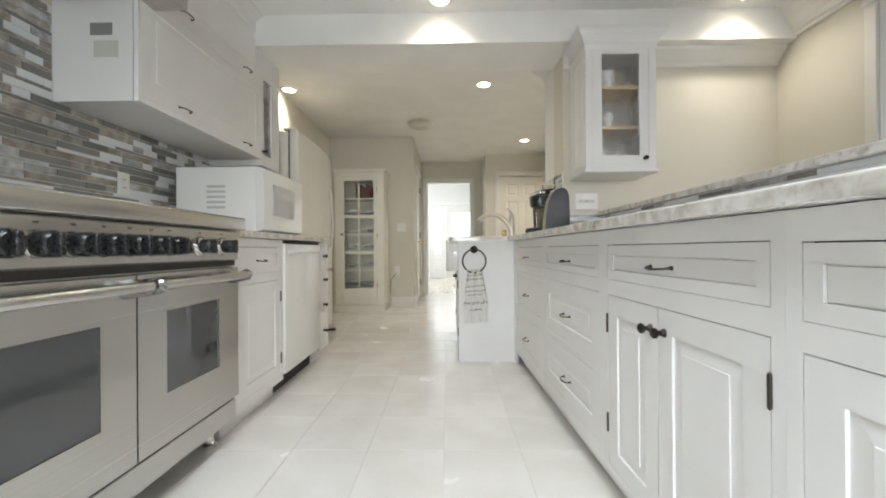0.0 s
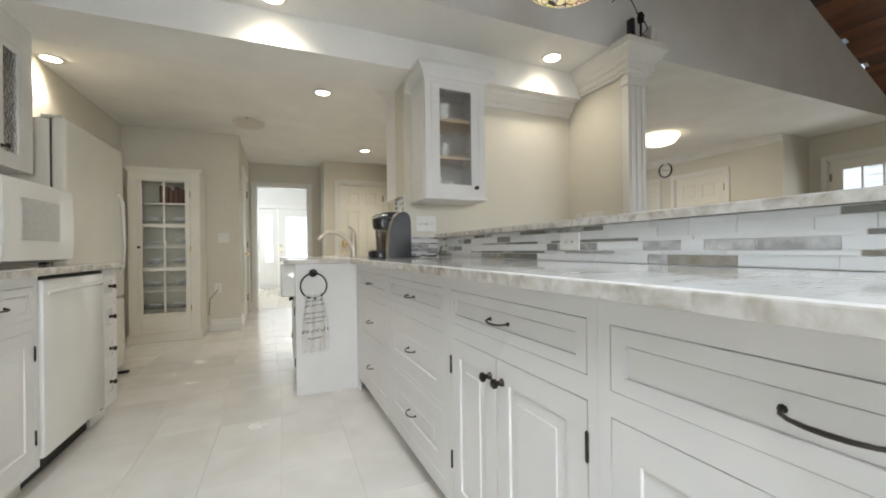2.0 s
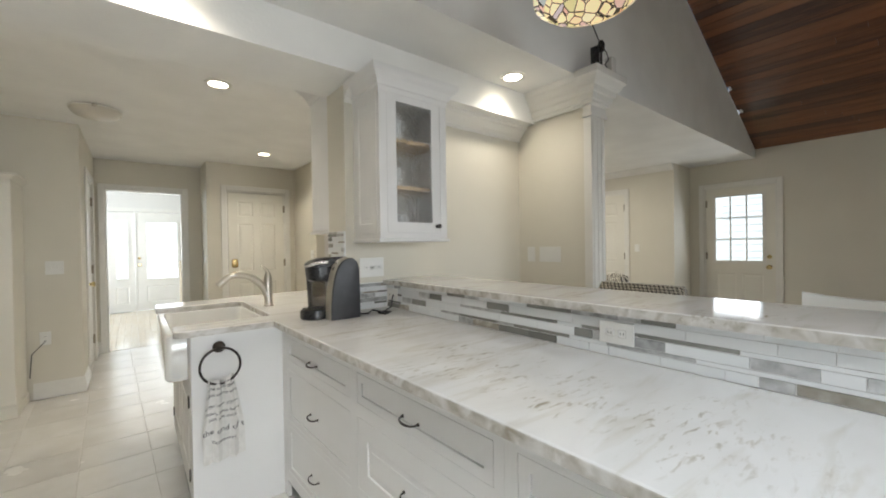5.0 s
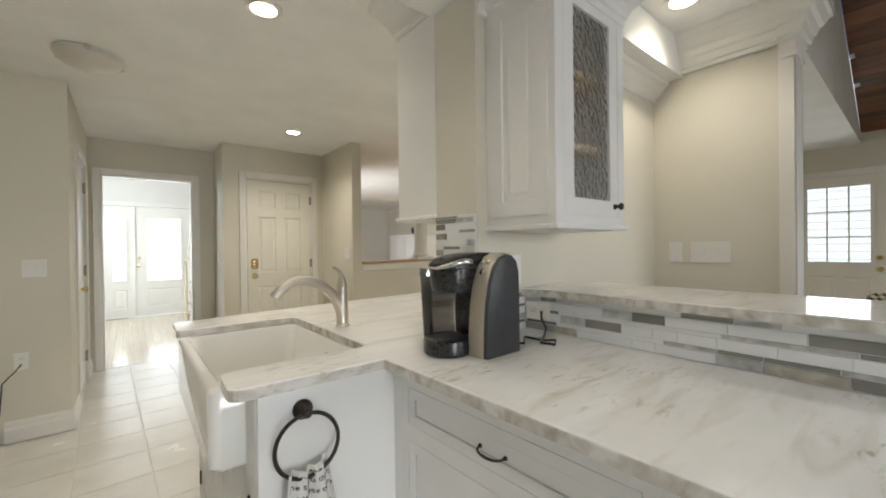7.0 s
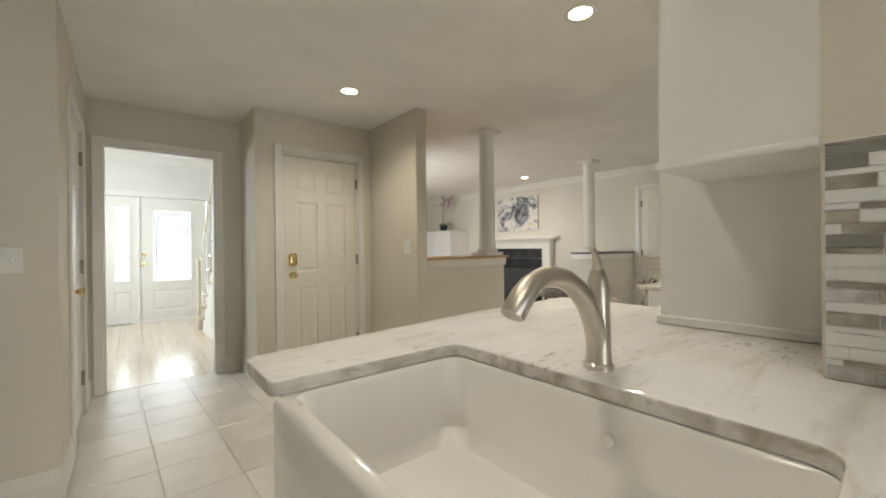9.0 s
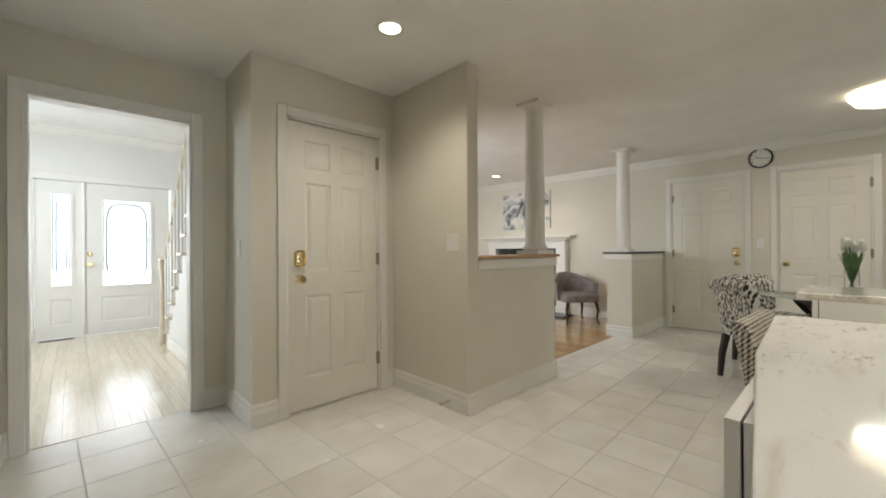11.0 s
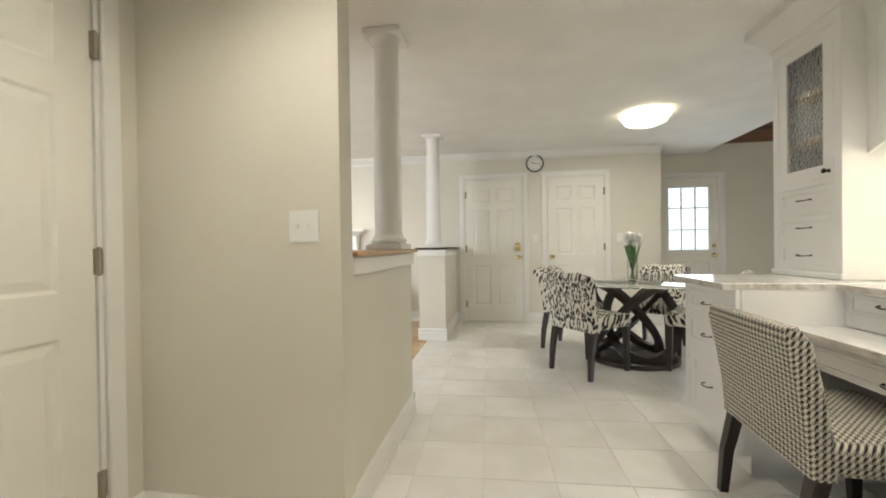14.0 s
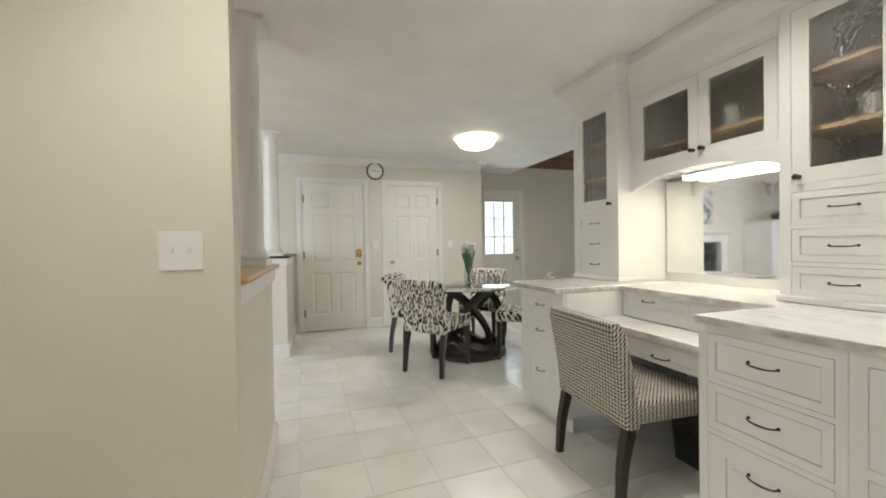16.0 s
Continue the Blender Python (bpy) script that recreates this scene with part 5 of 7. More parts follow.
# shade in the slit, filled in as a dark strip
part("gap_shade", boxed((0.005, 0.0, 0.752), (W - 0.005, 0.03, 0.774)), M_DARK_AND_SHADE, stove, "dark strip painted as shade below the controls")
for x0, x1 in ((0.004, 0.676), (0.682, W - 0.004)):
    bm = bmesh.new()
    gx0, gx1, gz0, gz1 = (x0 + 0.11, x1 - 0.115, 0.345, 0.62) if x0 < 0.1 else (x0 + 0.115, x1 - 0.135, 0.36, 0.625)
    ring_frame(bm, (x0, 0.20, x1, 0.745), (gx0, gz0, gx1, gz1), -0.012, 0.028)
    od = part("oven_door", bm, M_STEEL, stove)
    part("oven_window", boxed((gx0, -0.007, gz0), (gx1, 0.02, gz1)), M_SMOKED, od, "smoked oven glass")
    bm = bmesh.new()
    tube(bm, [(x0 + 0.02, -0.07, 0.715), (x1 - 0.02, -0.07, 0.715)], 0.016, 14)
    part("handle_bar", bm, M_STEEL, od, "thick polished bar handle", True)
    for hx in (x0 + 0.03, x1 - 0.03):
        bm = bmesh.new()
        tube(bm, [(hx, -0.012, 0.70), (hx, -0.04, 0.705), (hx, -0.07, 0.715), (hx, -0.078, 0.716)], [0.022, 0.021, 0.024, 0.018], 12)
        part("handle_bracket", bm, M_STEEL_DARK, od, "steel handle bracket", True)
part("kick_panel", boxed((0.004, 0.0, 0.10), (W - 0.004, 0.03, 0.185), 0.003), M_STEEL, stove)
# painted shade again, in the slit over the kick panel
part("kick_gap_shade", boxed((0.004, 0.006, 0.186), (W - 0.004, 0.028, 0.199)), M_DARK_AND_SHADE, stove, "dark strip painted as shade above the kick panel")
for x in (0.06, W - 0.06):
    for y in (0.08, 0.62):
        bm = bmesh.new()
        lathe(bm, [(0.026, 0), (0.026, 0.012), (0.016, 0.02), (0.016, 0.13)], pose(x, y, 0.0005), 14)
        part("foot", bm, M_CHROME, stove, "chrome levelling foot", True)
for k, x in enumerate((0.05, 0.14, 0.23, 0.32, 0.405, 0.49, 0.573, 0.655, 0.735, 0.81, 0.965, 1.10)):
    big = k < 10
    bm = bmesh.new()
    r = 0.031 if big else 0.026
    lathe(bm, [(r * 0.95, 0), (r, 0.004), (r * 0.97, 0.044), (r * 0.8, 0.05)], pose(x, -0.012, 0.832, 90), 20)
    box(bm, (x - 0.007, -0.076, 0.806), (x + 0.007, -0.058, 0.858), 0.003)
    part("control_knob", bm, M_BLACK, stove, "black control knob", True)
    bm = bmesh.new()
    lathe(bm, [(r + 0.003 + (0 if big else 0.007), 0), (r + 0.002 + (0 if big else 0.006), 0.006), (r, 0.012)], pose(x, -0.012, 0.832, 90), 18)
    part("knob_bezel", bm, M_CHROME, stove, "chrome knob bezel", True)
    part("dial_mark", boxed((x - 0.006, -0.0128, 0.878), (x + 0.006, -0.012, 0.8825)), M_DARK_AND_SHADE, stove)
for k in range(3):
    x0 = 0.02 + k * 0.40
    bm = bmesh.new()
    for u in range(5):
        tube(bm, [(x0 + 0.02 + u * 0.085, 0.10, 0.962), (x0 + 0.02 + u * 0.085, 0.62, 0.962)], 0.006, 6)
    for v in range(4):
        tube(bm, [(x0 + 0.01, 0.10 + v * 0.17, 0.957), (x0 + 0.37, 0.10 + v * 0.17, 0.957)], 0.007, 6)
    for u in (0, 4):
        for v in (0, 3):
            box(bm, (x0 + 0.012 + u * 0.085, 0.092 + v * 0.17, 0.9535), (x0 + 0.028 + u * 0.085, 0.108 + v * 0.17, 0.957))
    part("grate", bm, M_BLACK, stove, "black cast-iron grate", True)

# range hood
hood = thing("range_hood", "stainless steel range hood above the cooktop", "range hood", pose(WEST + 0.002, 0.755, 0, 0, 0, 90))
bm = bmesh.new()
rings(bm, [[(0, -0.52, z0), (W, -0.52, z0), (W, 0, z0), (0, 0, z0)] if k == 0 else [(0 + o, -0.52 + o * 1.6, z0), (W - o, -0.52 + o * 1.6, z0), (W - o, 0, z0), (0 + o, 0, z0)] for k, (z0, o) in enumerate(((1.885, 0), (1.94, 0.0), (2.10, 0.12), (2.44, 0.14)))])
part("canopy", bm, M_STEEL, hood)
for k in range(3):
    part("filter", boxed((0.08 + k * 0.36, -0.46, 1.877), (0.40 + k * 0.36, -0.06, 1.8845)), M_GREY_PLASTIC, hood, "dark grease filter")


# ---- base cabinets and dishwasher along the west wall ----
def at_left(y, x=-0.62):
    return pose(x, y, 0, 0, 0, 90)


LEFT = "base cabinets along the range wall"
cabinet("base_cabinet", "white base cabinet with a drawer above a panelled door", at_left(1.93), 0.505, 0, top, 0.735,
        [("drawer", 0.045, 0.70, 0.475, 0.832, {"pull": [(0.255, 0.765)]}), ("door", 0.045, 0.13, 0.475, 0.655, {"hinge": [(0.475, 0.56), (0.475, 0.22)]})], group=LEFT)
cabinet("base_cabinet", "narrow white four-drawer cabinet with bronze knobs", at_left(3.045), 0.20, 0, top, 0.735,
        [("drawer", 0.025, a, 0.175, b, {"knob": [(0.10, (a + b) / 2)]}) for a, b in ((0.70, 0.84), (0.515, 0.675), (0.33, 0.49), (0.13, 0.305))], group=LEFT)
dish = thing("dishwasher", "white built-in dishwasher with a recessed top handle", "dishwasher", at_left(2.44))
part("tub", boxed((0.003, 0.03, 0.10), (0.597, 0.70, 0.868)), M_WHITE_PLASTIC, dish)
part("door", boxed((0.004, -0.012, 0.115), (0.596, 0.028, 0.853), 0.008, 2), M_WHITE_PLASTIC, dish, smooth=True)
bm = bmesh.new()
tube(bm, [(0.04, -0.012, 0.80), (0.12, -0.034, 0.806), (0.30, -0.04, 0.808), (0.48, -0.034, 0.806), (0.56, -0.012, 0.80)], 0.011, 10)
part("handle", bm, M_WHITE_PLASTIC, dish, smooth=True)
# toe-space shade is put into this panel's dark colour
part("toe_shade_panel", boxed((0.004, 0.07, 0.001), (0.596, 0.09, 0.099)), M_DARK_AND_SHADE, dish, "toe panel coloured dark for the shade under the door")
# shade under the worktop edge, drawn as a dark strip
part("top_gap_shade", boxed((0.004, 0.0, 0.855), (0.596, 0.03, 0.866)), M_DARK_AND_SHADE, dish, "dark strip painted as shade under the worktop")
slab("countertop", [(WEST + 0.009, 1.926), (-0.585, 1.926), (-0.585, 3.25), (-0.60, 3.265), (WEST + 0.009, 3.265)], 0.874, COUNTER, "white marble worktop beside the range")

# wall cabinets over the counter
UP = "wall cabinets over the range counter"


def up_left(y, x=-0.985):
    return pose(x, y, 0, 0, 0, 90)


wl = cabinet("wall_cabinet", "white wall cabinet with two lift-up panelled fronts", up_left(1.88), 1.065, 1.45, 2.385, 0.368,
             [("door", 0.012, 1.475, 1.053, 1.938, {"pull": [(0.285, 1.512), (0.875, 1.505)]}),
              ("door", 0.012, 1.95, 1.053, 2.36, {"pull": [(0.30, 1.99), (0.88, 1.988)]})], toe=0, group=UP)
bm = boxed((-0.0012, 0.085, 1.635), (-0.0002, 0.19, 1.705))
part("sticker", bm, M_LABEL, wl, "small paper label on the cabinet side")
bm = boxed((-0.0012, 0.11, 1.728), (-0.0002, 0.205, 1.78))
part("sticker", bm, M_DARK_VENT, wl, "grey printed label on the cabinet side")
cabinet("wall_cabinet", "narrow white wall cabinet with a seeded glass door", up_left(2.947), 0.285, 1.41, 2.385, 0.368,
        [("glass", 0.004, 1.455, 0.20, 2.062, {"frame": 0.034, "knob": [(0.022, 1.51)]})], toe=0, hollow=True, glass_shelves=(1.66, 1.93), group=UP)
bm = bmesh.new()
cove2 = [(2.37, 0.004), (2.378, 0.012), (2.388, 0.03), (2.398, 0.045), (2.402, 0.05), (2.4135, 0.05)]
rings(bm, [[(WEST + 0.003, 1.88 - o, z), (-0.985 + o, 1.88 - o, z), (-0.985 + o, 2.88, z), (WEST + 0.003, 2.88, z)] for z, o in cove2])
tagged(link_mesh("cabinet_crown", bm, M_CAB), "white crown moulding on the wall cabinets", "moulding")

# microwave
mw = thing("microwave", "white countertop microwave oven", "microwave", pose(-0.757, 2.47, COUNTER + 0.014, 0, 0, 90) @ Matrix.Diagonal((1.09, 1.08, 1.155, 1)))
bm = boxed((0, 0.03, 0), (0.53, 0.46, 0.33), 0.012, 2)
part("case", bm, M_WHITE_PLASTIC, mw, smooth=True)
bm = bmesh.new()
loops = []
for k in range(9):
    x = 0.53 * k / 8
    bulge = -0.028 * math.sin(math.pi * (0.15 + 0.7 * k / 8))
    loops.append([(x, 0.03, 0.004), (x, bulge, 0.012), (x, bulge - 0.006, 0.165), (x, bulge, 0.318), (x, 0.03, 0.328)])
rings(bm, loops)
part("door", bm, M_WHITE_PLASTIC, mw, smooth=True)
bm = bmesh.new()
loops = []
for k in range(7):
    x = 0.09 + 0.27 * k / 6
    bulge = -0.028 * math.sin(math.pi * (0.15 + 0.7 * x / 0.53)) - 0.0075
    loops.append([(x, bulge + 0.01, 0.09), (x, bulge - 0.001, 0.09), (x, bulge - 0.001, 0.25), (x, bulge + 0.01, 0.25)])
rings(bm, loops)
part("window", bm, M_MESH, mw, "pale grey mesh window")
for k in range(5):
    part("vent", boxed((-0.0012, 0.19, 0.12 + 0.026 * k), (-0.0002, 0.29, 0.132 + 0.026 * k)), M_MESH, mw)
for x in (0.04, 0.49):
    for y in (0.08, 0.40):
        part("foot", boxed((x - 0.015, y - 0.015, -0.011), (x + 0.015, y + 0.015, 0.0)), M_BLACK, mw)
bm = bmesh.new()
for r in range(4):
    for c in range(2):
        box(bm, (0.43 + c * 0.032, -0.018, 0.08 + r * 0.04), (0.455 + c * 0.032, -0.008, 0.105 + r * 0.04), 0.003)
part("keypad", bm, M_DARK_VENT, mw, "small grey keypad buttons")

# refrigerator
fr = thing("refrigerator", "cream refrigerator with a bottom freezer drawer", "refrigerator", pose(-0.87, 3.30, 0, 0, 0, 90))
part("cabinet", boxed((0, 0.075, 0.03), (0.91, 0.475, 1.755), 0.006), M_CREAM_ENAMEL, fr)
for z0, z1 in ((0.62, 1.77), (0.06, 0.61)):
    bm = boxed((0.002, 0.0, z0), (0.908, 0.07, z1), 0.02, 4)
    d = part("door", bm, M_CREAM_ENAMEL, fr, smooth=True)
    part("gasket", boxed((0.01, 0.0705, z0 + 0.01), (0.90, 0.0745, z1 - 0.01)), M_DARK_AND_SHADE, d, "dark door gasket")
bm = bmesh.new()
tube(bm, [(0.80, 0.005, 0.80), (0.80, -0.026, 0.86), (0.80, -0.034, 1.05), (0.80, -0.026, 1.35), (0.80, 0.005, 1.42)], 0.012, 10)
part("handle", bm, M_CREAM_ENAMEL, fr, smooth=True)
part("hinge_cap", boxed((0.02, 0.02, 1.7705), (0.13, 0.12, 1.785), 0.004), M_CREAM_ENAMEL, fr)
part("toe_grille", boxed((0.02, 0.05, 0.001), (0.89, 0.07, 0.055)), M_BLACK, fr, "black toe grille")
bm = boxed((0.86, -0.03, 0.001), (0.90, 0.04, 0.02), 0.004)
part("roller_foot", bm, M_BLACK, fr)

# ---- china cabinet ----
china = thing("china_cabinet", "cream china cabinet with a gridded glass door", "china cabinet", pose(-1.185, 5.34, 0))
w, h, d = 0.65, 1.80, 0.40
for lo, hi in (((0, 0.0, 0.10), (0.09, 0.02, h)), ((w - 0.09, 0.0, 0.10), (w, 0.02, h))):
    part("stile", boxed(lo, hi, 0.003), M_DOOR, china)
part("top_rail", boxed((0.09, 0.001, h - 0.055), (w - 0.09, 0.02, h)), M_DOOR, china)
part("side_panel", boxed((0, 0.021, 0.10), (0.02, d, h)), M_DOOR, china)
part("side_panel", boxed((w - 0.02, 0.021, 0.10), (w, d, h)), M_DOOR, china)
part("back_panel", boxed((0.021, d - 0.015, 0.10), (w - 0.021, d, h)), M_WALL, china)
part("top", boxed((0.0, 0.0, h + 0.001), (w, d, h + 0.03), 0.002), M_DOOR, china)
bm = bmesh.new()
rings(bm, [[(-o, -o, z), (w + o, -o, z), (w + o, d, z), (-o, d, z)] for z, o in ((h + 0.031, 0.0), (h + 0.04, 0.012), (h + 0.055, 0.02), (h + 0.062, 0.03), (h + 0.078, 0.03))])
part("cornice", bm, M_DOOR, china)
bm = boxed((-0.012, -0.012, 0.001), (w + 0.012, d, 0.085), 0.004)
box(bm, (-0.004, -0.004, 0.086), (w + 0.004, d, 0.099), 0.002)
part("plinth", bm, M_DOOR, china)
cd = bmesh.new()
gx0, gx1, gz0, gz1 = 0.125, 0.515, 0.31, 1.725
cells(cd, [0.092, gx0, gx1, w - 0.092], [0.105, gz0, gz1, h - 0.058], [(gx0, gz0, gx1, gz1)], -0.002, 0.019)
box(cd, (gx0 - 0.01, -0.006, 0.155), (gx1 + 0.01, -0.002, 0.255), 0.002)
cdoor = part("door", cd, M_DOOR, china)
mid = (gx0 + gx1) / 2
part("muntin", boxed((mid - 0.009, 0.0, gz0), (mid + 0.009, 0.016, gz1)), M_DOOR, cdoor)
for k in range(1, 6):
    z = gz0 + (gz1 - gz0) * k / 6
    t = 0.018 if k in (2, 4) else 0.008
    part("muntin", boxed((gx0, 0.001, z - t), (gx1, 0.015, z + t)), M_DOOR, cdoor)
part("pane", boxed((gx0, 0.0165, gz0), (gx1, 0.0185, gz1)), M_CLEAR, cdoor, "clear glass").visible_shadow = False
round_knob(cdoor, 0.10, 1.02, -0.002)
for z in (0.35, 1.0, 1.6):
    part("hinge", boxed((w - 0.094, -0.006, z - 0.03), (w - 0.084, -0.001, z + 0.03)), M_BRASS, china)
for z in (0.36, 0.60, 0.84, 1.06, 1.30, 1.50):
    part("shelf", boxed((0.022, 0.03, z - 0.004), (w - 0.022, d - 0.017, z + 0.004)), M_CLEAR, china, "glass shelf").visible_shadow = False
rng = random.Random(5)
for z in (0.365, 0.605, 0.845, 1.065, 1.305):
    for k in range(2):
        bm = bmesh.new()
        r = rng.uniform(0.07, 0.095)
        lathe(bm, [(r * 0.5, 0), (r * 0.55, 0.004), (r, 0.016), (r * 1.02, 0.02), (r * 0.6, 0.01)], pose(-1.185 + 0.2 + 0.24 * k + rng.uniform(-0.02, 0.02), 5.34 + 0.2, z), 24)
        if rng.random() < 0.6:
            lathe(bm, [(r * 0.4, 0.021), (r * 0.75, 0.035), (r * 0.78, 0.05), (r * 0.6, 0.03)], pose(-1.185 + 0.2 + 0.24 * k, 5.34 + 0.2, z), 20)
        tagged(link_mesh("plate", bm, M_GLASS_WHITE, True), "pale glass dish standing on a cabinet shelf", "dish", "dishes in the china cabinet")
for k in range(5):
    hgt = rng.uniform(0.13, 0.19)
    x = -1.185 + 0.26 + k * 0.045
    tagged(link_mesh("book", boxed((x, 5.42, 1.5045), (x + 0.036, 5.56, 1.504 + hgt), 0.002), M_BOOK), "dark red-brown book standing on the top shelf", "book", "books in the china cabinet")
bm = bmesh.new()
lathe(bm, [(0.09, 0), (0.10, 0.006), (0.03, 0.01)], pose(-0.86, 5.50, 1.879), 24)
tagged(link_mesh("tray", bm, M_BRONZE, True), "dark shallow dish on top of the china cabinet", "dish")
bm = bmesh.new()
tube(bm, [(-0.42, 5.742, 0.50), (-0.44, 5.70, 0.47), (-0.50, 5.71, 0.40), (-0.515, 5.72, 0.2)], 0.004, 6)
tagged(link_mesh("power_cord", bm, M_BLACK, True), "black lamp cord plugged into the wall", "cord")

plate("outlet", "white outlet on the mosaic wall beside the range", pose(WEST + 0.0165, 2.22, 1.16, 0, 0, 90), 0.072, 0.115, "socket")

# ---- desk wall: faces +y, local x runs along -x ----
DESK = "cabinets of the built-in desk"


def desk_at(x, y):
    return pose(x, y, 0, 0, 0, 180)


cabinet("desk_cabinet", "white three-drawer desk cabinet with bronze handles", desk_at(3.25, 4.30), 0.513, 0, top, 1.0,
        [("drawer", 0.045, 0.715, 0.468, 0.835, {"pull": [(0.257, 0.772)]}), ("drawer", 0.045, 0.525, 0.468, 0.69, {"pull": [(0.257, 0.60)]}), ("deep", 0.045, 0.14, 0.468, 0.50, {"pull": [(0.257, 0.332)]})], group=DESK)
cabinet("desk_cabinet", "white desk cabinet with three wide drawers", desk_at(1.845, 4.31), 0.45, 0, top, 0.42,
        [("drawer", 0.035, 0.668, 0.42, 0.838, {"pull": [(0.23, 0.762)], "len": 0.092}), ("drawer", 0.035, 0.475, 0.42, 0.650, {"pull": [(0.23, 0.57)], "len": 0.092}), ("deep", 0.035, 0.13, 0.42, 0.455, {"pull": [(0.23, 0.37)], "len": 0.092})], group=DESK)
cabinet("desk_cabinet", "white desk cabinet with a drawer above a panelled door", desk_at(1.394, 4.31), 0.56, 0, top, 0.42,
        [("door", 0.04, 0.56, 0.52, 0.838, {}), ("door", 0.04, 0.13, 0.52, 0.53, {})], group=DESK)
cabinet("drawer_unit", "white pencil drawer under the marble desk top", desk_at(2.735, 4.065), 0.888, 0.552, 0.678, 0.3, [("drawer", 0.05, 0.564, 0.84, 0.652, {"pull": [(0.485, 0.590)], "len": 0.10})], toe=0, group=DESK, category="drawer")
cabinet("desk_riser", "white shallow drawers under the marble ledge", desk_at(2.735, 3.85), 0.888, 0.712, 0.872, 0.5,
        [("drawer", 0.02, 0.775, 0.44, 0.862, {"pull": [(0.2, 0.825)]}), ("drawer", 0.445, 0.775, 0.865, 0.862, {"pull": [(0.66, 0.825)]})], toe=0, group=DESK, category="drawer")
part("desk_back", boxed((1.85, 3.30, 0), (2.733, 3.32, 0.67)), M_CAB, thing("desk_back_panel", "white panel closing the desk's knee space", "panel"))
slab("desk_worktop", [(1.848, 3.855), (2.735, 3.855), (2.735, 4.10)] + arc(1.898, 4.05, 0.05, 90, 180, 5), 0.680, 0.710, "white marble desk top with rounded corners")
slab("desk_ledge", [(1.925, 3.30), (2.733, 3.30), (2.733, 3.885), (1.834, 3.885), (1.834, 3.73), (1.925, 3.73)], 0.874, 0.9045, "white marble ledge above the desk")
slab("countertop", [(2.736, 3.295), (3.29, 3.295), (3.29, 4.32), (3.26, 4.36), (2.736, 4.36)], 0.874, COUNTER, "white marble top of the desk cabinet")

TALL = "glazed towers over the desk"


TOWER_CROWN = [(2.225, 0.004), (2.24, 0.008), (2.245, 0.016), (2.262, 0.02), (2.285, 0.032), (2.325, 0.062), (2.355, 0.09), (2.362, 0.097), (2.385, 0.10), (2.411, 0.10)]


def tower(x, w, label, front=3.75):
    m = 0.045
    depth = front - 3.305
    rows = ((1.255, 1.39), (1.105, 1.24), (0.955, 1.09)) if x > 3 else ((1.247, 1.39), (1.086, 1.229), (0.936, 1.068))
    ob = cabinet("desk_tower", label, desk_at(x, front), w, COUNTER + 0.002, 2.27, depth, [
        ("glass", m, 1.425, w - m, 2.185, {"frame": 0.065, "knob": [(w - m - 0.03, 1.455)] if x > 3 else [(m + 0.03, 1.455)]}),
        *[("drawer", m, a, w - m, b, {"pull": [(w / 2, (a + b) / 2)], "len": 0.092}) for a, b in rows]],
        toe=0, hollow=True, glass_shelves=(1.40, 1.66, 1.92), group=TALL)
    part("drawer_box", boxed((0.022, 0.021, COUNTER + 0.023), (w - 0.022, depth - 0.03, 1.39)), M_CAB, ob)
    bm = bmesh.new()
    cv = TOWER_CROWN
    rings(bm, [[(-o, -o, z), (w + o, -o, z), (w + (o if x > 3 else 0), depth, z), (-o, depth, z)] for z, o in cv] if x > 3 else [[(0, -o, z), (w, -o, z), (w, depth, z), (0, depth, z)] for z, o in cv])
    part("crown", bm, M_CAB, ob)
    part("base_rail", boxed((-0.01, -0.012, COUNTER + 0.001), (w + 0.01, depth, COUNTER + 0.03), 0.004), M_CAB, ob)
    return ob


tower(3.36, 0.48, "tall white glazed tower with three small drawers")
tower(1.92, 0.45, "tall white glazed tower beside the sink counter", 3.72)
end_cab = thing("end_cabinet", "white painted end cabinet hanging above the sink counter", "cabinet", pose(1.145, 3.2905, 0), TALL)
part("body", boxed((0, 0, 1.38), (0.324, 0.295, 2.27)), M_CAB, end_cab)
part("bottom_rail", boxed((-0.014, 0.0, 1.361), (0.324, 0.309, 1.379), 0.005, 2), M_CAB, end_cab)
bm = bmesh.new()
rings(bm, [[(-o, -0.003, z), (0.324, -0.003, z), (0.324, 0.295 + o, z), (-o, 0.295 + o, z)] for z, o in TOWER_CROWN])
part("crown", bm, M_CAB, end_cab)
mid_w, mid_x = 0.958, 0.5035
mid_cab = cabinet("desk_bridge", "white two-door bridge cabinet with seeded glass", desk_at(2.878, 3.645), mid_w, 1.625, 2.2, 0.335,
                  [("glass", 0.05, 1.655, mid_x, 2.14, {"frame": 0.06, "knob": [(mid_x - 0.03, 1.706)]}), ("glass", mid_x, 1.655, mid_w - 0.05, 2.14, {"frame": 0.06, "knob": [(mid_x + 0.03, 1.706)]})],
                  toe=0, hollow=True, glass_shelves=(1.80,), group=TALL)
bm = bmesh.new()
n = 16
low = [(mid_w * k / n, 1.518 + 0.098 * math.sin(math.pi * k / n) ** 0.75) for k in range(n + 1)]
rings(bm, [[(x, y, z) for x, z in low] + [(mid_w, y, 1.624), (0, y, 1.624)] for y in (0.0, 0.02)])
part("valance", bm, M_CAB, mid_cab)
bm = bmesh.new()
cv = [(2.17, 0.002), (2.20, 0.010), (2.25, 0.025), (2.31, 0.06), (2.35, 0.09), (2.38, 0.095), (2.41, 0.095)]
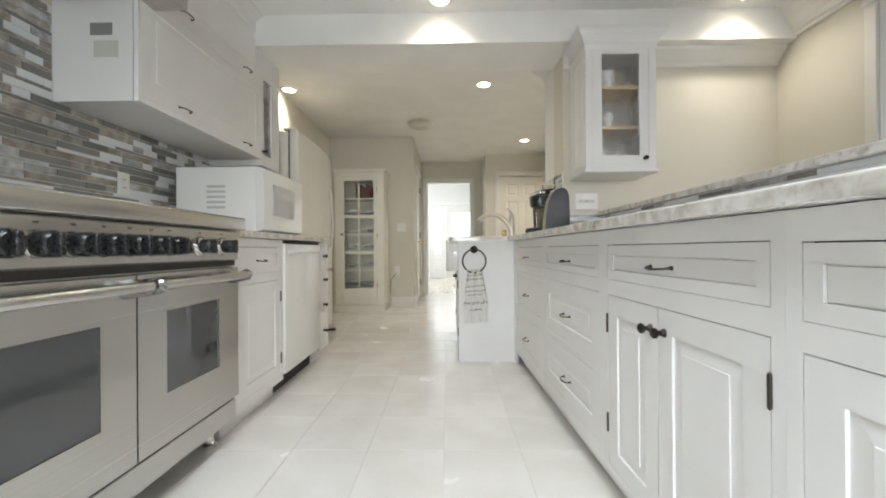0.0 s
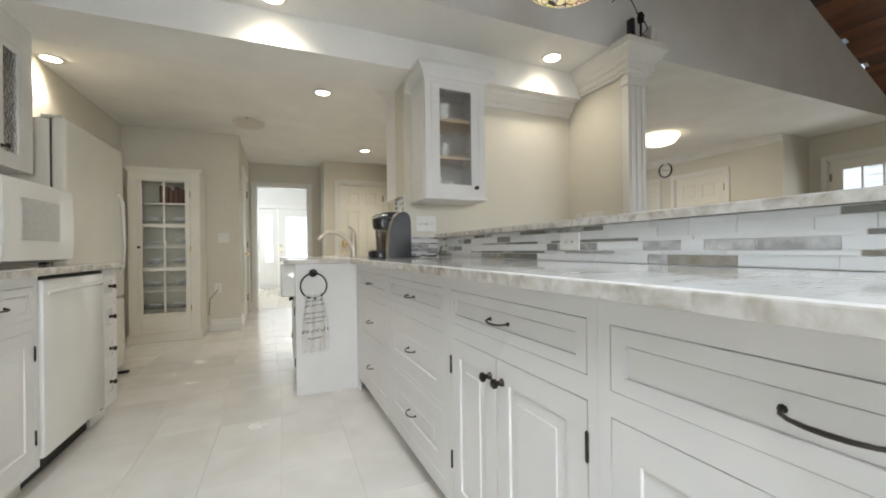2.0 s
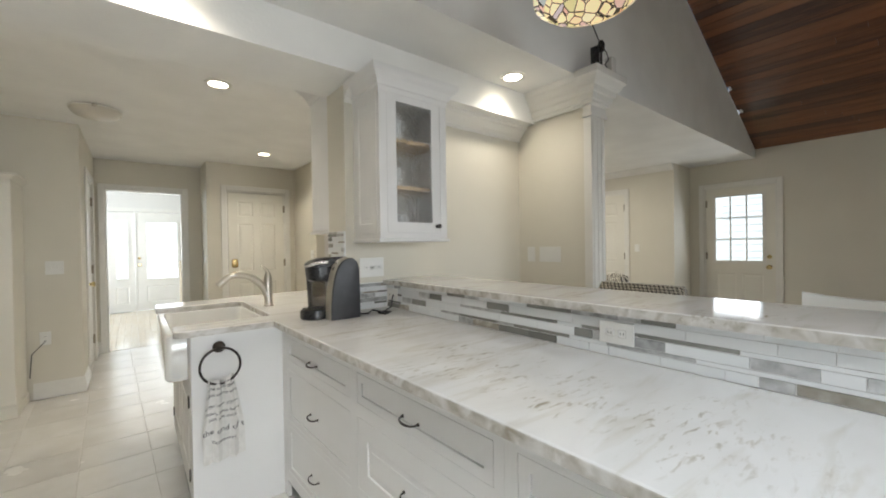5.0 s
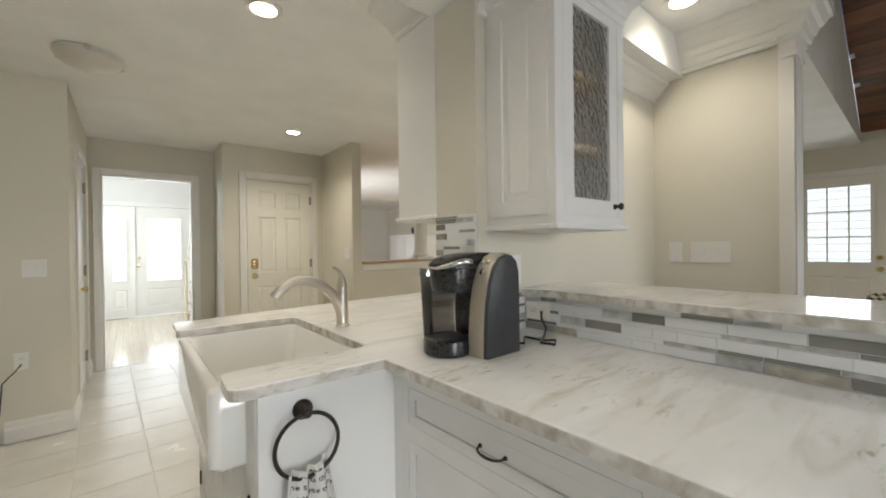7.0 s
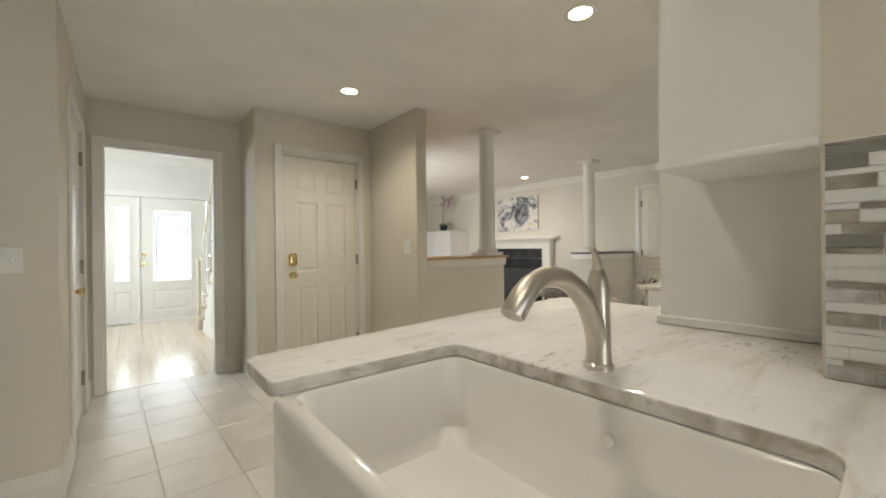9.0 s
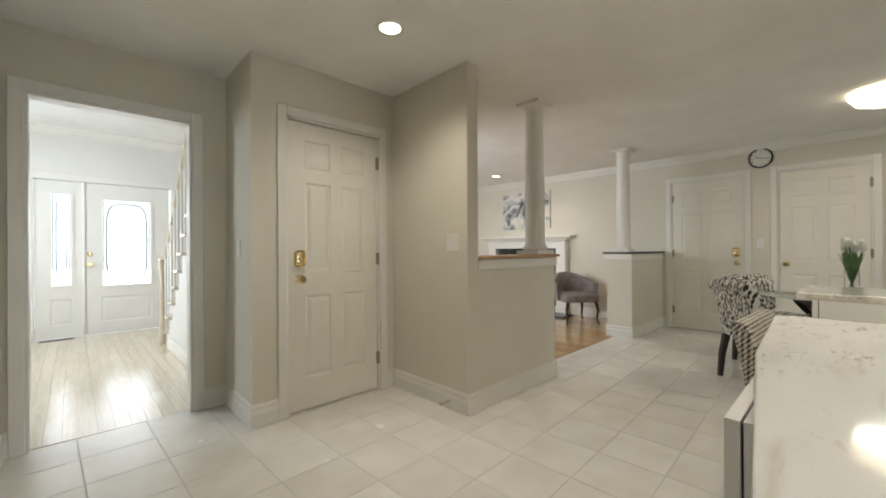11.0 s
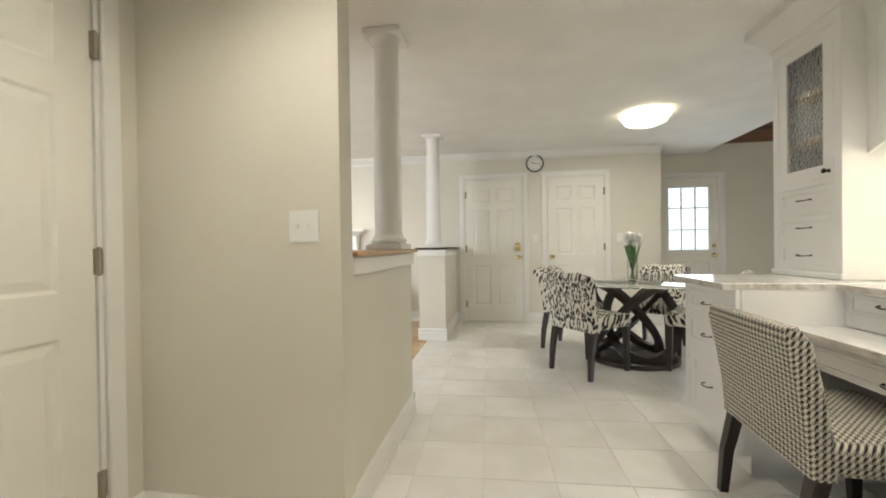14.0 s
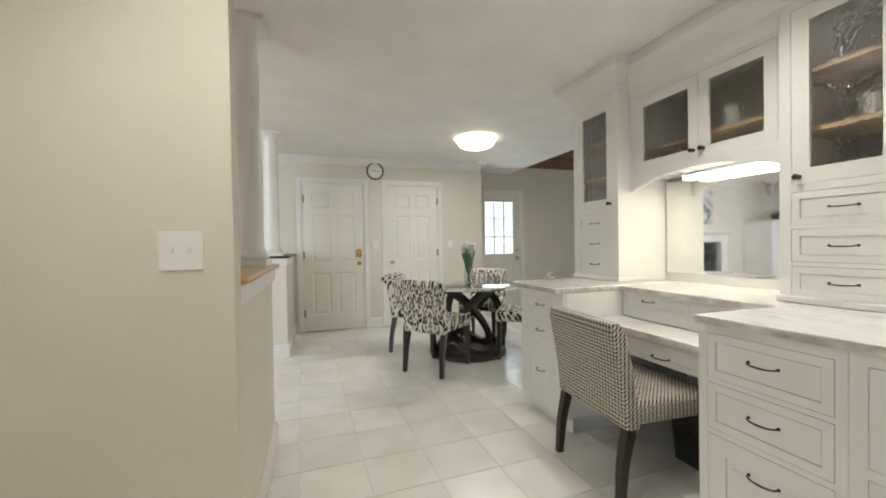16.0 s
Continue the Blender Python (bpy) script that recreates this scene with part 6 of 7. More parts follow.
rings(bm, [[(0.0, -o, z), (mid_w, -o, z), (mid_w, 0.3, z), (0.0, 0.3, z)] for z, o in cv])
part("crown", bm, M_CAB, mid_cab)
tube_lamp = thing("tube_lamp", "lit fluorescent strip light under the bridge cabinet", "lamp", desk_at(2.66, 3.45))
part("housing", boxed((0, 0, 1.604), (0.66, 0.075, 1.624), 0.003), M_CAB, tube_lamp)
part("diffuser", boxed((0.01, 0.03, 1.578), (0.65, 0.072, 1.6035), 0.006, 2), M_LAMP_TUBE, tube_lamp, "glowing ribbed diffuser")
bm = bmesh.new()
tube(bm, [(0.02, 0.014, 1.588), (0.64, 0.014, 1.588)], 0.012, 12)
part("tube", bm, M_LAMP_TUBE, tube_lamp, "glowing tube", True)
window_light("tube_light", (2.33, 3.47, 1.568), (2.36, 3.62, 0.9), 0.6, 0.05, 2.5, (1.0, 0.86, 0.60), 170)
mir = thing("wall_mirror", "frameless wall mirror behind the desk", "mirror", desk_at(2.876, 3.342) @ pose(0, 0, 0, 0, 0, 1.6))
part("mirror_glass", boxed((0.016, 0.0, 0.962), (0.935, 0.006, 1.598)), M_MIRROR, mir, "silvered glass")
part("frame", boxed((0, 0.0065, 0.906), (0.94, 0.013, 1.602)), M_CAB, mir, "white backing board")
rng = random.Random(4)
for x, y, z in [(3.02, 3.5, 1.409), (3.18, 3.5, 1.409), (3.1, 3.5, 1.669), (2.62, 3.5, 1.62), (2.52, 3.5, 1.62), (2.72, 3.46, 1.62), (2.15, 3.48, 1.62), (2.02, 3.48, 1.62), (2.3, 3.48, 1.81), (1.65, 3.5, 1.409), (1.74, 3.5, 1.409), (1.7, 3.5, 1.669), (1.35, 2.92, 1.336), (1.45, 2.95, 1.336), (1.4, 2.92, 1.61), (1.3, 2.95, 1.61), (1.4, 2.92, 1.87)]:
    bm = bmesh.new()
    h, r = rng.uniform(0.09, 0.14), rng.uniform(0.03, 0.042)
    lathe(bm, [(r * 0.7, 0.0005), (r * 0.75, 0.005), (r, h), (r * 0.94, h), (r * 0.68, 0.01)], pose(x, y, z), 16)
    tagged(link_mesh("cup", bm, M_GLASS_WHITE, True), "white cup standing inside a glazed cabinet", "cup", "cups in the cabinets")
bin_ob = thing("waste_bin", "black plastic waste bin under the desk", "bin", pose(2.22, 3.70, 0))
bm = bmesh.new()
rings(bm, [rounded(-0.15 - o, -0.2 - o, 0.15 + o, 0.2 + o, 0.03, z) for z, o in ((0.001, -0.02), (0.34, 0.0), (0.355, 0.008), (0.36, 0.0))] + [rounded(-0.14, -0.19, 0.14, 0.19, 0.03, 0.36), rounded(-0.125, -0.175, 0.125, 0.175, 0.03, 0.02)])
part("bucket", bm, M_BLACK, bin_ob, smooth=True)


# ---- chairs ----
def soft_box(bm, lo, hi, r, seg=4):
    box(bm, lo, hi, r, seg)


def leg(bm, top_pt, foot, a, b):
    tp, ft = Vector(top_pt), Vector(foot)
    mid_pt = (tp + ft) / 2 + Vector((0, 0.012 if ft.y > tp.y else 0, 0))
    loops = []
    for p, s in ((tp, a), (mid_pt, (a + b) / 2), (ft, b)):
        loops.append([(p.x - s, p.y - s, p.z), (p.x + s, p.y - s, p.z), (p.x + s, p.y + s, p.z), (p.x - s, p.y + s, p.z)])
    rings(bm, loops)


def upholstered_chair(name, label, m, cloth, w, seat_h, back_h, roll, group):
    """Faces -y; the back stands at +y."""
    ob = thing(name, label, "chair", m, group)
    bm = bmesh.new()
    soft_box(bm, (-w / 2, -0.27, seat_h - 0.11), (w / 2, 0.20, seat_h), 0.03, 4)
    part("seat", bm, cloth, ob, smooth=True)
    bm = bmesh.new()
    loops = []
    n = 10
    for k in range(n + 1):
        u = k / n
        z = seat_h - 0.12 + (back_h - seat_h + 0.12) * u
        y = 0.19 + 0.075 * u ** 1.5
        t = 0.036 if not roll else 0.036 + 0.012 * (1 if u > 0.85 else 0)
        s = w / 2 * (1.0 - 0.02 * u if not roll else 0.94 + 0.09 * u)
        if k == n:
            t *= 0.6
            s -= 0.012
        loops.append([(-s + 0.012, y - t, z), (0, y - t - (0 if roll else 0.004), z), (s - 0.012, y - t, z), (s, y - t + 0.012, z), (s, y + t - 0.012, z), (s - 0.012, y + t, z), (0, y + t, z), (-s + 0.012, y + t, z), (-s, y + t - 0.012, z), (-s, y - t + 0.012, z)])
    rings(bm, loops)
    part("backrest", bm, cloth, ob, smooth=True)
    if roll:
        bm = bmesh.new()
        tube(bm, [(-w / 2 * 1.04, 0.285, back_h - 0.035), (-w / 4, 0.278, back_h - 0.012), (0, 0.276, back_h - 0.02), (w / 4, 0.278, back_h - 0.012), (w / 2 * 1.04, 0.285, back_h - 0.035)], [0.04, 0.046, 0.044, 0.046, 0.04], 12)
        part("rolled_top", bm, cloth, ob, smooth=True)
    for sx in (-1, 1):
        for top_pt, foot in (((sx * (w / 2 - 0.035), -0.235, seat_h - 0.11), (sx * (w / 2 - 0.035), -0.24, 0.001)), ((sx * (w / 2 - 0.035), 0.19, seat_h - 0.11), (sx * (w / 2 - 0.03), 0.245, 0.001))):
            bm = bmesh.new()
            leg(bm, top_pt, foot, 0.024, 0.016)
            part("leg", bm, M_DARK_WOOD, ob)
    return ob


upholstered_chair("desk_chair", "houndstooth upholstered chair pulled up to the desk", pose(2.335, 4.205, 0, 0, 0, -3), M_HOUNDSTOOTH, 0.555, 0.475, 0.825, False, "houndstooth chairs")
bar_chair = upholstered_chair("bar_chair", "tall houndstooth upholstered bar chair behind the bar", pose(2.03, 1.93, 0, 0, 0, -90), M_HOUNDSTOOTH, 0.46, 0.68, 1.055, False, "houndstooth chairs")
stool = thing("bar_stool", "white painted bar stool with a saddle-shaped back", "stool", pose(1.775, 1.03, 0, 0, 0, -90))
bm = bmesh.new()
rings(bm, [rounded(-0.19 - o, -0.18 - o, 0.19 + o, 0.18 + o, 0.05, z) for z, o in ((0.70, -0.012), (0.706, 0.0), (0.728, 0.0), (0.735, -0.01))])
part("seat", bm, M_TRIM, stool, smooth=True)
for sx in (-1, 1):
    for sy in (-1, 1):
        bm = bmesh.new()
        tube(bm, [(sx * 0.15, sy * 0.14, 0.699), (sx * 0.19, sy * 0.18, 0.001)], [0.02, 0.015], 10)
        part("leg", bm, M_TRIM, stool, smooth=True)
    bm = bmesh.new()
    tube(bm, [(sx * 0.165, 0.15, 0.73), (sx * 0.185, 0.185, 1.0)], 0.014, 8)
    part("back_post", bm, M_TRIM, stool, smooth=True)
for z, k in ((0.28, 0.18), (0.42, 0.172)):
    bm = bmesh.new()
    tube(bm, [(-k, -k + 0.01, z), (k, -k + 0.01, z)], 0.011, 8)
    part("rung", bm, M_TRIM, stool, smooth=True)
bm = bmesh.new()
loops = []
for k in range(17):
    u = k / 8 - 1
    top_z, y = 1.084 + 0.020 * abs(u) ** 2.2, 0.20 - 0.05 * u * u
    loops.append([(u * 0.205, y - 0.011, 0.98), (u * 0.205, y + 0.011, 0.98), (u * 0.205, y + 0.013, top_z - 0.004), (u * 0.205, y, top_z), (u * 0.205, y - 0.013, top_z - 0.004)])
rings(bm, loops)
part("backrest", bm, M_TRIM, stool, smooth=True)
SIDE = "floral chairs round the table"
tx, ty = 4.66, 4.18
first = upholstered_chair("dining_chair", "white chair with black leaf pattern and dark legs", pose(4.265, 4.648, 0, 0, 0, 40), M_FLORAL, 0.47, 0.50, 0.835, True, SIDE)
for x, y, a in ((4.985, 4.66, -34), (5.124, 3.79, -130), (4.33, 3.672, 147)):
    copy_thing(first, pose(x, y, 0, 0, 0, a))

# ---- dining table ----
table = thing("dining_table", "round glass dining table on a dark looped base", "table", pose(tx, ty, 0, 0, 0, 20))
bm = bmesh.new()
lathe(bm, [(0.60, 0.728), (0.606, 0.731), (0.606, 0.739), (0.60, 0.742)], seg=56)
part("tabletop", bm, M_TABLE_GLASS, table, "clear glass top", True)
bm = bmesh.new()
lathe(bm, [(0.40, 0.001), (0.415, 0.008), (0.415, 0.045), (0.40, 0.055)], seg=48)
part("base_ring", bm, M_DARK_WOOD, table, smooth=True)
for k in range(3):
    bm = bmesh.new()
    loops = []
    n = 36
    for i in range(n):
        a = 2 * math.pi * i / n
        r1, c1 = 0.30, Vector((0.085, 0, 0.39))
        tilt = Matrix.Rotation(radians(38), 3, "X") @ Matrix.Rotation(0.0, 3, "Z")
        radial = Vector((math.cos(a), 0, math.sin(a) * 1.12))
        rad_n = Vector((math.cos(a), 0, math.sin(a))).normalized()
        p = c1 + radial * r1
        shear = Vector((0, 0.85 * (p.z - 0.39), 0))
        hw, th = 0.040, 0.030
        loops.append([tuple(p + shear + rad_n * dr + Vector((0, dw, 0))) for dr, dw in ((-hw, -th), (hw, -th), (hw, th), (-hw, th))])
    rings(bm, loops, close=True)
    for v in bm.verts:
        v.co.z = min(max(v.co.z, 0.055), 0.727)
    bmesh.ops.rotate(bm, verts=bm.verts, matrix=Matrix.Rotation(2 * math.pi / 3 * k, 3, "Z"))
    part("loop", bm, M_DARK_WOOD, table, "bent dark wooden loop", True)
vase = thing("vase", "clear glass vase with white tulips on the table", "vase", pose(4.665, 4.157, 0.743))
bm = bmesh.new()
lathe(bm, [(0.035, 0.0005), (0.042, 0.006), (0.046, 0.06), (0.046, 0.20), (0.043, 0.20), (0.043, 0.06), (0.036, 0.012)], seg=24)
part("glass", bm, M_CLEAR, vase, smooth=True)
rng = random.Random(12)
for k in range(14):
    a, lean = rng.random() * 6.28, rng.uniform(0.02, 0.09)
    tip = Vector((lean * math.cos(a), lean * math.sin(a), rng.uniform(0.34, 0.42)))
    bm = bmesh.new()
    tube(bm, [(-0.02 * math.cos(a), -0.02 * math.sin(a), 0.015), tip * 0.55, tip], 0.003, 5)
    part("stem", bm, M_LEAF, vase, "green stem")
    bm = bmesh.new()
    lathe(bm, [(0.005, -0.006), (0.019, 0.010), (0.025, 0.030), (0.020, 0.052), (0.008, 0.064)], Matrix.Translation(tip), 10)
    part("tulip", bm, M_PETAL, vase, "white tulip bloom", True)
    bm = bmesh.new()
    b2 = a + rng.uniform(-0.8, 0.8)
    side = Vector((-math.sin(b2), math.cos(b2), 0))
    out = Vector((math.cos(b2), math.sin(b2), 0))
    pts = [(0.02, 0.12, 0.004), (0.035, 0.20, 0.018), (0.062, 0.28, 0.016), (0.085, 0.34, 0.004)]
    vs = [[bm.verts.new(out * r * 0.9 + Vector((0, 0, z)) + side * s * q) for q in (-1, 0, 1)] for r, z, s in pts]
    for r0, r1 in zip(vs, vs[1:]):
        for q in range(2):
            bm.faces.new((r0[q], r0[q + 1], r1[q + 1], r1[q]))
    part("leaf", bm, M_LEAF, vase, "long green tulip leaf", True)

# ---- clock ----
clock = thing("wall_clock", "round black-rimmed wall clock above the doors", "clock", pose(6.319, 4.923, 2.245, 0, 0, -90))
bm = bmesh.new()
lathe(bm, [(0.118, 0), (0.125, 0.012), (0.122, 0.028), (0.108, 0.030), (0.104, 0.016)], pose(0, 0, 0, 90), 36, False)
part("rim", bm, M_BLACK, clock, smooth=True)
bm = bmesh.new()
lathe(bm, [(0.105, 0.002), (0.105, 0.014)], pose(0, 0, 0, 90), 36)
part("dial", bm, M_FACE, clock, "cream dial")
for k in range(12):
    a = math.pi * k / 6
    r = 0.088
    bm = boxed((-0.003, -0.0005, -0.009), (0.003, 0.0005, 0.009))
    bmesh.ops.transform(bm, matrix=pose(r * math.sin(a), -0.0150, r * math.cos(a), 0, math.degrees(a)), verts=bm.verts)
    part("hour_mark", bm, M_BLACK, clock)
for a, ln, wd in ((-75, 0.055, 0.004), (100, 0.075, 0.003)):
    bm = boxed((-wd, -0.0005, -0.01), (wd, 0.0005, ln))
    bmesh.ops.transform(bm, matrix=pose(0, -0.0165, 0, 0, a), verts=bm.verts)
    part("clock_pointer", bm, M_BLACK, clock)


# ---- columns on the half walls ----
def column(x, y, z0):
    ob = thing("column", "white tapered round column on a half wall", "column", pose(x, y, z0), group="columns of the half walls")
    h = CEIL - z0
    bm = boxed((-0.13, -0.11, 0.0005), (0.13, 0.11, 0.035), 0.003)
    part("plinth", bm, M_TRIM, ob)
    bm = bmesh.new()
    lathe(bm, [(0.10, 0.036), (0.11, 0.045), (0.11, 0.06), (0.098, 0.068), (0.092, 0.085), (0.085, 0.10), (0.085, h * 0.4), (0.074, h - 0.11), (0.08, h - 0.10), (0.08, h - 0.09), (0.074, h - 0.085), (0.076, h - 0.06), (0.095, h - 0.035), (0.10, h - 0.03)], seg=32)
    part("shaft", bm, M_TRIM, ob, smooth=True)
    part("abacus", boxed((-0.115, -0.115, h - 0.03), (0.115, 0.115, h - 0.001), 0.003), M_TRIM, ob)


column(3.07, 6.09, 1.085)
column(5.30, 6.20, 1.085)

# ---- living room ----
pic = thing("painting", "grey and white abstract canvas above the mantel", "painting", pose(EAST - 0.001, 8.894, 1.512, 0, 0, -90))
part("canvas", boxed((0, -0.035, 0), (1.034, -0.001, 0.68), 0.004), M_PAINTING, pic)
fire = thing("fireplace", "white wooden fireplace mantel round dark tiles", "fireplace", pose(EAST - 0.002, 9.357, 0, 0, 0, -90) @ Matrix.Diagonal((1.054, 1, 1.004, 1)))
for x0, x1 in ((0.145, 0.316), (1.572, 1.745)):
    post = part("leg", boxed((x0, -0.12, 0.001), (x1, 0, 1.138), 0.004), M_TRIM, fire)
    bm = bmesh.new()
    nested(bm, x0 + 0.03, 0.2, x1 - 0.03, 1.08, [(0, 0.01), (0, 0.0), (0.012, 0.0), (0.02, 0.006), (0.03, 0.006)], -0.1235)
    part("panel", bm, M_TRIM, post)
    part("foot_block", boxed((x0 - 0.012, -0.134, 0.001), (x1 + 0.012, -0.1205, 0.14), 0.003), M_TRIM, post)
part("frieze", boxed((0.145, -0.13, 1.139), (1.745, 0, 1.265), 0.004), M_TRIM, fire)
bm = bmesh.new()
rings(bm, [[(0.145 - o * 1.9, -0.13 - o, z), (1.745 + o * 1.7, -0.13 - o, z), (1.745 + o * 1.7, 0, z), (0.145 - o * 1.9, 0, z)] for z, o in ((1.266, 0), (1.285, 0.02), (1.305, 0.03), (1.325, 0.06), (1.33, 0.075), (1.358, 0.075))])
part("mantel_shelf", bm, M_TRIM, fire)
for k in range(6):
    part("tile", boxed((0.319 + k * 0.2087, -0.02, 0.945), (0.5245 + k * 0.2087, 0, 1.135), 0.002), M_SLATE, fire)
for x0 in (0.319, 1.446):
    for k in range(4):
        part("tile", boxed((x0, -0.02, 0.005 + k * 0.2345), (x0 + 0.122, 0, 0.2355 + k * 0.2345), 0.002), M_SLATE, fire)
insert = part("firebox", boxed((0.445, -0.03, 0.005), (1.442, 0, 0.94), 0.006), M_BLACK, fire, "black metal fireplace insert")
part("glass_door", boxed((0.515, -0.034, 0.2), (1.372, -0.0305, 0.745)), M_SMOKED, insert, "dark glass door")
for z in (0.785, 0.822, 0.859, 0.896, 0.05, 0.087, 0.124):
    part("louver", boxed((0.475, -0.044, z), (1.412, -0.0305, z + 0.02), 0.003), M_SLATE, insert, "metal louver bar")
part("hearth", boxed((0.0, -0.5, 0.001), (1.89, -0.135, 0.03), 0.003), M_SLATE, fire)
oc = cabinet("media_cabinet", "tall white cabinet with panelled doors", pose(5.76, 11.28, 0, 0, 0, -90), 1.4, 0, 1.545, 0.55,
             [("door", 0.04, 0.10, 0.70, 1.50, {}), ("door", 0.70, 0.10, 1.36, 1.50, {})], toe=0.06)
part("top", boxed((-0.02, -0.02, 1.546), (1.42, 0.55, 1.57), 0.004), M_CAB, oc)
orchid = thing("orchid", "mauve orchid in a black pot on the cabinet", "plant", pose(5.95, 10.35, 1.571))
bm = bmesh.new()
lathe(bm, [(0.07, 0.0005), (0.09, 0.08), (0.1, 0.14), (0.09, 0.14), (0.06, 0.1)], seg=20)
part("pot", bm, M_BLACK, orchid, smooth=True)
rng = random.Random(2)
for s in (-1, 1):
    bm = bmesh.new()
    pts = [(0, 0, 0.10), (0.02 * s, 0.02, 0.35), (0.06 * s, -0.06, 0.6), (0.10 * s, -0.16, 0.78)]
    tube(bm, pts, 0.005, 5)
    part("stem", bm, M_LEAF, orchid)
    for k in range(9):
        u = 0.45 + 0.55 * k / 8
        c = Vector(pts[2]).lerp(Vector(pts[3]), (u - 0.45) / 0.55) + Vector((rng.uniform(-0.05, 0.05), rng.uniform(-0.06, 0.06), rng.uniform(-0.04, 0.04)))
        bm = bmesh.new()
        for q in range(5):
            a = 2 * math.pi * q / 5
            d = Vector((0.15, math.cos(a), math.sin(a)))
            e = Vector((0, -math.sin(a), math.cos(a)))
            vs = [bm.verts.new(c + d * r + e * t) for r, t in ((0.006, 0), (0.03, 0.018), (0.052, 0), (0.03, -0.018))]
            bm.faces.new(vs)
        part("bloom", bm, M_ORCHID, orchid, "mauve bloom")
for k in range(5):
    a = k * 1.3
    bm = bmesh.new()
    d, e = Vector((math.cos(a), math.sin(a), 0)), Vector((-math.sin(a), math.cos(a), 0))
    vs = [[bm.verts.new(d * r + e * t * q + Vector((0, 0, z))) for q in (-1, 1)] for r, t, z in ((0.02, 0.02, 0.13), (0.10, 0.035, 0.19), (0.18, 0.03, 0.18), (0.23, 0.006, 0.13))]
    for r0, r1 in zip(vs, vs[1:]):
        bm.faces.new((r0[0], r0[1], r1[1], r1[0]))
    part("leaf", bm, M_LEAF, orchid)

arm = thing("tub_chair", "grey velvet tub armchair with curved wooden legs", "armchair", pose(5.72, 7.10, 0, 0, 0, -35))
bm = bmesh.new()
soft_box(bm, (-0.27, -0.26, 0.33), (0.27, 0.25, 0.45), 0.035, 3)
part("seat", bm, M_GREY_VELVET, arm, smooth=True)
bm = bmesh.new()
loops = []
for k in range(17):
    a = radians(-20 + 220 * k / 16)
    c, s = math.cos(a), math.sin(a)
    tp = 0.60 + 0.16 * max(0, s) ** 1.5
    loops.append([(0.26 * c, 0.24 * s + 0.01, 0.36), (0.34 * c, 0.31 * s + 0.01, 0.36), (0.36 * c, 0.34 * s + 0.02, tp), (0.28 * c, 0.27 * s + 0.02, tp)])
rings(bm, loops)
part("back", bm, M_GREY_VELVET, arm, smooth=True)
for sx in (-1, 1):
    for y in (-0.22, 0.22):
        bm = bmesh.new()
        tube(bm, [(sx * 0.22, y, 0.34), (sx * 0.25, y * 1.08, 0.22), (sx * 0.235, y * 1.03, 0.08), (sx * 0.26, y * 1.1, 0.002)], [0.026, 0.022, 0.014, 0.012], 8)
        part("leg", bm, M_DARK_WOOD, arm, smooth=True)

# ---- foyer stair ----
stair = thing("staircase", "white open staircase with pale wooden treads", "staircase", pose(0, 0, 0), kind="structure")
bm = bmesh.new()
prof = [(9.95, 0.0)]
for k in range(12):
    prof += [(9.90 - 0.19 * k, 0.02 + 0.185 * k), (9.90 - 0.19 * k, 0.165 + 0.185 * k)]
prof += [(7.61, 2.2), (7.61, 0.0)]
rings(bm, [[(x, y, z) for y, z in prof] for x in (0.935, 1.9)])
part("stair_body", bm, M_WALL_PALE, stair)
for k in range(12):
    part("tread", boxed((0.885, 9.715 - 0.19 * k, 0.166 + 0.185 * k), (1.9, 9.925 - 0.19 * k, 0.192 + 0.185 * k), 0.004), M_HARDWOOD_PALE, stair)
for k in range(12):
    y, z = 9.82 - 0.19 * k, 0.193 + 0.185 * k
    bm = bmesh.new()
    tube(bm, [(0.915, y, z), (0.915, y, z + 0.86)], 0.012, 6)
    part("baluster", bm, M_TRIM, stair)
bm = bmesh.new()
lathe(bm, [(0.035, 0.0), (0.035, 0.25), (0.022, 0.30), (0.028, 0.5), (0.02, 0.8), (0.03, 0.88), (0.03, 1.0), (0.04, 1.03), (0.01, 1.06)], pose(0.90, 9.96, 0.001), 14)
part("newel", bm, M_HARDWOOD_PALE, stair, smooth=True)
bm = bmesh.new()
tube(bm, [(0.915, 9.96, 1.03), (0.915, 9.82, 1.07), (0.915, 7.73, 3.1)], 0.018, 8)
part("handrail", bm, M_HARDWOOD_PALE, stair, "pale wooden handrail", True)


# ---- lamps ----
def downlight(x, y, watts, z=CEIL, group="recessed ceiling lights"):
    ob = thing("downlight", "lit recessed ceiling light with a white trim ring", "ceiling light", pose(x, y, z), group)
    bm = bmesh.new()
    lathe(bm, [(0.058, -0.002), (0.062, -0.008), (0.084, -0.006), (0.086, -0.0005)], seg=28, cap=False)
    part("trim_ring", bm, M_TRIM, ob, smooth=True)
    bm = bmesh.new()
    lathe(bm, [(0.060, -0.0035), (0.045, -0.005), (0.01, -0.0055)], seg=24)
    part("lens", bm, M_LAMP_WARM, ob, "glowing lens")
    lamp = new("downlight_lamp", bpy.data.lights.new("downlight_lamp", "SPOT"))
    lamp.data.energy, lamp.data.spot_size, lamp.data.spot_blend, lamp.data.shadow_soft_size = watts, radians(140), 0.9, 0.05
    lamp.data.color = (1.0, 0.915, 0.775)
    lamp.location = (x, y, z - 0.012)


LAMP = 1.0
for x, y, watts in ((2.227, 2.735, 25), (0.27, 2.74, 28), (0.667, 4.035, 32), (1.441, 5.995, 58), (1.956, 4.30, 48), (-1.265, 4.10, 36), (5.59, 7.604, 24), (5.50, 8.45, 24)):
    downlight(x, y, watts * LAMP)


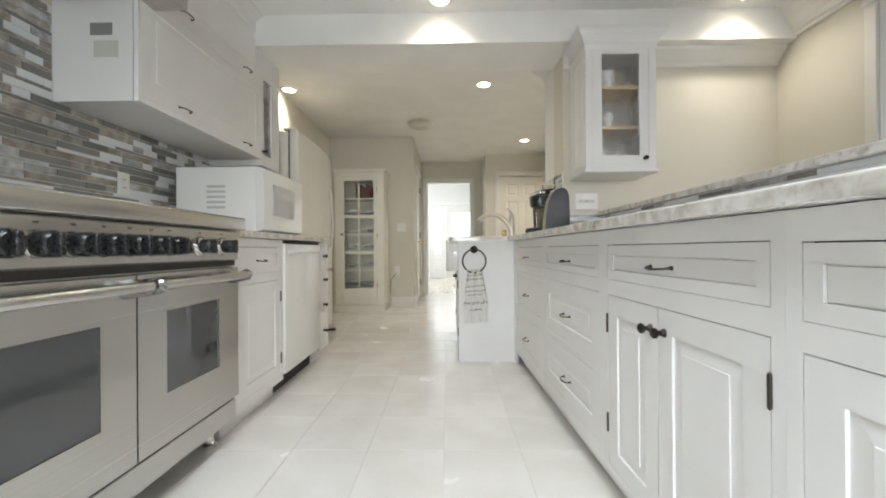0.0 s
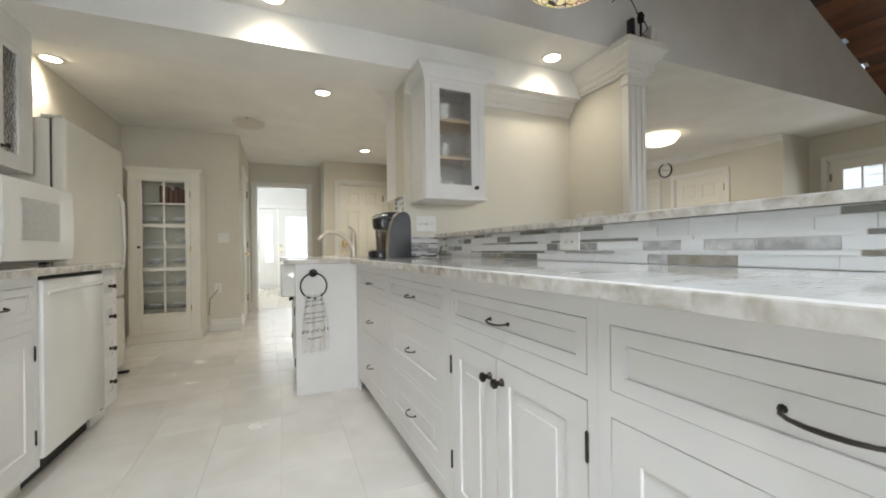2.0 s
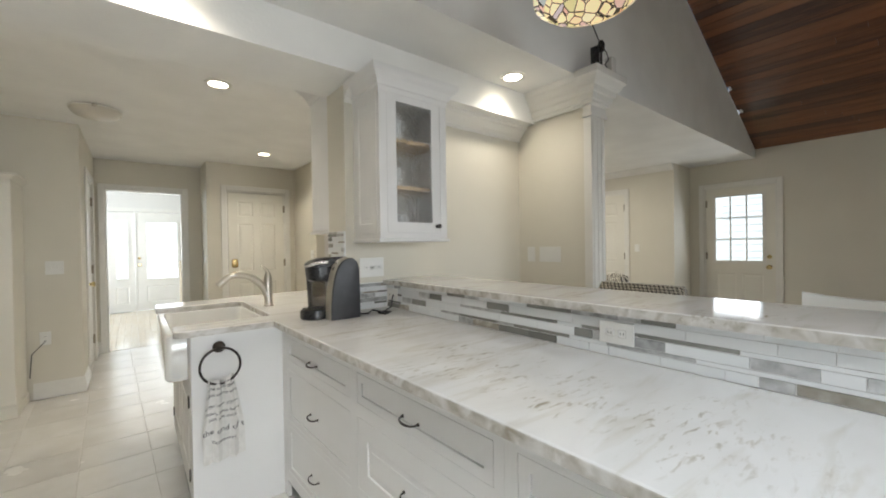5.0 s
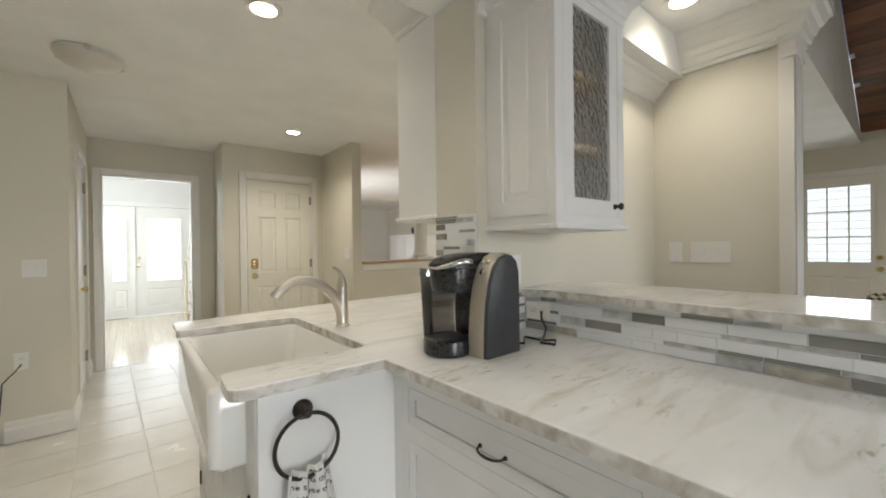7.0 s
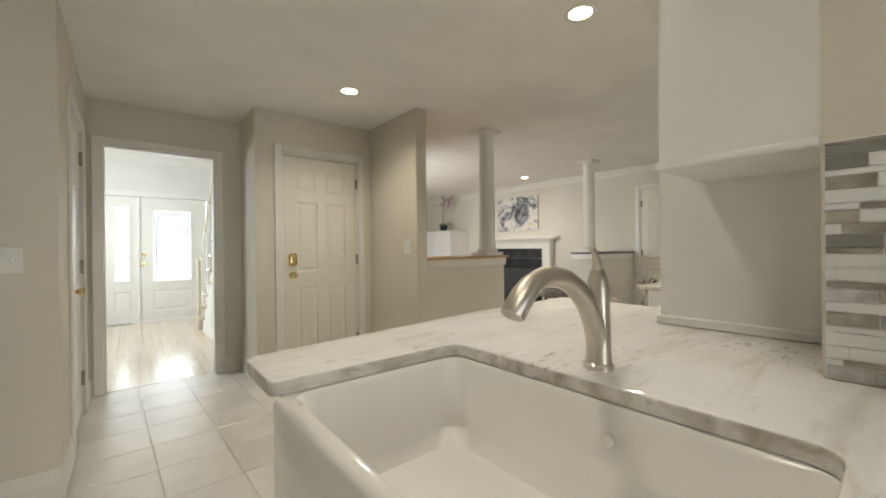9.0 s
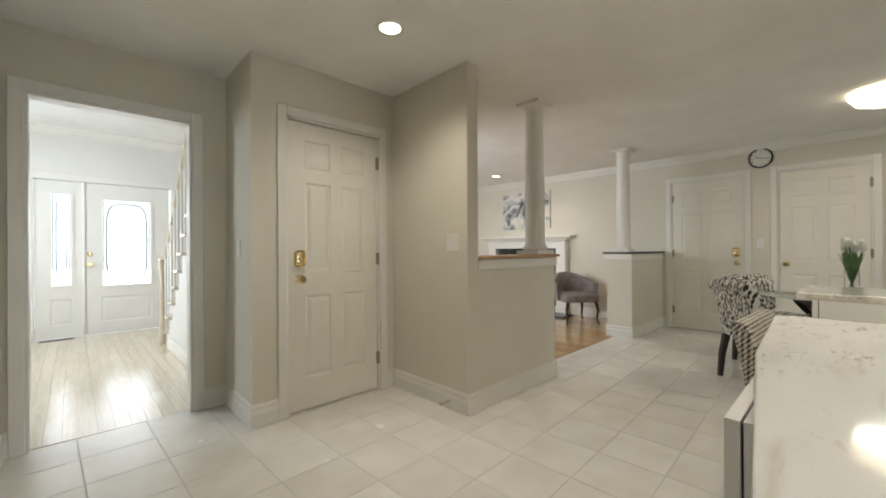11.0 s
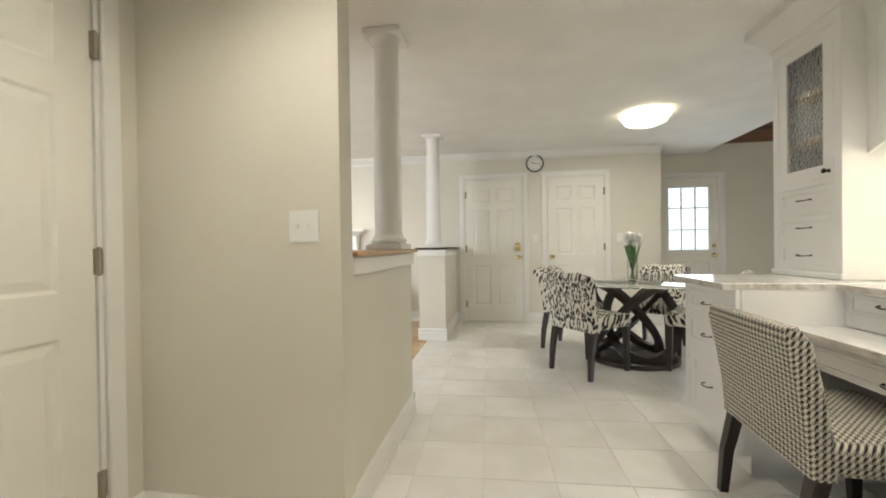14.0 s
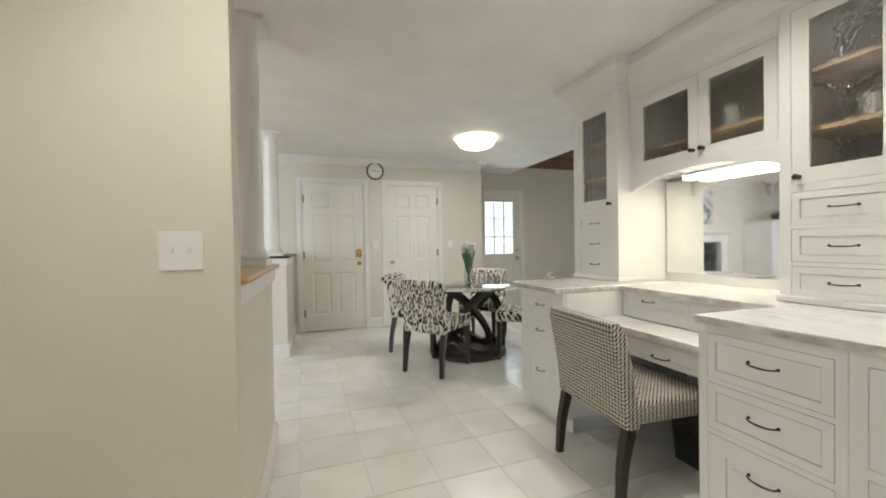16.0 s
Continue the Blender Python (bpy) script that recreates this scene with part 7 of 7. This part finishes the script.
def dish_lamp(name, label, x, y, r, drop, mat, trim, pan=0.9):
    ob = thing(name, label, "ceiling light", pose(x, y, CEIL))
    bm = bmesh.new()
    lathe(bm, [(r, -0.018), (r * 0.97, -0.03), (r * 0.8, -drop * 0.72), (r * 0.5, -drop * 0.93), (r * 0.15, -drop)], seg=40)
    part("bowl", bm, mat, ob, smooth=True)
    bm = bmesh.new()
    lathe(bm, [(r * pan, -0.0005), (r * (pan + 0.12), -0.006), (r * (pan + 0.12), -0.016), (r * pan, -0.0175)], seg=40)
    part("pan", bm, trim, ob, smooth=True)
    return ob


dome = dish_lamp("ceiling_dome_light", "lit frosted dome light on the dining ceiling", 4.905, 3.944, 0.240, 0.130, M_LAMP_DOME, M_TRIM, 0.6)
for a in (80, 200, 320):
    bm = bmesh.new()
    tube(bm, [(0.17 * math.cos(radians(a)), 0.17 * math.sin(radians(a)), -0.012), (0.244 * math.cos(radians(a)), 0.244 * math.sin(radians(a)), -0.010), (0.248 * math.cos(radians(a)), 0.248 * math.sin(radians(a)), -0.032)], 0.005, 8)
    part("clip", bm, M_NICKEL, dome, "metal clip")
dl = new("dome_lamp", bpy.data.lights.new("dome_lamp", "AREA"))
dl.data.shape, dl.data.size = "DISK", 0.40
dl.data.energy, dl.data.color = 14, (1.0, 0.92, 0.76)
dl.location = (4.905, 3.944, CEIL - 0.145)
off = dish_lamp("ceiling_dish_light", "unlit frosted glass dish light on the ceiling", -0.027, 5.145, 0.165, 0.085, M_FROSTED, M_TRIM)
for a in (30, 150, 270):
    bm = bmesh.new()
    lathe(bm, [(0.012, -0.03), (0.016, -0.02), (0.016, -0.008)], pose(0.165 * math.cos(radians(a)), 0.165 * math.sin(radians(a)), 0), 10)
    part("clip", bm, M_NICKEL, off)

# stained-glass pendant above the bar
pend = thing("pendant_lamp", "stained-glass pendant lamp with flowers on amber glass", "pendant lamp", pose(1.59, 1.80, 2.21))
shade_profile = [(0.17, 0.0), (0.205, 0.025), (0.212, 0.07), (0.19, 0.125), (0.14, 0.17), (0.07, 0.20)]


def stained_material():
    m, nodes, links, p = material("stained_glass")
    co = nodes.new("ShaderNodeTexCoord")
    v = nodes.new("ShaderNodeTexVoronoi")
    v.inputs["Scale"].default_value = 24
    links.new(co.outputs["Object"], v.inputs["Vector"])
    sep = nodes.new("ShaderNodeSeparateColor")
    links.new(v.outputs["Color"], sep.inputs[0])
    r = ramp(nodes, [(0.0, (0.75, 0.62, 0.34)), (0.5, (0.80, 0.72, 0.50)), (0.62, (0.70, 0.34, 0.16)), (0.72, (0.62, 0.42, 0.36)), (0.82, (0.45, 0.46, 0.55)), (0.9, (0.36, 0.42, 0.16)), (1.0, (0.78, 0.66, 0.42))])
    links.new(sep.outputs[0], r.inputs["Fac"])
    edge = nodes.new("ShaderNodeTexVoronoi")
    edge.feature = "DISTANCE_TO_EDGE"
    edge.inputs["Scale"].default_value = 24
    links.new(co.outputs["Object"], edge.inputs["Vector"])
    lead = math_node(nodes, links, "GREATER_THAN", edge.outputs["Distance"], 0.05)
    mix = nodes.new("ShaderNodeMix")
    mix.data_type = "RGBA"
    links.new(lead, mix.inputs["Factor"])
    mix.inputs["A"].default_value = (0.04, 0.035, 0.03, 1)
    links.new(r.outputs["Color"], mix.inputs["B"])
    links.new(mix.outputs["Result"], p.inputs["Base Color"])
    links.new(mix.outputs["Result"], p.inputs["Emission Color"])
    p.inputs["Emission Strength"].default_value = 0.55
    p.inputs["Roughness"].default_value = 0.2
    return m


bm = bmesh.new()
lathe(bm, shade_profile, seg=40, cap=False)
lathe(bm, [(r - 0.004, z) for r, z in shade_profile], seg=40, cap=False)
part("shade", bm, stained_material(), pend, "leaded glass shade", True)
bm = bmesh.new()
lathe(bm, [(0.075, 0.19), (0.06, 0.215), (0.02, 0.235), (0.012, 0.27)], seg=20)
part("cap", bm, M_BRONZE, pend, smooth=True)
bm = bmesh.new()
tube(bm, [(0, 0, 0.26), (0, 0, 1.66)], 0.006, 6)
part("chain", bm, M_BRONZE, pend)

# ---- gadgets on the pilaster ----
bm = boxed((2.605, 2.335, 2.4315), (2.64, 2.385, 2.585), 0.006, 2)
tagged(link_mesh("router", bm, M_BLACK), "small black router standing on the pilaster", "router")
bm = boxed((2.79, 2.33, 2.4315), (2.85, 2.385, 2.565), 0.008, 2)
tagged(link_mesh("bottle_device", bm, M_WHITE_PLASTIC), "small white device on the pilaster", "device")
bm = bmesh.new()
lathe(bm, [(0.02, 2.4315), (0.008, 2.44), (0.008, 2.60), (0.022, 2.61), (0.026, 2.65), (0.014, 2.68)], pose(2.755, 2.39, 0), 14)
tagged(link_mesh("camera_device", bm, M_BLACK, True), "small black camera on a stand on the pilaster", "camera")
bm = bmesh.new()
tube(bm, [(2.54, 2.45, 2.74), (2.58, 2.44, 2.79), (2.66, 2.42, 2.81), (2.69, 2.40, 2.74), (2.71, 2.38, 2.66), (2.755, 2.35, 2.58), (2.77, 2.345, 2.54), (2.72, 2.345, 2.49), (2.77, 2.335, 2.45), (2.79, 2.33, 2.44)], 0.004, 6)
tagged(link_mesh("cable", bm, M_BRONZE, True), "thin brown cable looping over the pilaster", "cable")

# ---- door stop, floor vent by the sink ----
bm = bmesh.new()
tube(bm, [(2.043, 6.14, 0.06), (1.97, 6.14, 0.058)], 0.006, 8)
lathe(bm, [(0.012, 0), (0.012, 0.015)], pose(1.97, 6.14, 0.058, 0, -90), 10)
tagged(link_mesh("door_stop", bm, M_NICKEL, True), "metal door stop on the baseboard", "door stop")
bm = bmesh.new()
for k in range(7):
    box(bm, (0.395, 3.36 + 0.035 * k, 0.012), (0.443, 3.38 + 0.035 * k, 0.085))
box(bm, (0.435, 3.34, 0.01), (0.4445, 3.62, 0.088))
tagged(link_mesh("toe_vent", bm, M_DARK_VENT), "metal heating register in the toe space", "vent")
# south windows
for name, x0, x1, z0, z1 in (("window_2", 2.6, 5.2, 0.75, 2.25), ("window_3", -0.5, 0.9, 0.85, 2.15)):
    ob = thing(name, "white framed window", "window", pose(0, SOUTH - 0.08, 0), kind="structure")
    bm = bmesh.new()
    ring_frame(bm, (x0, z0, x1, z1), (x0 + 0.05, z0 + 0.05, x1 - 0.05, z1 - 0.05), -0.03, 0.03)
    part("window_frame", bm, M_TRIM, ob)
# frame added to go with the overhead fill lamp, no opening behind it
skylight = thing("window_4", "unseen framed skylight added under the cedar slope", "window", pose(0.0, 0.3, 3.135, 0, -25.7, 0), kind="structure")
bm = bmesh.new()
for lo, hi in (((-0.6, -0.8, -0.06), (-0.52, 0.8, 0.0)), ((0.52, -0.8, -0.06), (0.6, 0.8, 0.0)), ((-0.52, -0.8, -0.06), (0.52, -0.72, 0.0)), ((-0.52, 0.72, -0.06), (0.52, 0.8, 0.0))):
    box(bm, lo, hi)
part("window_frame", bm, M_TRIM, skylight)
setting("ground", boxed((-60, -60, -0.5), (60, 60, -0.45)), M_LEAF, "lawn round the house", "ground")

# ---- floor tiles: each one its own piece ----
TILE = 0.335
bm = boxed((-TILE / 2 + 0.002, -TILE / 2 + 0.002, -0.0035), (TILE / 2 - 0.002, TILE / 2 - 0.002, 0.0), 0.001)
tile_mesh = bpy.data.meshes.new("floor_tile")
bm.to_mesh(tile_mesh)
bm.free()
tile_mesh.materials.append(M_FLOOR_TILE)
grid_m = pose(0.165, 6.404, 0, 0, 0, 2.2)


def lay(m, count_z, stretch=(1, 1, 1)):
    ob = new("floor_tile", tile_mesh)
    ob.parent = floor
    ob.matrix_basis = m @ Matrix.Diagonal((*stretch, 1))


for i in range(-6, 22):
    for j in range(-10, 4):
        p = grid_m @ Vector(((i + 0.5) * TILE, (j + 0.5) * TILE, 0))
        inside = (WEST - 0.1 < p.x < 6.95 and 3.17 < p.y < 6.32 and not (p.y > 5.85 and p.x < -0.3)) or (-0.25 < p.x < 2.0 and 6.2 < p.y < 7.36)
        if inside and not (p.x > 3.3 and p.y > 6.12):
            lay(Matrix.Translation(p + Vector((0, 0, -0.0005))) @ pose(0, 0, 0, 0, 0, 2.2), 0)
for i in range(-5, 5):
    for j in range(0, 12):
        lay(pose(-0.018 + (i + 0.5) * 0.31, 3.085 - (j + 0.5) * 0.31, -0.0012), 0, (0.9345, 0.9345, 1))
bm = bmesh.new()
for i in range(5, 23):
    for j in range(0, 19):
        x, y = -0.018 + i * 0.31, 3.10 - j * 0.31
        box(bm, (x + 0.0018, y - 0.3082, -0.0055), (x + 0.3082, y - 0.0018, -0.0012))
tagged(link_mesh("floor_tile_field", bm, M_FLOOR_TILE), "cream floor tiles of the breakfast room", "floor tile", kind="stuff")
